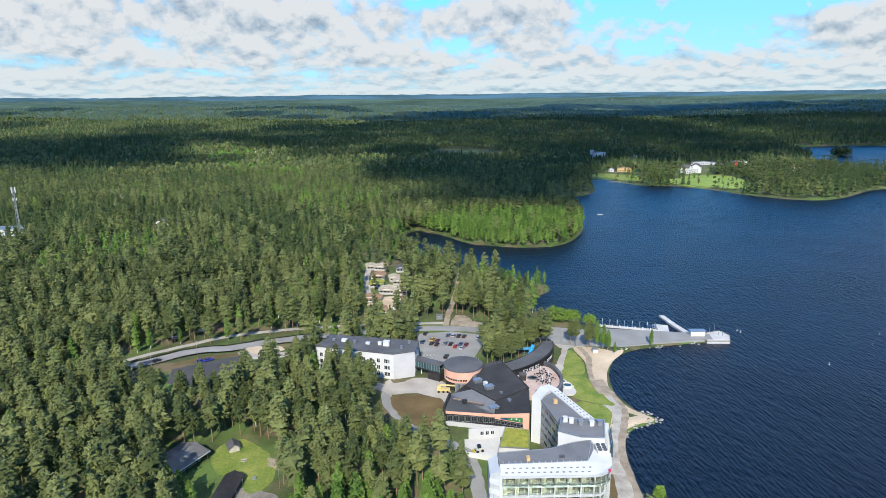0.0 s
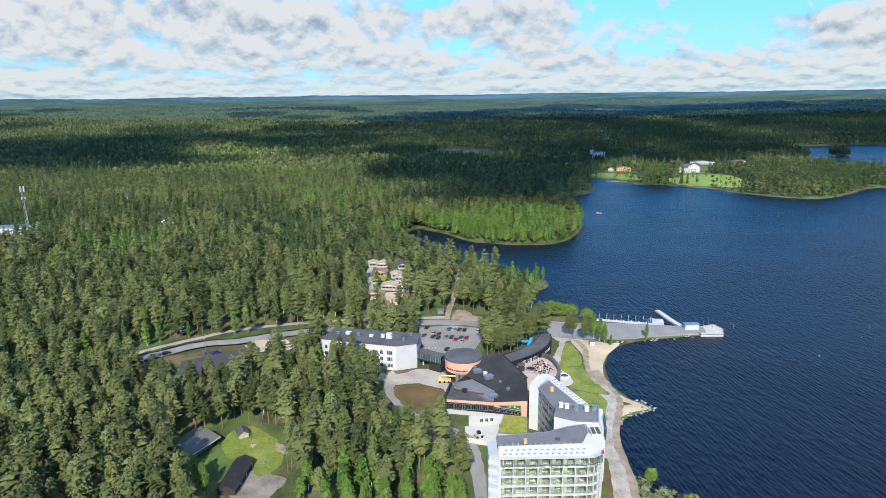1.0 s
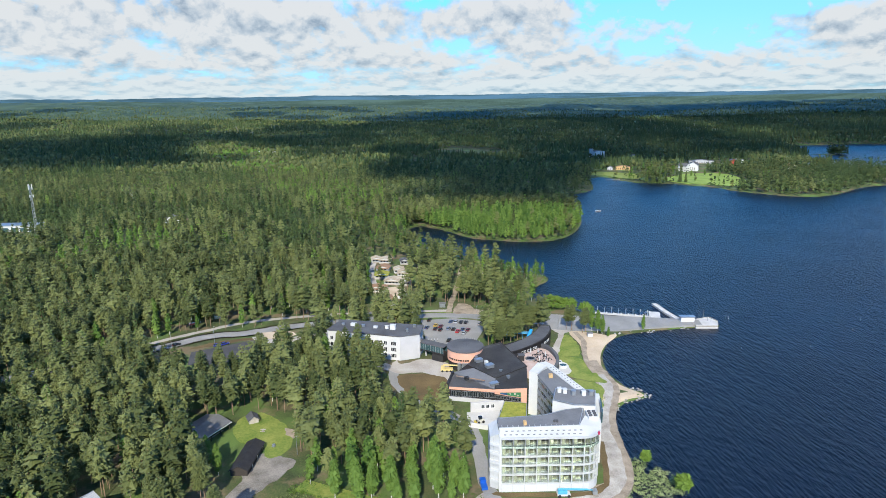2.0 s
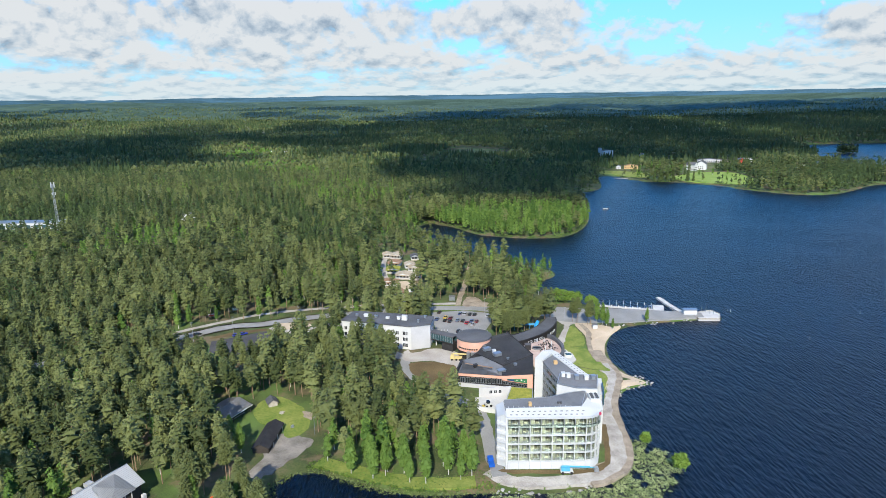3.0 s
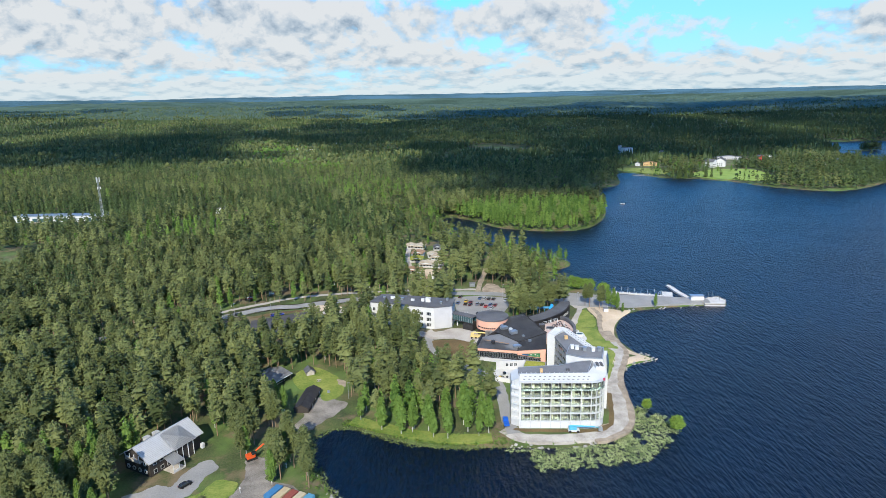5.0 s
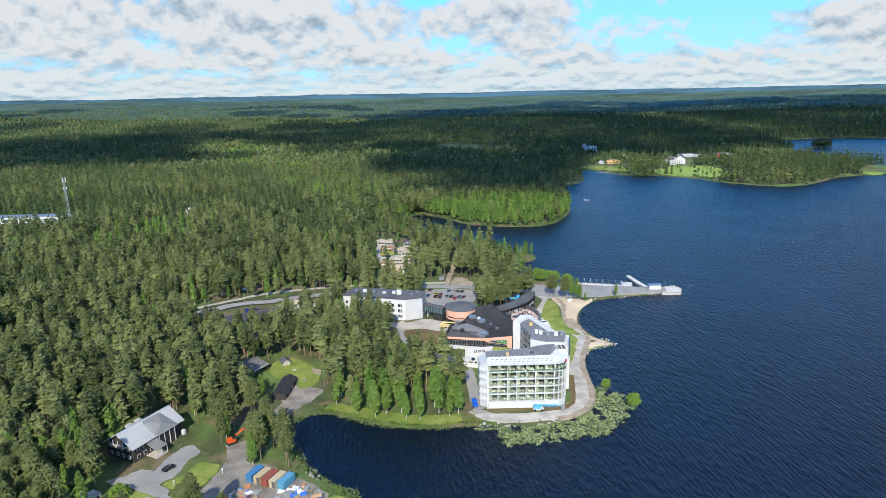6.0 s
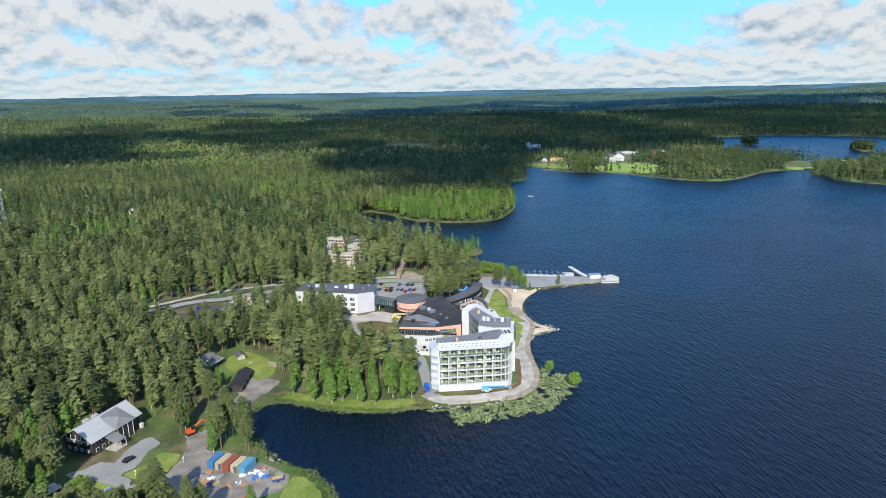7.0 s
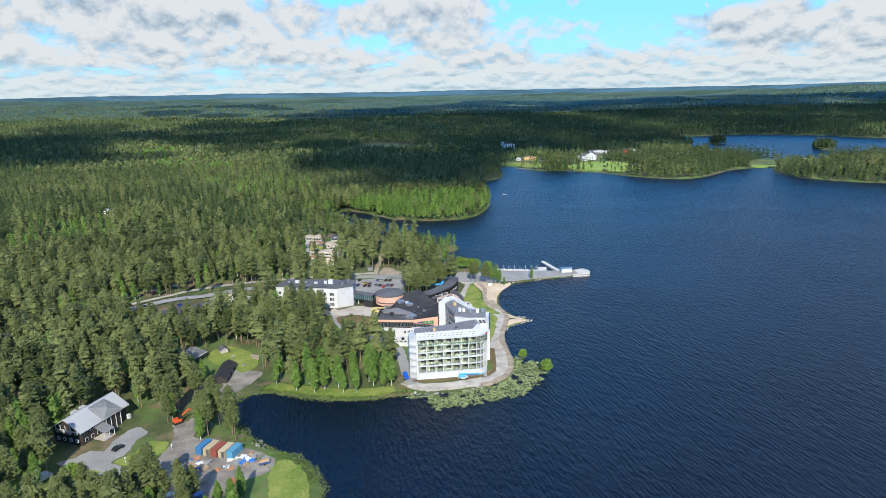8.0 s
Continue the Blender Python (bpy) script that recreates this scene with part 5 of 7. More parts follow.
def boat(x, y, turn, size, hull, label):
    ob = thing("motor_boat", label, "boat", "boats", (x, y, 0), turn)
    m = pose(x, y, 0, 0, 0, turn) @ Matrix.Scale(size, 4)
    v = [(-2.4, -0.85, 0.75), (1.0, -0.9, 0.8), (2.8, 0, 1.0), (1.0, 0.9, 0.8), (-2.4, 0.85, 0.75), (-2.3, -0.55, -0.1), (1.0, -0.5, -0.1), (2.2, 0, 0), (1.0, 0.5, -0.1), (-2.3, 0.55, -0.1)]
    bm = faces_bm(v, [(0, 1, 2, 3, 4), (5, 9, 8, 7, 6), (0, 5, 6, 1), (1, 6, 7, 2), (2, 7, 8, 3), (3, 8, 9, 4), (4, 9, 5, 0)])
    bm.transform(m)
    part("hull", bm, paint(hull, 0.3, 0), ob)
    part("cockpit", box(-1.6, 0.6, -0.6, 0.6, 0.72, 0.95, m, bevel=0.05), DARK_GLASS, ob)
    part("motor", box(-2.8, -2.35, -0.2, 0.2, 0.1, 1.1, m, bevel=0.08), RUBBER, ob)


boat(109.5, 312.2, 75, 1.0, (0.05, 0.07, 0.10), "dark motor boat moored at the dock")
boat(112.2, 312.8, 75, 0.9, (0.25, 0.27, 0.3), "grey motor boat moored at the dock")
boat(165, 640, 170, 1.2, (0.8, 0.8, 0.8), "white motor boat out on the bay")
for x, y, h_ in ((223.5, 298.7, 1.6), (210.5, 285, 0.9), (176, 263, 1.2), (154, 303, 1.8), (153.8, 306, 1.2), (142, 262, 0.9)):
    bu = thing("buoy", "small white marker buoy afloat", "buoy", "buoys", (x, y, 0))
    part("float", tube((x, y, -0.3), (x, y, 0.35), 0.32, 10, r1=0.22), WHITE, bu)
    part("topmark", tube((x, y, 0.4), (x, y, h_), 0.13, 8, r1=0.08), WHITE, bu)

# ---------------------------------------------------------------- vehicles
def wheel_set(ob, m, xs, half, r):
    for x in xs:
        for s in (-1, 1):
            part("wheel", tube(m @ Vector((x, s * half, r)), m @ Vector((x, s * (half - 0.22), r)), r, 12), RUBBER, ob)


def car(x, y, turn, colour, label, estate=False, z=LAND + 0.08, group="parked cars"):
    ob = thing("car", label, "car", group, (x, y, z), turn)
    m = pose(x, y, z, 0, 0, turn)
    prof = [(-2.15, 0.35), (-2.2, 0.75), (-2.05, 0.95), (-1.2 if not estate else -1.9, 0.98), (0.75, 0.95), (1.9, 0.82), (2.15, 0.6), (2.15, 0.35)]
    bm = bmesh.new()
    sides = [[bm.verts.new((px_, s * 0.87, pz)) for px_, pz in prof] for s in (-1, 1)]
    k = len(prof)
    bm.faces.new(sides[0]), bm.faces.new(sides[1][::-1])
    for i in range(k):
        bm.faces.new((sides[0][i], sides[0][(i + 1) % k], sides[1][(i + 1) % k], sides[1][i]))
    bmesh.ops.bevel(bm, geom=bm.edges[:], offset=0.07, segments=2, affect="EDGES")
    bm.transform(m)
    part("body", bm, paint(colour), ob)
    back = -2.0 if estate else -1.75
    cab = faces_bm([(back, -0.8, 0.95), (0.95, -0.8, 0.95), (0.95, 0.8, 0.95), (back, 0.8, 0.95), (back + 0.45, -0.62, 1.42), (0.15, -0.62, 1.44), (0.15, 0.62, 1.44), (back + 0.45, 0.62, 1.42)], [(0, 1, 5, 4), (1, 2, 6, 5), (2, 3, 7, 6), (3, 0, 4, 7), (4, 5, 6, 7)])
    cab.transform(m)
    part("window_band", cab, DARK_GLASS, ob)
    part("roof_panel", box(back + 0.5, 0.1, -0.58, 0.58, 1.42, 1.47, m, bevel=0.02), paint(colour), ob)
    wheel_set(ob, m, (-1.35, 1.35), 0.9, 0.32)
    for s in (-0.62, 0.62):
        part("headlight", box(2.1, 2.17, s - 0.16, s + 0.16, 0.62, 0.74, m), WHITE, ob)
        part("tail_light", box(-2.2, -2.12, s - 0.14, s + 0.14, 0.72, 0.86, m), paint((0.4, 0.02, 0.02)), ob)


BLACK, SILVER, BLUE, RED, DRED = (0.02, 0.02, 0.022), (0.42, 0.44, 0.46), (0.05, 0.10, 0.22), (0.45, 0.03, 0.03), (0.16, 0.02, 0.03)
for x, y, c, lb in ((-9.4, 302.4, BLACK, "black car in the car park"), (2.3, 299.6, BLUE, "dark blue car in the car park"), (5.0, 299.0, SILVER, "silver car in the car park"), (7.7, 298.6, BLACK, "black car in the car park"), (10.4, 298.0, BLACK, "black estate car in the car park"), (-5.8, 294.2, (0.62, 0.42, 0.05), "yellow car in the car park"), (-3.1, 292.6, DRED, "dark red car in the car park"), (-6.0, 289.0, BLACK, "black car in the car park"), (-3.4, 287.6, BLACK, "black car in the car park"), (0.8, 289.0, (0.16, 0.22, 0.30), "blue-grey car in the car park"), (3.5, 288.2, BLACK, "black car in the car park"), (5.6, 285.0, RED, "bright red car in the car park"), (8.3, 287.6, BLUE, "dark blue car in the car park"), (11.0, 287.0, DRED, "dark red car in the car park"), (8.8, 282.6, SILVER, "silver car in the car park"), (-10.6, 291.0, BLUE, "blue car beside the annex"), (17.5, 296.0, SILVER, "silver car under the trees"), (1.0, 272.8, BLACK, "black car near the round hall")):
    car(x, y, 74, c, lb)
for k in range(4):
    mc = thing("motorcycle", "parked motorcycle beside the car park", "motorcycle", "motorcycles", (-9.5 + k * 1.6, 273.6, LAND + 0.08))
    x, y = -9.5 + k * 1.6, 273.6
    part("frame", box(x - 0.18, x + 0.18, y - 0.7, y + 0.7, LAND + 0.4, LAND + 1.0, bevel=0.1), paint((0.5, 0.5, 0.5)), mc)
    for s in (-0.75, 0.75):
        part("wheel", tube((x - 0.08, y + s, LAND + 0.4), (x + 0.08, y + s, LAND + 0.4), 0.32, 12), RUBBER, mc)
car(-113.5, 270.0, 35, (0.03, 0.05, 0.35), "bright blue car on the black lot", True, group="")
car(-110.6, 271.6, 35, (0.03, 0.05, 0.35), "bright blue car on the black lot", False, group="")
car(-134.8, 271.4, 50, BLACK, "black car driving on the road", group="")
car(-92.4, 112.8, 58, BLACK, "black car parked beside the lodge", group="")
car(-104.6, 98.6, 40, DRED, "dark red car behind the shrub", group="")
car(-87.6, 91.0, 40, RED, "red car under the pine trees", group="")


def truck(x, y, turn):
    ob = thing("flatbed_truck", "grey flatbed truck on the drive lawn", "truck", at=(x, y, LAND), turn=turn)
    m = pose(x, y, LAND + 0.05, 0, 0, turn)
    part("bed", box(-4.6, 2.0, -1.2, 1.2, 1.0, 1.15, m), TIMBER, ob)
    for s in (-1.2, 1.14):
        part("drop_side", box(-4.6, 2.0, s, s + 0.06, 1.1, 1.6, m), METAL, ob)
    part("tail_board", box(-4.66, -4.6, -1.2, 1.2, 1.1, 1.6, m), METAL, ob)
    part("chassis", box(-4.4, 4.0, -0.5, 0.5, 0.6, 1.0, m), FELT, ob)
    part("cab", box(2.2, 4.2, -1.15, 1.15, 0.8, 2.7, m, bevel=0.15), paint((0.30, 0.36, 0.42)), ob)
    part("windscreen", box(4.14, 4.24, -1.0, 1.0, 1.7, 2.5, m), DARK_GLASS, ob)
    wheel_set(ob, m, (-3.2, -2.0, 3.2), 1.2, 0.48)


truck(-93.2, 91.4, 38)


def van(x, y, turn, label):
    ob = thing("white_van", label, "van", at=(x, y, LAND), turn=turn)
    m = pose(x, y, LAND + 0.05, 0, 0, turn)
    part("body", box(-2.6, 1.5, -1.0, 1.0, 0.4, 2.5, m, bevel=0.15), WHITE, ob)
    part("bonnet", box(1.4, 2.6, -0.98, 0.98, 0.4, 1.4, m, bevel=0.15), WHITE, ob)
    ws = faces_bm([(1.5, -0.85, 2.3), (1.5, 0.85, 2.3), (2.1, 0.85, 1.4), (2.1, -0.85, 1.4)], [(0, 1, 2, 3)], 0.04)
    ws.transform(m)
    part("windscreen", ws, DARK_GLASS, ob)
    wheel_set(ob, m, (-1.7, 1.7), 1.0, 0.36)


van(-109.5, 97.4, 55, "white delivery van on the drive")
sk = thing("blue_pickup", "bright blue pickup beside the hotel lane", "pickup", at=(10.4, 152.6, LAND), turn=90)
mS = pose(10.4, 152.6, LAND + 0.08, 0, 0, 96)
part("cab", box(0.2, 2.3, -0.95, 0.95, 0.5, 2.0, mS, bevel=0.15), paint((0.02, 0.12, 0.50)), sk)
part("load_bed", box(-2.6, 0.2, -0.95, 0.95, 0.5, 1.3, mS, bevel=0.06), paint((0.02, 0.12, 0.50)), sk)
part("windscreen", box(2.24, 2.33, -0.8, 0.8, 1.25, 1.85, mS), DARK_GLASS, sk)
wheel_set(sk, mS, (-1.7, 1.6), 0.95, 0.36)

lift = thing("boom_lift", "pale blue and white boom lift, arm lowered", "boom lift", at=(34.4, 147.6, LAND))
mB2 = pose(34.4, 147.6, LAND + 0.08, 0, 0, 1)
part("chassis", box(-2.0, 2.0, -1.1, 1.1, 0.5, 1.0, mB2, bevel=0.08), WHITE, lift)
part("turret", box(-1.8, 1.0, -0.9, 0.9, 1.0, 2.1, mB2, bevel=0.15), paint((0.12, 0.45, 0.62)), lift)
part("boom", tube(mB2 @ Vector((-1.4, 0, 2.4)), mB2 @ Vector((7.4, 0, 2.0)), 0.3, 6), paint((0.12, 0.45, 0.62)), lift)
part("boom_tip", tube(mB2 @ Vector((5.5, 0, 2.1)), mB2 @ Vector((9.2, 0.3, 1.5)), 0.18, 6), paint((0.12, 0.45, 0.62)), lift)
part("basket", box(8.8, 10.2, -0.7, 0.9, 0.6, 1.7, mB2), METAL, lift)
wheel_set(lift, mB2, (-1.4, 1.4), 1.15, 0.5)
yl = thing("yellow_crane", "yellow mobile crane in the courtyard", "crane", at=(0.5, 238.4, LAND))
mY = pose(-0.5, 237.4, LAND + 0.1, 0, 0, -4)
part("carrier", box(-2.6, 2.8, -1.2, 1.2, 0.6, 1.5, mY, bevel=0.1), paint((0.62, 0.50, 0.22), 0.5, 0), yl)
part("cab", box(-2.4, -0.8, -1.0, 0.6, 1.5, 2.8, mY, bevel=0.12), paint((0.62, 0.50, 0.22), 0.5, 0), yl)
part("boom", tube(mY @ Vector((-1.4, 0.3, 2.9)), mY @ Vector((6.4, 0.3, 2.6)), 0.35, 6), paint((0.62, 0.50, 0.22), 0.5, 0), yl)
wheel_set(yl, mY, (-1.8, 0.2, 1.9), 1.25, 0.5)
ld = thing("wheel_loader", "small white and yellow loader in the yard", "loader", at=(11.8, 192.2, LAND))
mW = pose(11.8, 192.2, LAND + 0.06, 0, 0, 200)
part("body", box(-1.6, 1.2, -0.8, 0.8, 0.5, 1.5, mW, bevel=0.12), paint((0.6, 0.6, 0.55)), ld)
part("cab", box(-0.6, 0.7, -0.65, 0.65, 1.5, 2.5, mW, bevel=0.1), DARK_GLASS, ld)
part("bucket", box(1.6, 2.4, -0.9, 0.9, 0.15, 0.8, mW, bevel=0.06), paint((0.6, 0.45, 0.05)), ld)
wheel_set(ld, mW, (-0.9, 0.9), 0.95, 0.5)
dg = thing("excavator", "orange excavator under the trees", "excavator", at=(-75.5, 129.5, LAND))
mE = pose(-76.5, 128.0, LAND, 0, 0, 40)
part("tracks", box(-1.8, 1.8, -1.2, 1.2, 0, 0.8, mE, bevel=0.2), RUBBER, dg)
part("house", box(-1.7, 1.2, -1.1, 1.1, 0.9, 2.2, mE, bevel=0.15), paint((0.75, 0.12, 0.03)), dg)
part("cab", box(0.0, 1.4, -1.1, 0.0, 2.0, 3.0, mE, bevel=0.1), DARK_GLASS, dg)
part("boom", tube(mE @ Vector((0.8, 0.3, 2.0)), mE @ Vector((4.6, 0.3, 4.0)), 0.3, 6), paint((0.75, 0.12, 0.03)), dg)
part("stick", tube(mE @ Vector((4.6, 0.3, 4.0)), mE @ Vector((7.0, 0.3, 1.6)), 0.22, 6), paint((0.75, 0.12, 0.03)), dg)
part("bucket", box(6.4, 7.4, -0.3, 0.9, 0.5, 1.5, mE, bevel=0.1), FELT, dg)

# ---------------------------------------------------------------- building-site yard
def container(x, y, turn, colour, label, open_front=False):
    ob = thing("container", label, "container", "site containers", (x, y, LAND), turn)
    m = pose(x, y, LAND, 0, 0, turn)
    bm = box(-1.2, 1.2, -3.0, 3.0, 0.1, 2.6, m)
    part("body", bm, paint(colour, 0.6, 0), ob)
    for k in range(12):
        for s in (-1.24, 1.2):
            part("rib", box(s, s + 0.04, -2.8 + k * 0.5, -2.6 + k * 0.5, 0.25, 2.45, m), paint(colour, 0.6, 0), ob)
    # open front: one leaf painted dark in place of the shaded inside
    for s in (-1, 1):
        part("door", box(s * 0.6 - 0.55, s * 0.6 + 0.55, -3.06, -3.0, 0.2, 2.5, m), FELT if open_front and s > 0 else paint(colour, 0.6, 0), ob)


for x, y, c, lb, op in ((-62.4, 107.6, (0.05, 0.18, 0.36), "blue steel site container", False), (-59.6, 106.4, (0.44, 0.36, 0.22), "cream steel site container", True), (-56.9, 105.2, (0.26, 0.075, 0.055), "rust-red steel site container", False), (-54.2, 104.2, (0.46, 0.39, 0.26), "cream steel site container", True), (-51.4, 103.4, (0.09, 0.27, 0.40), "bright blue steel site container", False)):
    container(x, y, -24, c, lb, op)
CLEAR.append((np.array([(-68, 98), (-64, 114), (-48, 108), (-40, 100), (-46, 92), (-62, 94)], float), 1.0))
SCRAP = [((0.05, 0.18, 0.55), "crumpled blue tarpaulin"), ((0.7, 0.7, 0.68), "pile of white boards"), ((0.34, 0.26, 0.16), "stack of used timber"), ((0.25, 0.27, 0.27), "heap of grey scrap"), ((0.45, 0.22, 0.12), "rusty scrap heap"), ((0.08, 0.22, 0.14), "green plastic sacks")]
for k in range(60):
    x = random.choice((random.gauss(-64, 2.2), random.gauss(-47, 4.2)))
    y = random.gauss(98.2, 1.8) + (1.0 if x > -55 else 0)
    c, lb = SCRAP[(k * 7 + k // 5) % len(SCRAP)]
    ob = thing("rubble_pile", lb + " in the site yard", "rubble", "site rubble", (x, y, LAND), random.uniform(0, 180))
    m = ob.matrix_basis.copy()
    for j in range(3):
        w2, d2, h2 = random.uniform(0.7, 2.2), random.uniform(0.4, 1.2), random.uniform(0.2, 0.8)
        q = m @ pose(random.uniform(-0.6, 0.6), random.uniform(-0.6, 0.6), 0, random.uniform(-12, 12), random.uniform(-10, 10), random.uniform(0, 180))
        bm = box(-w2 / 2, w2 / 2, -d2 / 2, d2 / 2, -0.1, h2, q)
        for v in bm.verts:
            v.co += Vector((random.uniform(-0.15, 0.15), random.uniform(-0.15, 0.15), random.uniform(-0.06, 0.06)))
        part("piece", bm, paint(c, 0.7, 0), ob)
tl = thing("site_trailer", "blue open trailer with planks", "trailer", at=(-40.4, 95.6, LAND), turn=15)
mT = pose(-40.4, 95.6, LAND, 0, 0, 15)
part("bed", box(-1.8, 1.8, -0.9, 0.9, 0.5, 1.1, mT, bevel=0.05), paint((0.06, 0.10, 0.30)), tl)
part("planks", box(-1.6, 1.6, -0.6, 0.6, 1.1, 1.3, mT), OCHRE, tl)
wheel_set(tl, mT, (0.0,), 0.95, 0.35)
for x, y, c, lb in ((-66.5, 81.4, (0.6, 0.6, 0.6), "white van body among pines"), (-58.0, 80.2, (0.10, 0.2, 0.42), "blue machine among the pines"), (-47.5, 86.5, (0.42, 0.12, 0.08), "red steel skip beside pines")):
    ob = thing("skip", lb, "skip", at=(x, y, LAND), turn=20)
    m = pose(x, y, LAND, 0, 0, 20)
    part("tub", box(-1.6, 1.6, -0.9, 0.9, 0.1, 1.4, m, bevel=0.15), paint(c, 0.6, 0), ob)
    part("rim", box(-1.7, 1.7, -1.0, 1.0, 1.4, 1.5, m), paint(c, 0.6, 0), ob)

# ---------------------------------------------------------------- poles and signs
for x, y, h_ in ((-133.2, 262.8, 10), (-116.5, 273.6, 9), (-60, 298, 9), (-20, 305, 9), (16, 300, 9), (-40, 315, 9), (58, 287, 8), (-86.8, 103.6, 2.2), (-73.6, 109.6, 2.2), (-106.4, 88.4, 9), (-52, 172, 7)):
    lp = thing("lamp_post" if h_ > 3 else "sign_post", "slim grey steel lamp post" if h_ > 3 else "short white sign post", "lamp post" if h_ > 3 else "post", "lamp posts" if h_ > 3 else "sign posts", (x, y, LAND))
    part("pole", tube((x, y, LAND - 0.2), (x, y, LAND + h_), 0.11, 6, r1=0.06), METAL if h_ > 3 else WHITE, lp)
    part("head", box(x - 0.15, x + 0.75, y - 0.12, y + 0.12, LAND + h_, LAND + h_ + 0.14) if h_ > 3 else box(x - 0.25, x + 0.25, y - 0.03, y + 0.03, LAND + h_ - 0.6, LAND + h_), METAL if h_ > 3 else WHITE, lp)
for x, y, t, c, lb in ((-137, 297.6, 20, (0.5, 0.06, 0.06), "red and white notice board by the path"), (-127, 307.5, 5, (0.65, 0.68, 0.7), "white billboard among the pines")):
    sb = thing("notice_board", lb, "sign", at=(x, y, LAND), turn=t)
    m = pose(x, y, LAND, 0, 0, t)
    part("board", box(-1.6, 1.6, -0.05, 0.05, 1.0, 2.6, m), WHITE, sb)
    part("panel", box(-1.4, 1.4, -0.08, -0.05, 1.2, 2.0, m), paint(c, 0.6, 0), sb)
    for s in (-1.4, 1.3):
        part("post", box(s, s + 0.1, -0.05, 0.05, -0.2, 2.6, m), METAL, sb)
pg = thing("play_frame", "blue playground frame behind the restaurant", "playground", at=(36, 275, LAND))
for x in (30, 34, 38, 42):
    part("post", box(x, x + 0.2, 275, 275.2, LAND, LAND + 3, Matrix()), paint((0.08, 0.3, 0.55), 0.5, 0), pg)
part("canopy", box(29.5, 42.5, 273.8, 276.4, LAND + 3, LAND + 3.3, bevel=0.05), paint((0.10, 0.36, 0.60), 0.5, 0), pg)
sl = thing("pool_slide", "bright blue covered slide", "slide", at=(40.5, 271.5, LAND))
part("chute", tube((39.6, 270.6, LAND + 0.8), (42.2, 275.2, LAND + 4.6), 0.9, 10), paint((0.03, 0.30, 0.70), 0.4, 0), sl)
part("leg", tube((41.4, 273.8, LAND), (41.4, 273.8, LAND + 3.4), 0.12, 6), METAL, sl)

# ---------------------------------------------------------------- far side: mast, sheds, village
mast = thing("radio_mast", "tall grey lattice radio mast with white antennas", "mast", at=(-386, 570, 1.3))
MX, MY, MH = -352.0, 507.0, 52.0
mast.matrix_basis = pose(MX, MY, 1.3)
for k in range(3):
    q = k * 2.094
    c, s = math.cos(q), math.sin(q)
    part("leg", tube((MX + 1.6 * c, MY + 1.6 * s, 1), (MX + 0.55 * c, MY + 0.55 * s, MH), 0.16, 5), METAL, mast)
for k in range(16):
    z = 2 + k * 3.1
    r = 1.6 - 1.05 * z / MH
    for j in range(3):
        q, q2 = j * 2.094, (j + 1) * 2.094
        part("brace", tube((MX + r * math.cos(q), MY + r * math.sin(q), z), (MX + r * math.cos(q2), MY + r * math.sin(q2), z + 3.0), 0.07, 4), METAL, mast)
for z in (MH - 3.5, MH - 10):
    for j in range(3):
        q = j * 2.094 + 0.5
        x, y = MX + 1.5 * math.cos(q), MY + 1.5 * math.sin(q)
        part("antenna", box(x - 0.4, x + 0.4, y - 0.3, y + 0.3, z, z + (4.6 if z > MH - 5 else 2.2), bevel=0.1), WHITE, mast)


def house(x, y, turn, w, l, eave, ridge, wall, roof, label, name="village_house"):
    z = float(height(np.array([x]), np.array([y]))[0])
    ob = thing(name, label, "house", "", (x, y, z), turn)
    m = pose(x, y, z, 0, 0, turn) @ pose(-w / 2, -l / 2, 0)
    gable_house(ob, m, w, l, eave, ridge, wall, roof, 0.6, -2.0)
    for k in range(max(1, int(w // 3.2))):
        for zz in ([1.0, 4.0] if eave > 5.5 else [1.0]):
            part("window", box(1.0 + k * 3.0, 2.3 + k * 3.0, -0.08, 0.02, zz, zz + 1.5, m), DARK_GLASS, ob)
    for k in range(max(1, int(l // 3.6))):
        part("window", box(-0.08, 0.02, 1.0 + k * 3.4, 2.3 + k * 3.4, 1.0, 2.5, m), DARK_GLASS, ob)
    CLEAR.append((np.array([(x - w * 0.8, y - l - (20 if name == 'village_house' else 16)), (x + w * 0.8, y - l - (20 if name == 'village_house' else 16)), (x + w * 0.7, y + l * 0.8), (x - w * 0.7, y + l * 0.8)], float), 2.0))


house(300, 1195, 12, 20, 14, 12, 13, WHITE, FELT, "white concrete mill with dark roof")
house(288, 1201, 12, 5, 7, 16, 17, GREY_RENDER, FELT, "grey concrete silo tower")
house(296, 1010, -18, 22, 9, 5, 7, OCHRE, SHADE, "long ochre house with brown roof")
house(275, 1010, -18, 8, 8, 4, 6, GREY_RENDER, FELT_GREY, "small grey village outbuilding")
house(404, 990, -25, 16, 24, 9, 14, WHITE, FELT, "large white hall with dark gabled roof")
house(384, 978, 40, 10, 14, 9, 13, WHITE, FELT, "white gabled wing of the hall")
house(500, 1060, -10, 20, 12, 5, 9, PLASTER_RED, FELT, "red timber house with dark roof")
house(520, 1085, -5, 26, 10, 4, 6, WHITE, FELT_GREY, "long white village outbuilding")
house(455, 1085, -14, 40, 10, 4, 6, GREY_RENDER, FELT_GREY, "long grey barn in the village")
house(365, 1180, 10, 9, 9, 5, 7, WHITE, FELT_GREY, "small white house among trees")
house(560, 985, 5, 14, 9, 5, 8, WHITE, SHADE, "pale summer house among trees")
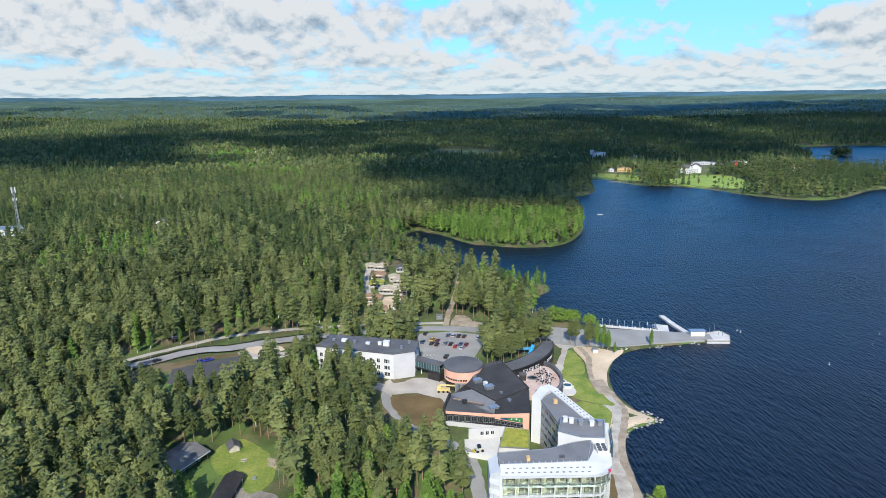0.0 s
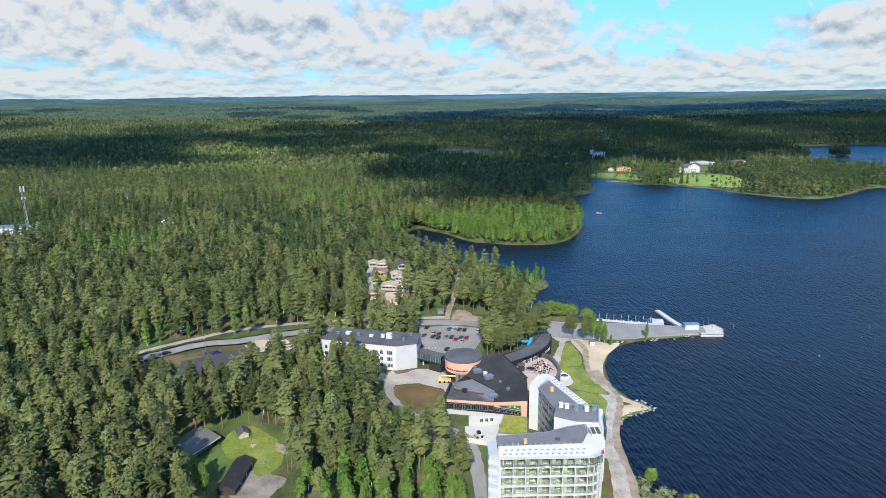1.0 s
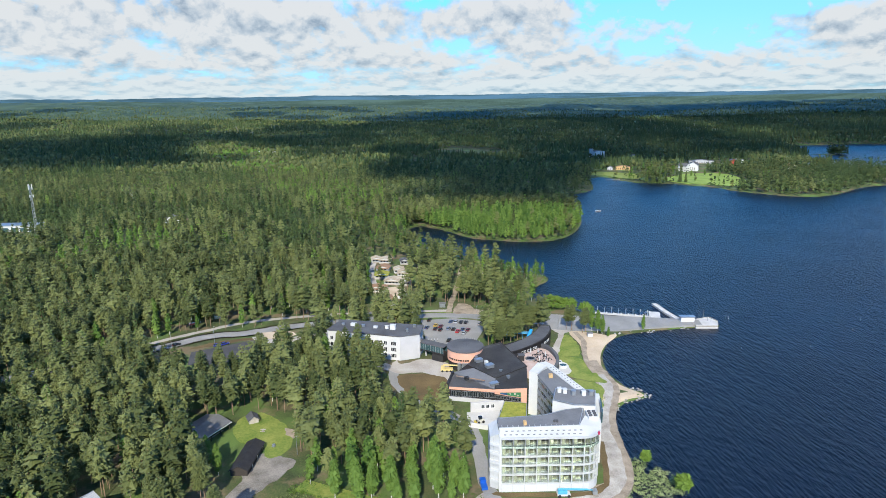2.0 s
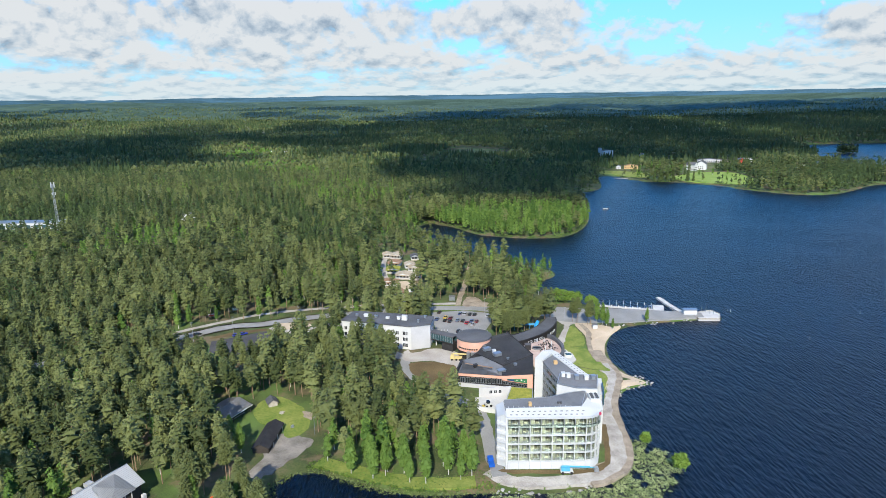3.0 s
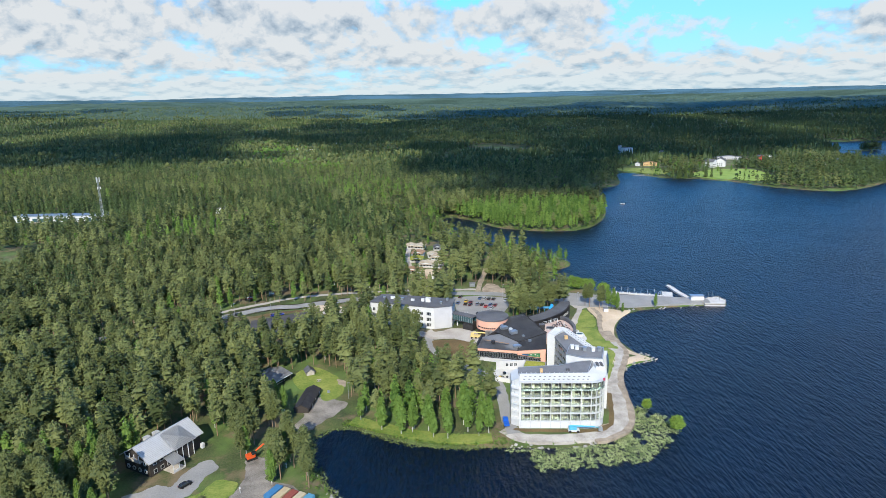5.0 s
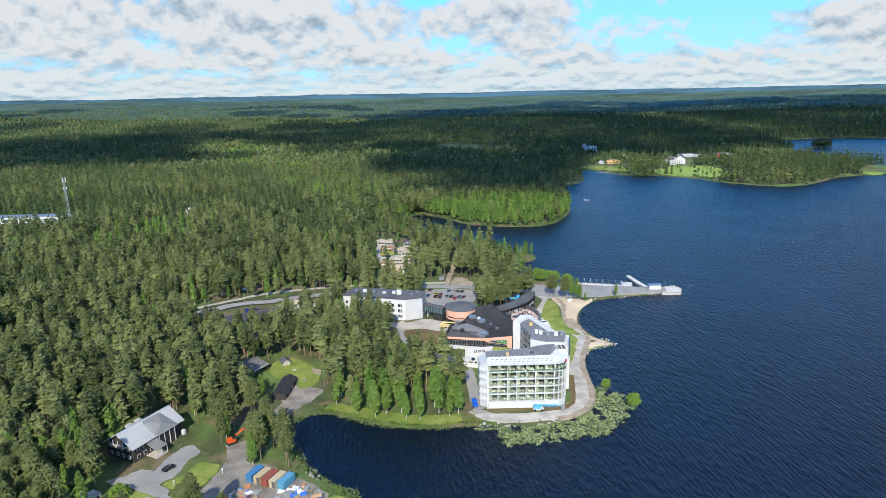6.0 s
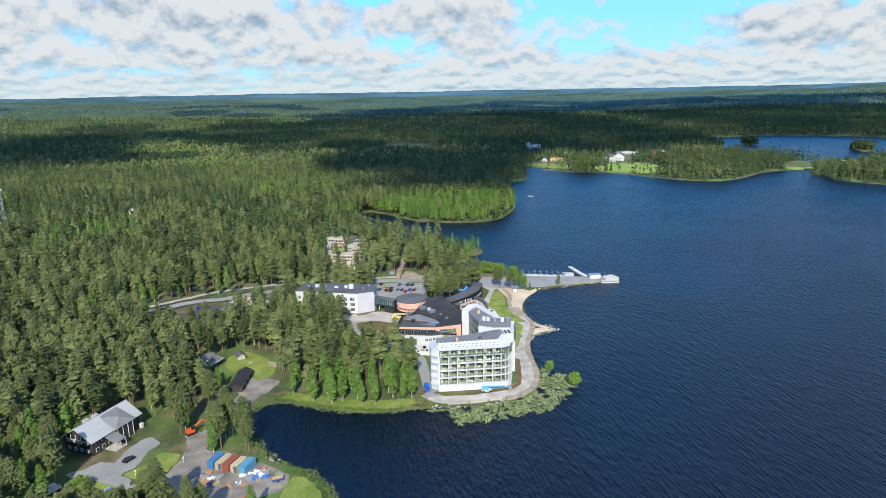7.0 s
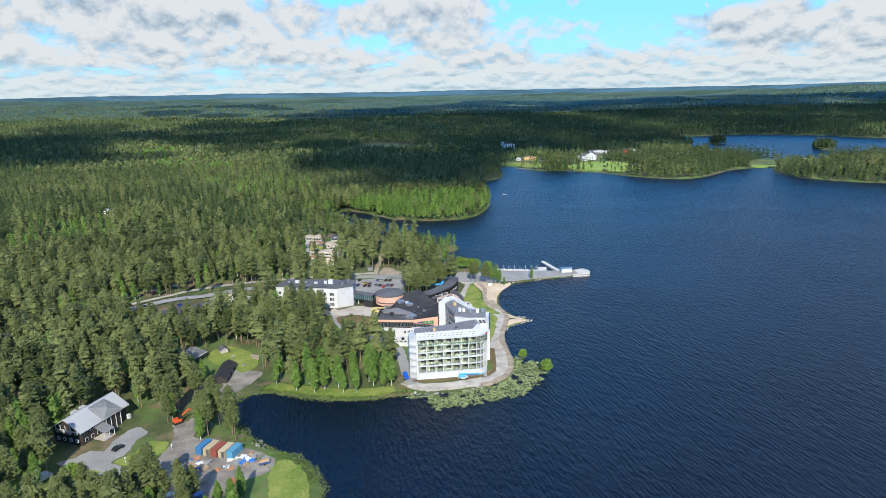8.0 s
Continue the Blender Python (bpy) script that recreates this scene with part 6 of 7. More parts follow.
for x, y, lb in ((-275, 600, "white cottage in the woods"), (-392, 1330, "white farmhouse in the woods"), (-366, 1350, "grey cottage in the woods"), (-330, 1440, "white cottage in the woods"), (-395, 770, "grey cottage in the woods")):
    house(x, y, random.uniform(-30, 30), 13, 9, 4.5, 7, WHITE if "white" in lb else GREY_RENDER, FELT_GREY, lb, "forest_cottage")
depot = thing("white_depot", "long low white depot among the trees", "building", at=(-440, 560, 1.3), turn=3)
mQ = pose(-478, 556, 1.3, 0, 0, 3)
part("wall", box(0, 92, 0, 14, -1, 6.0, mQ), WHITE, depot)
part("roof", box(-0.5, 92.5, -0.5, 14.5, 6.0, 6.5, mQ), METAL, depot)
for k in range(11):
    part("bay_door", box(3 + k * 8.0, 8 + k * 8.0, -0.08, 0.02, 0.2, 4.0, mQ), TEAL_GLASS, depot)
CLEAR.append((np.array([(-485, 515), (-380, 520), (-380, 576), (-485, 576)], float), 2.0))
rail = thing("jetty", "white railed jetty across the inlet", "jetty", at=(256, 905, 0))
part("deck", box(238, 275, 893, 895, 0.1, 0.6, Matrix()), TIMBER, rail)
for k in range(10):
    part("post", box(239 + k * 3.8, 239.3 + k * 3.8, 893, 893.3, 0.5, 2.0), WHITE, rail)

# ---------------------------------------------------------------- trees
rng = np.random.default_rng(7)


def tufts(centres, size, per, flat=0.5):
    """Small three-cornered leaf tufts round centres."""
    c = np.repeat(centres, per, 0)
    s = np.repeat(np.broadcast_to(size, (len(centres),)), per)[:, None]
    a, b = rng.normal(size=(2, len(c), 3))
    a[:, 2] *= flat
    b[:, 2] *= flat
    a /= np.linalg.norm(a, axis=1)[:, None]
    b /= np.linalg.norm(b, axis=1)[:, None]
    mid = c + rng.normal(size=c.shape) * s * 0.35
    tri = np.stack([mid + a * s * 0.62, mid - a * s * 0.42 + b * s * 0.5, mid - a * s * 0.42 - b * s * 0.5], 1)
    return tri.reshape(-1, 3), np.arange(len(c) * 3).reshape(-1, 3)


def stem(h, r0, r1, sides=5, lean=0.0, levels=2):
    v, f = [], []
    for k in range(levels + 1):
        t = k / levels
        for j in range(sides):
            q = 2 * math.pi * j / sides
            r = r0 + (r1 - r0) * t
            v.append((math.cos(q) * r + lean * t * t, math.sin(q) * r, h * t))
    for k in range(levels):
        for j in range(sides):
            a, b = k * sides + j, k * sides + (j + 1) % sides
            f += [(a, b, b + sides), (a, b + sides, a + sides)]
    return np.array(v, float), np.array(f)


def together(pieces):
    vs, fs, n = [], [], 0
    for v, f in pieces:
        vs.append(v), fs.append(f + n)
        n += len(v)
    return np.concatenate(vs), np.concatenate(fs)


def spire(kind, h, sides, broad=1.0):
    """A far tree: an uneven tapering crown of a few rings."""
    shape = {"pine": ((0.30, 0.5), (0.52, 1.0), (0.80, 0.92), (0.94, 0.55)), "spruce": ((0.05, 0.85), (0.22, 1.0), (0.52, 0.58), (0.80, 0.24)), "birch": ((0.20, 0.5), (0.45, 1.0), (0.76, 0.92), (0.92, 0.55))}[kind]
    wide = h * {"pine": 0.165, "spruce": 0.150, "birch": 0.185}[kind] * broad
    pick = (shape[1], shape[2])
    v, f = [], []
    for z, r in pick:
        for j in range(sides):
            q = 2 * math.pi * (j + rng.uniform(-0.3, 0.3)) / sides
            rr = wide * r * rng.uniform(0.62, 1.3)
            v.append((rr * math.cos(q), rr * math.sin(q), h * (z + rng.uniform(-0.05, 0.05))))
    v.append((rng.normal() * 0.02 * h, rng.normal() * 0.02 * h, h))
    k = len(pick)
    for i in range(k - 1):
        for j in range(sides):
            a, b = i * sides + j, i * sides + (j + 1) % sides
            f += [(a, b, b + sides), (a, b + sides, a + sides)]
    f += [((k - 1) * sides + j, (k - 1) * sides + (j + 1) % sides, len(v) - 1) for j in range(sides)]
    tv, tf = stem(h * 0.5, 0.012 * h, 0.006 * h, 3, levels=1)
    return dict(kind=kind, h=h, crown=(np.array(v), np.array(f)), trunk=(tv, tf))


def clusters(z, q, out, size):
    """Lumps of needles on the boughs: low three-sided heaps that look outwards and up."""
    k = len(z)
    d = np.stack([np.cos(q), np.sin(q), np.full(k, 1.15)], 1) / 1.524
    side = np.stack([-np.sin(q), np.cos(q), np.zeros(k)], 1)
    up = np.cross(d, side)
    mid = np.stack([np.cos(q) * out, np.sin(q) * out, z], 1)
    turn = rng.random(k) * 6.3
    corner = [mid + (side * np.cos(turn + a)[:, None] + up * np.sin(turn + a)[:, None]) * (size * rng.uniform(0.7, 1.3, k))[:, None] for a in (0, 2.09, 4.19)]
    tip = mid + d * (size * rng.uniform(0.5, 1.0, k))[:, None]
    v = np.stack([*corner, tip], 1).reshape(-1, 3)
    i = np.arange(k)[:, None] * 4
    return v, np.concatenate([i + [0, 1, 3], i + [1, 2, 3], i + [2, 0, 3]])


GIRTH = {"pine": ((0, 0.12, 0.3, 0.6, 0.85, 1), (0.50, 0.82, 1.0, 0.82, 0.50, 0.14), 0.160), "spruce": ((0, 0.1, 0.5, 0.8, 1), (0.88, 1.0, 0.56, 0.24, 0.05), 0.150), "birch": ((0, 0.15, 0.4, 0.7, 0.9, 1), (0.45, 0.85, 1.0, 0.74, 0.40, 0.10), 0.135)}
HANG = {"pine": (0.08, 0.34), "spruce": (0.52, 0.32), "birch": (0.42, 0.42)}
STAR = {"pine": (0.48, 0.80, 0.80, 1.22), "spruce": (0.38, 0.72, 0.82, 1.26), "birch": (0.62, 0.92, 0.82, 1.12)}


def skirt(z, r, n, droop, lift, gap, off, star):
    """A whorl of boughs: a ragged star, its tips hanging or lifted round the stem."""
    k = 2 * n
    q = (np.arange(k) + rng.uniform(-0.36, 0.36, k)) * 2 * math.pi / k + rng.random() * 6.3
    rr = r * np.where(np.arange(k) % 2, rng.uniform(star[0], star[1], k), rng.uniform(star[2], star[3], k))
    v = np.column_stack([off[0] + rr * np.cos(q), off[1] + rr * np.sin(q), z - droop * rr + rng.uniform(-0.32, 0.32, k) * gap])
    i = np.arange(k)
    return np.vstack([[off[0], off[1], z + lift * r], v]), np.column_stack([np.zeros(k, int), 1 + i, 1 + (i + 1) % k])


def template(kind, h, whorls, points, lumps, tuft, size, sides=4, levels=2):
    """A tree of the kind: ragged whorls of boughs with lumps and tufts of leaf on a tapered stem."""
    low = {"pine": rng.uniform(0.26, 0.42), "spruce": 0.07, "birch": rng.uniform(0.14, 0.24)}[kind]
    at, share, wide = GIRTH[kind]
    droop, lift = HANG[kind]
    gap = h * (0.97 - low) / whorls
    pieces = []
    for k in range(whorls):
        t = (k + 0.5 + rng.uniform(-0.35, 0.35)) / whorls
        r = h * wide * float(np.interp(t, at, share)) * rng.uniform(0.84, 1.14)
        pieces.append(skirt(h * (low + (0.97 - low) * t), r, points, droop, lift, gap, rng.normal(size=2) * r * {"pine": 0.15, "spruce": 0.05, "birch": 0.2}[kind], STAR[kind]))

    def on_crown(count, lo, hi):
        t = rng.uniform(0.02, 0.98, count) ** 0.9
        r = h * wide * np.interp(t, at, share) * rng.uniform(lo, hi, count)
        return h * (low + (0.97 - low) * t) - droop * r * 0.6, rng.random(count) * 6.3, r

    if lumps:
        z, q, r = on_crown(lumps, 0.55, 1.0)
        pieces.append(clusters(z, q, r, size * rng.uniform(0.6, 1.25, lumps)))
    if tuft:
        z, q, r = on_crown(tuft, 0.6, 1.12)
        pieces.append(tufts(np.column_stack([np.cos(q) * r, np.sin(q) * r, z]), size * rng.uniform(0.8, 1.4, tuft), 1, 0.7))
    top = stem(h * (0.96 if kind != "birch" else 0.85), 0.010 * h, 0.002 * h, sides, levels=levels)
    return dict(kind=kind, h=h, crown=together(pieces), trunk=top)


NEEDLES = {"pine": (PINE, BARK), "spruce": (SPRUCE, BARK), "birch": (BIRCH, BIRCH_BARK)}


def forest(name, label, places, temps, kinds, tones, scales, trunks=True):
    """Many trees as one mesh: places (n, 3), the template of each, its tone and scale."""
    mats = [m for k in ("pine", "spruce", "birch") for m in NEEDLES[k]]
    slot = {"pine": 0, "spruce": 2, "birch": 4}
    vs, fs, ss, ts, base = [], [], [], [], 0
    for k, tp in enumerate(temps):
        i = np.flatnonzero(kinds == k)
        if not len(i):
            continue
        q = rng.random(len(i)) * 2 * math.pi
        c, s = np.cos(q), np.sin(q)
        for which, (tv, tf) in enumerate((tp["crown"], tp["trunk"])):
            if which and not trunks:
                continue
            v = np.empty((len(i), len(tv), 3))
            sc = scales[i][:, None]
            v[:, :, 0] = (tv[:, 0] * c[:, None] - tv[:, 1] * s[:, None]) * sc + places[i, 0, None]
            v[:, :, 1] = (tv[:, 0] * s[:, None] + tv[:, 1] * c[:, None]) * sc + places[i, 1, None]
            v[:, :, 2] = tv[:, 2] * sc + places[i, 2, None]
            f = tf[None] + (base + np.arange(len(i)) * len(tv))[:, None, None]
            vs.append(v.reshape(-1, 3))
            fs.append(f.reshape(-1, 3))
            ss.append(np.full(len(i) * len(tf), slot[tp["kind"]] + which))
            ts.append(np.repeat(tones[i], len(tv)))
            base += len(i) * len(tv)
    return tagged(mesh_object(name, np.concatenate(vs), np.concatenate(fs), mats, False, np.concatenate(ss), np.concatenate(ts)), label, "forest", kind="stuff")


def spots(x0, x1, y0, y1, step, keep=1.0):
    gx, gy = np.meshgrid(np.arange(x0, x1, step), np.arange(y0, y1, step))
    p = np.stack([gx.ravel(), gy.ravel()], 1) + rng.uniform(-0.48, 0.48, (gx.size, 2)) * step
    return p[rng.random(len(p)) < keep]


def wooded(p, shore=2.0):
    """Keeps the places on land and off the clearings."""
    keep = (p[:, 0] + 5 > -0.86 * (p[:, 1] + 100) - 45) & (p[:, 0] + 5 < 0.98 * (p[:, 1] + 100) + 45)
    p = p[keep]
    d = inland(p[:, 0], p[:, 1])
    p, d = p[d > shore], d[d > shore]
    ok = np.ones(len(p), bool)
    for outline, margin in CLEAR:
        lo, hi = outline.min(0) - margin, outline.max(0) + margin
        near = np.flatnonzero(ok & (p >= lo).all(1) & (p <= hi).all(1))
        if len(near):
            ok[near] = signed(p[near, 0], p[near, 1], outline) > margin
    p, d = p[ok], d[ok]
    return np.column_stack([p, height(p[:, 0], p[:, 1], d)])


def field(p, scale, seed=0.0):
    """A slow wave in -1..1 over the plan, to vary stands of wood."""
    return np.array([noise.noise((x * scale + seed, y * scale, seed)) for x, y in p[:, :2]])


def sorts(pines, spruces, birches, *build):
    return [template(k, h, *build) for k, hs in (("pine", pines), ("spruce", spruces), ("birch", birches)) for h in hs]


CLOSE_T = sorts((17, 19, 21, 18, 20), (18, 21), (15, 17, 16), 14, 8, 200, 260, 0.44, 6)
NEAR_T = sorts((17, 19, 20, 18, 21), (17, 20), (14, 16), 10, 5, 62, 56, 0.60, 4)
WOOD_T = sorts((16, 18, 19, 17, 20), (17, 20), (14, 16), 8, 5, 30, 24, 0.8, 3, 1)
MID_T = sorts((16, 17, 18, 19), (15, 17, 19, 21), (13, 14, 15), 7, 4, 16, 0, 1.05, 3, 1)
BACK_T = sorts((15, 16, 17), (14, 16, 18, 20), (13, 15), 5, 3, 8, 0, 1.3, 3, 1)
FAR_T = [spire("pine", h, 4, 1.6) for h in (15, 17, 19)] + [spire("spruce", h, 4, 1.6) for h in (16, 18, 20, 24)] + [spire("birch", h, 4, 1.6) for h in (14, 15)]
SORTS = {"pine": 0, "spruce": 1, "birch": 2}


def choose(p, temps, mix):
    """A template and a tone for each place: birch by the bay and on the near headland."""
    f = field(p, 0.006, 3.0) + 0.5 * field(p, 0.03, 9.0) + rng.normal(size=len(p)) * 0.26
    f = f + 1.1 * (np.hypot((p[:, 0] - 65) / 90, (p[:, 1] - 540) / 75) < 1)
    f = f + 1.0 * ((p[:, 1] < 164) & (p[:, 0] > -52)) + 0.9 * (np.hypot(p[:, 0] - 60, p[:, 1] - 385) < 26)
    f = f + 0.5 * (np.abs(p[:, 0] + 330 - 0.55 * (1100 - p[:, 1])) < 60) * (p[:, 1] > 450)
    f = f - 0.3 * ((p[:, 0] > 470) & (p[:, 1] > 700))
    sort = np.where(f < mix[0], 1, np.where(f > mix[1], 2, 0))
    kind = np.zeros(len(p), int)
    for n, s in SORTS.items():
        ids = [i for i, t in enumerate(temps) if t["kind"] == n]
        pick = np.flatnonzero(sort == s)
        kind[pick] = rng.choice(ids, len(pick))
    tones = np.clip(0.5 + 0.3 * field(p, 0.05, 5.0) + rng.normal(size=len(p)) * 0.42, 0, 1)
    tones = np.where((p[:, 0] > 270) & (p[:, 1] > 780), tones * 0.4, tones)
    return kind, tones


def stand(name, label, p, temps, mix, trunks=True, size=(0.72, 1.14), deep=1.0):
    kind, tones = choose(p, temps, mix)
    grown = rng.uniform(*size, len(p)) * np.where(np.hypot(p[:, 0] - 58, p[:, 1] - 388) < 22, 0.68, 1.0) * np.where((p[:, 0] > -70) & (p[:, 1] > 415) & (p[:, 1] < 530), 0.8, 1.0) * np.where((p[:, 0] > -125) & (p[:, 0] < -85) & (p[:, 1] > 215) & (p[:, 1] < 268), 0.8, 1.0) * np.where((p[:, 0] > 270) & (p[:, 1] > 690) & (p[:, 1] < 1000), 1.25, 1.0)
    # deep lowers the tone: painted shade where simple far crowns cast none
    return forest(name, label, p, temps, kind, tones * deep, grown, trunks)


near = wooded(spots(-330, 160, 40, 430, 5.5, 0.94))
near = near[np.argsort(np.hypot(near[:, 0] + 20, near[:, 1] + 60))]
TREE_TAGS = {"pine": ("pine_tree", "tall Scots pine with reddish trunk and green crown"), "spruce": ("spruce_tree", "dark green conical spruce tree"), "birch": ("birch_tree", "light green birch with a white trunk")}
models = []
for tp in CLOSE_T:
    name, label = TREE_TAGS[tp["kind"]]
    ob = thing(name, label, "tree", "trees round the bay")
    leaf, bark = NEEDLES[tp["kind"]]
    tr = mesh_object("trunk", *tp["trunk"], [bark])
    cr = mesh_object("crown", *tp["crown"], [leaf], tone=np.full(len(tp["crown"][0]), 0.5))
    tr.parent = cr.parent = ob
    models.append(ob)
kind, tones = choose(near[:292], CLOSE_T, (-0.6, 0.48))
used = set()
for (x, y, z), k in zip(near[:292], kind):
    sc = random.uniform(0.66, 1.08)
    m = pose(x, y, z - 0.1, 0, 0, random.uniform(0, 360)) @ Matrix.Diagonal((sc, sc, sc * random.uniform(0.92, 1.08), 1))
    if k in used:
        copy_thing(models[k], m)
    else:
        used.add(k)
for k, ob in enumerate(models):
    i = np.flatnonzero(kind == k)
    if len(i):
        ob.matrix_basis = pose(*near[i[0]][:2], near[i[0]][2] - 0.1)
    else:
        for o in (*ob.children_recursive, ob):
            bpy.data.objects.remove(o)
stand("pine_forest", "dense green pine forest with some spruce and birch", near[292:1600], NEAR_T, (-0.55, 0.5), True, (0.66, 1.12))
stand("pine_forest", "green pine forest round the road and cabins", near[1600:], WOOD_T, (-0.55, 0.52), True, (0.66, 1.14))
mid = wooded(np.concatenate([spots(-800, 800, 430, 720, 7.3, 0.94), spots(-40, 150, 478, 650, 5.4, 0.9)]), 0.8)
stand("mixed_forest", "mixed pine and spruce forest across the bay", mid, MID_T, (-0.05, 0.55), False, (0.68, 1.28), 1.0)
back = wooded(spots(-1100, 1100, 720, 1000, 7.0, 0.94))
stand("headland_forest", "spruce and pine forest beyond the bay", back, BACK_T, (-0.05, 0.6), False, (0.62, 1.15), 0.85)
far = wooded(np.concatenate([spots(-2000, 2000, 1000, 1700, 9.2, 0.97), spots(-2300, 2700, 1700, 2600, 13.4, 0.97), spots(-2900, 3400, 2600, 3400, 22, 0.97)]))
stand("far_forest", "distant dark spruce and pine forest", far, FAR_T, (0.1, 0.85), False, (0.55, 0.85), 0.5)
for ix, iy, ir in ISLETS:
    wood = spots(ix - ir, ix + ir, iy - ir, iy + ir, 4.0, 0.97)
    wood = wood[np.hypot(wood[:, 0] - ix, wood[:, 1] - iy) < ir * 0.93]
    stand("islet_wood", "dark green trees crowding a small round islet", np.column_stack([wood, np.full(len(wood), 0.6)]), BACK_T, (0.3, 1.2), False, (1.0, 1.35), 0.3)

# the woods beyond, as one rough canopy over the hills
CX, CY = spaced((-4400, (-1900, 40), (1900, 18), (4400, 40))), spaced((2420, (3300, 20), (4350, 24)))
px, py = np.meshgrid(CX, CY)
d = inland(px, py)
# leaf colour made paler and bluer: distance haze mixed in
HAZY = foliage("hazy_woods", (0.045, 0.078, 0.050), (0.105, 0.150, 0.085), 0.1)
canopy = grid_object("distant_woods", CX, CY, height(px, py, d) + np.where(d > 20, 8 + rng.normal(size=px.shape) * 2.4, -4), HAZY)
canopy.data.polygons.foreach_set("use_smooth", np.zeros(len(canopy.data.polygons), bool))
stands = np.array([noise.noise((x / 420, y / 240, 2.0)) + 0.5 * noise.noise((x / 130, y / 90, 5.0)) for x, y in zip(px.ravel(), py.ravel())])
canopy.data.attributes.new("tone", "FLOAT", "POINT").data.foreach_set("value", np.clip(0.3 + 0.5 * stands + rng.normal(size=px.size) * 0.25, 0, 1).astype(np.float32))
tagged(canopy, "far wooded slopes of spruce and pine, haze in their colour", "forest", kind="stuff")
# hills at the edge of sight: a glowing backdrop, distance haze painted blue
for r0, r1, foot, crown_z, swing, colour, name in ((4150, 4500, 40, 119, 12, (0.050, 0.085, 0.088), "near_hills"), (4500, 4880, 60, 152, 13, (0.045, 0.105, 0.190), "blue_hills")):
    az = np.linspace(radians(-62), radians(62), 260)
    rr = np.linspace(r0, r1, 8)
    ga, gr = np.meshgrid(az, rr)
    hx, hy = gr * np.sin(ga), gr * np.cos(ga)
    k = (gr - r0) / (r1 - r0)
    crest = np.array([noise.noise((a * 3.1 + r0, 0.3, 0)) * 0.65 + noise.noise((a * 9.0 + r0, 2.0, 0)) * 0.4 + noise.noise((a * 31.0 + r0, 5.0, 0)) * 0.15 for a in az])
    top = crown_z + crest * swing
    z = foot + (top - foot) * k ** 0.7 + rng.normal(size=ga.shape) * 1.2
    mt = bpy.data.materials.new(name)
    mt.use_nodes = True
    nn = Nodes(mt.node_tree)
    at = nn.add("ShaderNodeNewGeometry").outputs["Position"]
    # bands of lit and dim wood, with tree-top grain, put into the glow
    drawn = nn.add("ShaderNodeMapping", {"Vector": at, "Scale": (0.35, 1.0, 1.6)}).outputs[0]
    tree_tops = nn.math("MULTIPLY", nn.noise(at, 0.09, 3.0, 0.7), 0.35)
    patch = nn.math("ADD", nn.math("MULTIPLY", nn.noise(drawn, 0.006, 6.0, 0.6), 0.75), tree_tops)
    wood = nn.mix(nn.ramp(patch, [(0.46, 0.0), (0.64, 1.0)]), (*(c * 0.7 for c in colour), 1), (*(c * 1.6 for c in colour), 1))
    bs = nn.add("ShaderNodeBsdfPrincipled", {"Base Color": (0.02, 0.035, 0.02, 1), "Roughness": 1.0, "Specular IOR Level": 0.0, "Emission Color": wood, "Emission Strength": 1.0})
    nn.add("ShaderNodeOutputMaterial", {0: bs.outputs[0]})
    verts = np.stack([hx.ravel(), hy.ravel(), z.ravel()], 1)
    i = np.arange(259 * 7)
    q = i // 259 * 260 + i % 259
    tagged(mesh_object("backdrop", verts, np.stack([q, q + 1, q + 261, q + 260], 1), [mt], True), "glowing backdrop of wooded hills with painted haze", "hills", kind="structure")


# single trees by the harbour and the beach
def lone(kind, x, y, h, label=""):
    k = [i for i, t in enumerate(CLOSE_T) if t["kind"] == kind][int(x * 7) % 2]
    tp = CLOSE_T[k]
    name, text = TREE_TAGS[kind]
    ob = thing(name, label or text, "tree", "", (x, y, float(height(np.array([x]), np.array([y]))[0]) - 0.1), x * 37 % 360)
    leaf, bark = NEEDLES[kind]
    s = h / tp["h"]
    for nm, (v, f), mt in (("trunk", tp["trunk"], bark), ("crown", tp["crown"], leaf)):
        o = mesh_object(nm, v * s, f, [mt], tone=np.full(len(v), 0.5))
        o.parent = ob


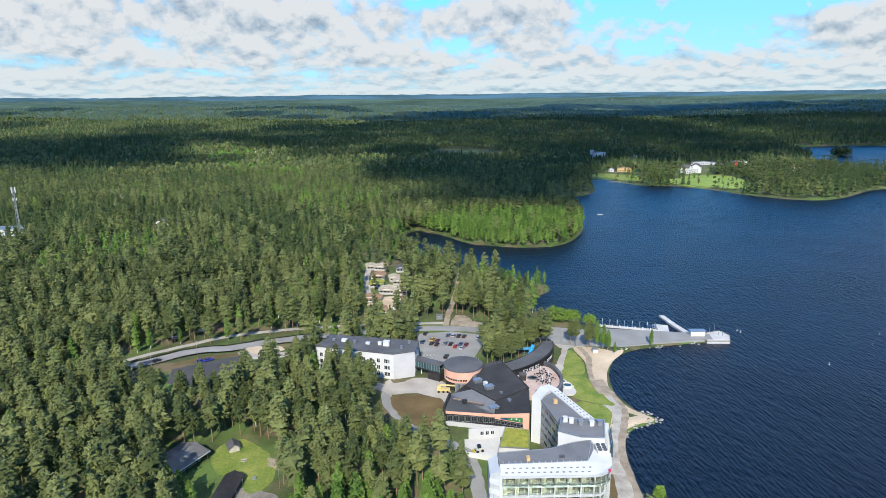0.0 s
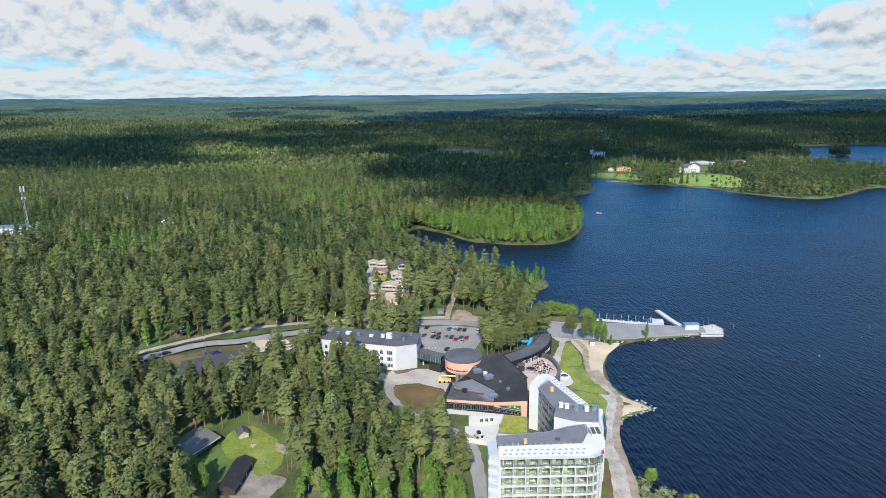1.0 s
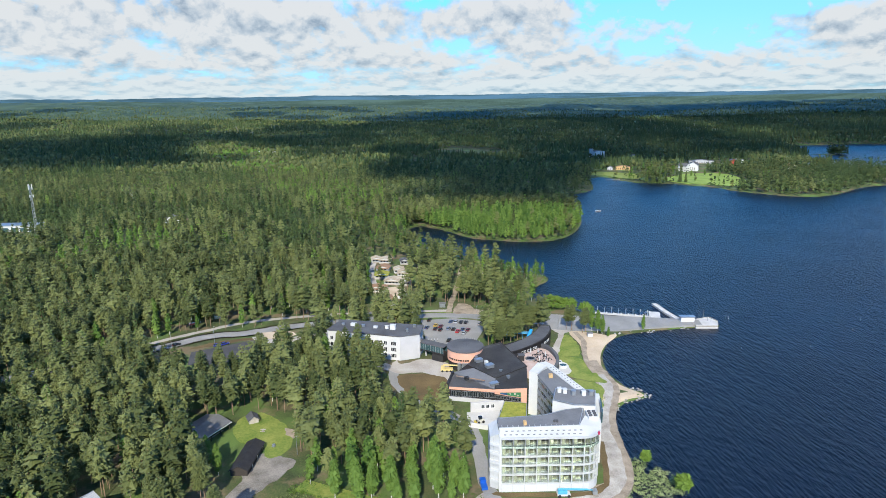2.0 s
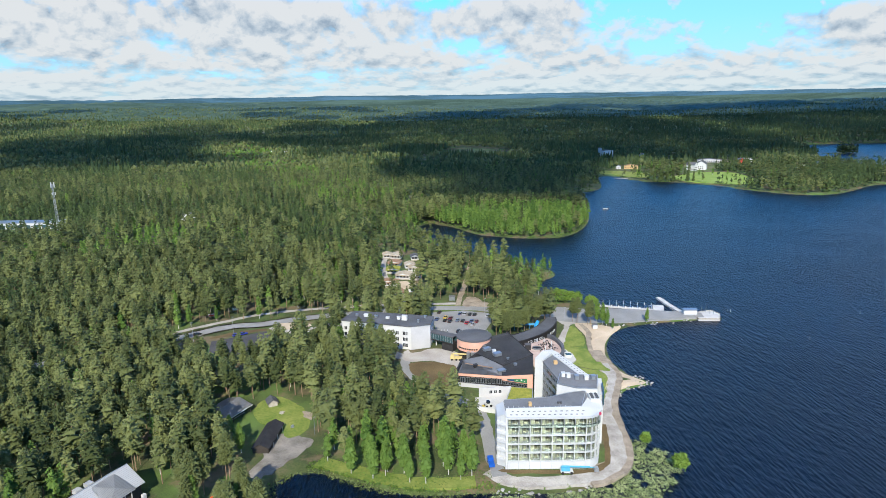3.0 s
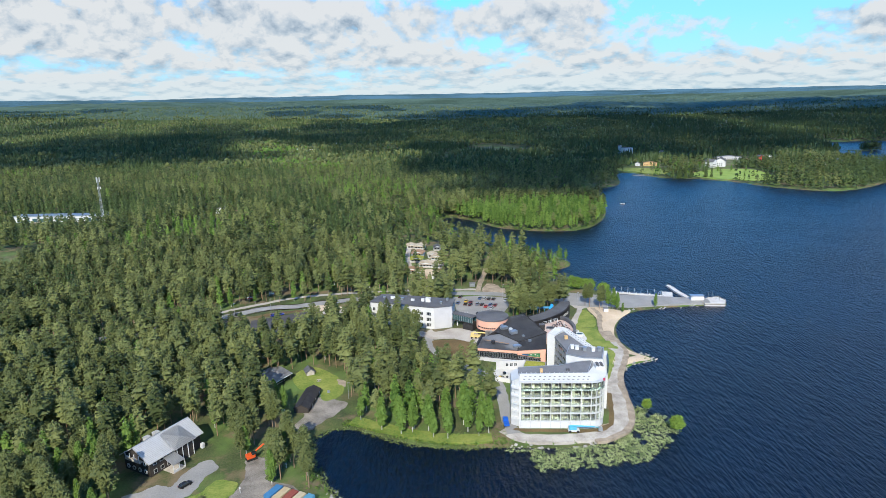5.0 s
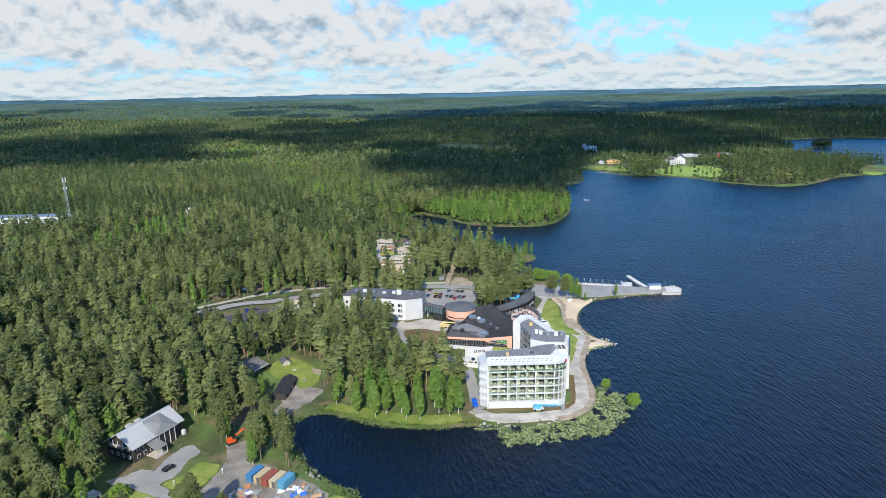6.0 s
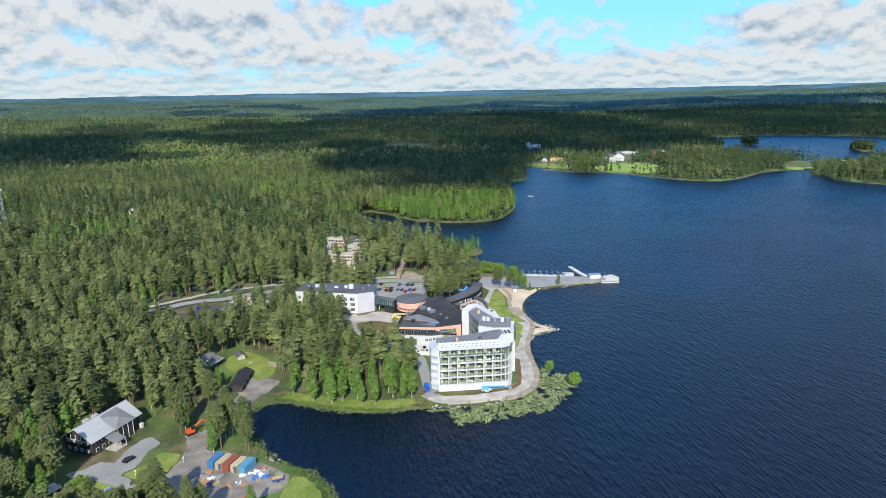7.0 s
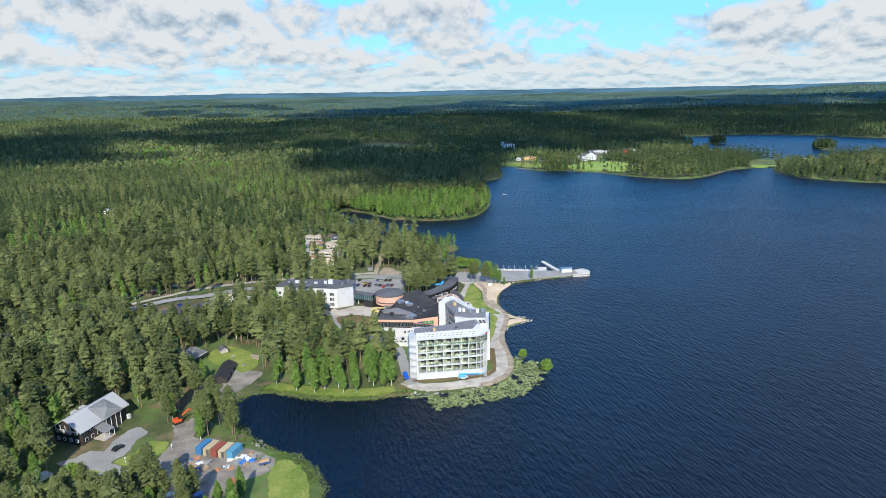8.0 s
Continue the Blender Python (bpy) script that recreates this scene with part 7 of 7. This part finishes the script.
for kind, x, y, h in (("pine", 64.7, 285.4, 15), ("pine", 62.5, 287, 14), ("pine", 69.6, 281.6, 14), ("pine", 71.4, 283, 14), ("birch", 75, 285, 14), ("birch", 77.2, 281.6, 13), ("birch", 79, 279.4, 11), ("birch", 81.5, 276.6, 6.5), ("birch", 102.2, 286.4, 9), ("birch", 20.5, 271, 7), ("birch", 22.5, 268, 6), ("pine", 25, 262, 15), ("pine", 27.2, 264.5, 16), ("pine", 31, 266, 15), ("pine", 34.6, 268.4, 16), ("pine", 23.4, 266, 14), ("birch", 30.4, 259.8, 5), ("pine", 44, 283, 15), ("pine", 47.4, 285.6, 15), ("pine", 40.5, 281, 16), ("pine", 37, 284, 15), ("pine", 33, 281, 16), ("pine", 28, 278, 15), ("pine", 50.6, 287, 13), ("spruce", 292, 852, 19), ("spruce", 297, 858, 21), ("spruce", 302, 850, 20), ("spruce", 306, 861, 22), ("spruce", 311, 853, 21), ("spruce", 299, 868, 21), ("spruce", 315, 862, 20), ("spruce", 286, 858, 18), ("spruce", 330, 850, 19), ("spruce", 334, 857, 20), ("spruce", 338, 848, 18), ("birch", -65.1, 114.2, 13), ("birch", -63.2, 123.4, 14), ("birch", -55.2, 119.1, 12), ("birch", -84, 167, 13), ("birch", -79.5, 164, 13), ("birch", -75, 160.5, 12), ("pine", -89, 170, 17), ("pine", -91.5, 176, 18), ("birch", 352, 850, 8), ("birch", 372, 842, 8), ("birch", 360, 868, 8), ("birch", 385, 850, 7), ("birch", 368, 905, 12), ("birch", 392, 915, 12), ("spruce", 350, 915, 14), ("birch", 410, 905, 11)):
    lone(kind, x, y, h)


def willow(x, y, r, h, label):
    """A round broad crown of small leaves on a forked trunk."""
    ob = thing("willow_tree", label, "tree", "", (x, y, LAND))
    tv, tf = stem(h * 0.6, 0.35, 0.12, 6)
    limbs = [(tv, tf)]
    for q in (0.4, 2.5, 4.4):
        v, f = stem(h * 0.5, 0.18, 0.05, 5)
        v = v @ np.array(Euler((0.7 * math.cos(q), 0.7 * math.sin(q), 0)).to_matrix()).T + [0, 0, h * 0.3]
        limbs.append((v, f))
    a = mesh_object("trunk", *together(limbs), [BARK])
    c = rng.normal(size=(460, 3))
    c /= np.linalg.norm(c, axis=1)[:, None]
    c *= np.array([r, r, h * 0.42]) * (0.62 + 0.38 * rng.random((460, 1))) * (1 + 0.13 * np.sin(4 * np.arctan2(c[:, 1], c[:, 0]))[:, None])
    c[:, 2] = np.abs(c[:, 2] + 0.15 * h) + h * 0.26
    v, f = tufts(c, np.full(460, 0.95), 4, 0.8)
    b = mesh_object("crown", v, f, [WILLOW], tone=np.full(len(v), 0.6))
    a.parent = b.parent = ob


willow(61.5, 321, 6.4, 9, "broad bright green willow by the harbour")
willow(69.5, 319.5, 5.0, 7.5, "broad bright green willow by the harbour")
willow(78.4, 316, 3.2, 5.5, "small round willow on the quay")
willow(-101.6, 98.4, 2.8, 4.2, "dense round green shrub by the drive")

# ---------------------------------------------------------------- shrubs in the shallows, reeds and boulders
SHALLOWS = smooth([(8, 137), (14, 134), (18, 127), (22, 124), (33, 125), (40, 127), (49, 129), (57, 131), (65, 139), (71, 147), (74, 156), (70, 163), (64, 169), (59, 168), (57, 161), (51, 150), (43, 142), (29, 138.6)], True, 4)
cand = spots(5, 80, 112, 172, 0.85, 0.85)
edge = signed(cand[:, 0], cand[:, 1], SHALLOWS)
patch = field(cand, 0.22, 2.0)
cand = cand[(edge < -0.4) & (patch > -0.11 - 0.05 * np.minimum(-edge, 3))]
bushy = 0.55 + 0.45 * np.clip(field(cand, 0.12, 7.0) + 0.5, 0, 1)


def clumps(name, label, p, size, mat, each, leaf, category, tall=1.1):
    q = np.repeat(np.arange(len(p)), each)
    c = rng.normal(size=(len(q), 3))
    c /= np.linalg.norm(c, axis=1)[:, None]
    c *= rng.random((len(q), 1)) ** 0.4
    s = np.broadcast_to(size, (len(p),))[q][:, None]
    c = np.column_stack([p[q, 0], p[q, 1], np.zeros(len(q))]) + np.abs(c * [1, 1, 0]) * np.sign(c) * s * 0.8 + np.column_stack([np.zeros((len(q), 2)), np.abs(c[:, 2]) * s[:, 0] * tall])
    v, f = tufts(c, leaf * rng.uniform(0.7, 1.3, len(q)), 1, 0.8)
    tone = np.repeat(np.clip(0.45 + 0.6 * field(p, 0.3, 6.0) + rng.normal(size=len(p)) * 0.3, 0, 1)[q], 3)
    return tagged(mesh_object(name, v, f, [mat], tone=tone), label, category, kind="stuff")


clumps("shallow_water_shrubs", "grey-green shrubs growing in the shallow water", cand, bushy * 1.1, LILY, 24, 0.34, "shrubs", 0.6)
margin = spots(-66, 12, 76, 156, 0.8, 0.9)
dm = inland(margin[:, 0], margin[:, 1])
margin = margin[(dm > -1.8 - field(margin, 0.15, 4.0) * 2.0) & (dm < 0.9)]
clumps("shore_reeds", "thin green reeds and grass along the shore", margin, 0.5, REED, 7, 0.5, "reeds")
low = np.concatenate([spots(-60, 66, 76, 172, 1.5, 0.9), spots(-45, 150, 340, 650, 2.0, 0.9)])
dl = inland(low[:, 0], low[:, 1])
low = low[(dl > 0.6) & (dl < 6.0)]
okl = np.ones(len(low), bool)
for outline, margin_ in CLEAR[:60]:
    okl &= signed(low[:, 0], low[:, 1], outline) > 0.2
clumps("shore_undergrowth", "bright green undergrowth at the forest edge", np.column_stack([low[okl]]) + [0, 0], 0.7, BIRCH, 10, 0.55, "undergrowth").location.z = 0.9
tuftsy = np.concatenate([spots(-50, 10, 136, 160, 0.95, 0.9), spots(-44, -18, 62, 104, 1.0, 0.9)])
dt = inland(tuftsy[:, 0], tuftsy[:, 1])
tuftsy = tuftsy[(dt > 0.4) & (dt < 9 + 4 * field(tuftsy, 0.1, 8.0)) & (field(tuftsy, 0.2, 12.0) > -0.25)]
clumps("bay_grass", "tall uneven bright green grass along the bay", tuftsy, 0.55, BIRCH, 9, 0.42, "grass", 0.9).location.z = 1.0
willow(71.8, 150.5, 2.3, 5.5, "upright green willow bush in the water")
willow(65.2, 166.2, 1.2, 3.4, "small green bush on a rock")
rock_models = []
for k in range(5):
    bm = bmesh.new()
    bmesh.ops.create_icosphere(bm, subdivisions=2, radius=0.5)
    for v in bm.verts:
        v.co *= 1 + 0.45 * noise.noise(v.co * 1.7 + Vector((k * 5.1, 0, 0)))
        v.co.z *= 0.62
    me = bpy.data.meshes.new("boulder")
    bm.to_mesh(me)
    bm.free()
    me.materials.append(STONE)
    rock_models.append(me)
shore = np.concatenate([smooth([(13, 139), (29, 139), (42, 142), (52, 150), (58, 165), (59, 181)], False, 12), smooth([(76, 221), (82, 214), (71, 209), (64, 200)], False, 6), smooth([(-38, 105), (-45, 110), (-51, 120)], False, 5), smooth([(84, 281), (101, 285), (126, 290)], False, 8)])
for k in range(150):
    x, y = shore[random.randrange(len(shore))] + np.random.normal(0, 0.9, 2)
    if k > 132:
        x, y = random.choice(((85.5, 143.5), (77, 163), (61, 168), (66, 158), (25, 113), (-6, 132), (92, 124), (-12, 101), (45, 117), (58, 128)))
        x, y = x + random.gauss(0, 0.6), y + random.gauss(0, 0.6)
    ob = tagged(new("boulder", rock_models[k % 5]), "pale grey granite boulder at the waterline", "rock", "shore boulders")
    s = random.uniform(0.5, 1.5)
    ob.matrix_basis = pose(x, y, float(height(np.array([x]), np.array([y]))[0]) * 0.6 + (0.12 if k <= 132 else 0.55), 0, 0, random.uniform(0, 360)) @ Matrix.Scale(s, 4)


# ---------------------------------------------------------------- unseen clouds, added above the view to shade the far woods
SHADE_CLOUD = bpy.data.materials.new("cloud")
SHADE_CLOUD.use_nodes = True
n = Nodes(SHADE_CLOUD.node_tree)
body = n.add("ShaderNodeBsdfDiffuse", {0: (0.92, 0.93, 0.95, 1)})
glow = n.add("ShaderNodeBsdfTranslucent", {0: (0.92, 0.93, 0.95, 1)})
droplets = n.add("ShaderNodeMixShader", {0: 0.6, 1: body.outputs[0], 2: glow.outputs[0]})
# share of sun let straight through, to soften the cast shade
see_through = n.add("ShaderNodeBsdfTransparent")
n.add("ShaderNodeOutputMaterial", {0: n.add("ShaderNodeMixShader", {0: 0.57, 1: droplets.outputs[0], 2: see_through.outputs[0]}).outputs[0]})


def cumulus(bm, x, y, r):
    """An unseen heaped cloud, set so its shadow falls round the plan place (x, y)."""
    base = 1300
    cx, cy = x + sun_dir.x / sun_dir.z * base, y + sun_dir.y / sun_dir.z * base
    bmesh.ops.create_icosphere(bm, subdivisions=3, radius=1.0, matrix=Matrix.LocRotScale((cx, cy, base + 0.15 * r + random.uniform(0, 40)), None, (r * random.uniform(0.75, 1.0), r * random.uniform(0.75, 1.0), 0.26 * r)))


# plan area that the added clouds are placed to darken
SHADED_PLAN = smooth([(-120, 930), (-60, 780), (-20, 650), (60, 630), (180, 650), (225, 800), (240, 985), (330, 1080), (560, 1110), (760, 1140), (1000, 1190), (1500, 1290), (2300, 1450), (3000, 2700), (1500, 3900), (200, 3700), (-250, 2700), (-560, 1950), (-1000, 1800), (-1700, 1750), (-1700, 960), (-640, 980), (-420, 1080), (-300, 1180), (-180, 1130)], True, 3)
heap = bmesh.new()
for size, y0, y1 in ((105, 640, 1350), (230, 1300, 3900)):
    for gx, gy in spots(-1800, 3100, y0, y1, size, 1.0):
        e = float(signed(np.array([gx]), np.array([gy]), SHADED_PLAN)[0])
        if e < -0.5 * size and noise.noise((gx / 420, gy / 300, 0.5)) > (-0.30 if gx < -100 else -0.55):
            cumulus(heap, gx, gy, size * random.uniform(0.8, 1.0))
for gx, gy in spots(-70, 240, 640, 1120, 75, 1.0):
    if float(signed(np.array([gx]), np.array([gy]), SHADED_PLAN)[0]) < -42:
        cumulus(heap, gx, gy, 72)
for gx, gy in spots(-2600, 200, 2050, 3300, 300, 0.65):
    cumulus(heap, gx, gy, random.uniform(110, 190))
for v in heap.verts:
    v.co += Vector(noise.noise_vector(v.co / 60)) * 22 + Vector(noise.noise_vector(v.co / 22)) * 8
tagged(part("clouds", heap, SHADE_CLOUD), "unseen heaped clouds added to shade the far woods", "clouds", kind="structure")
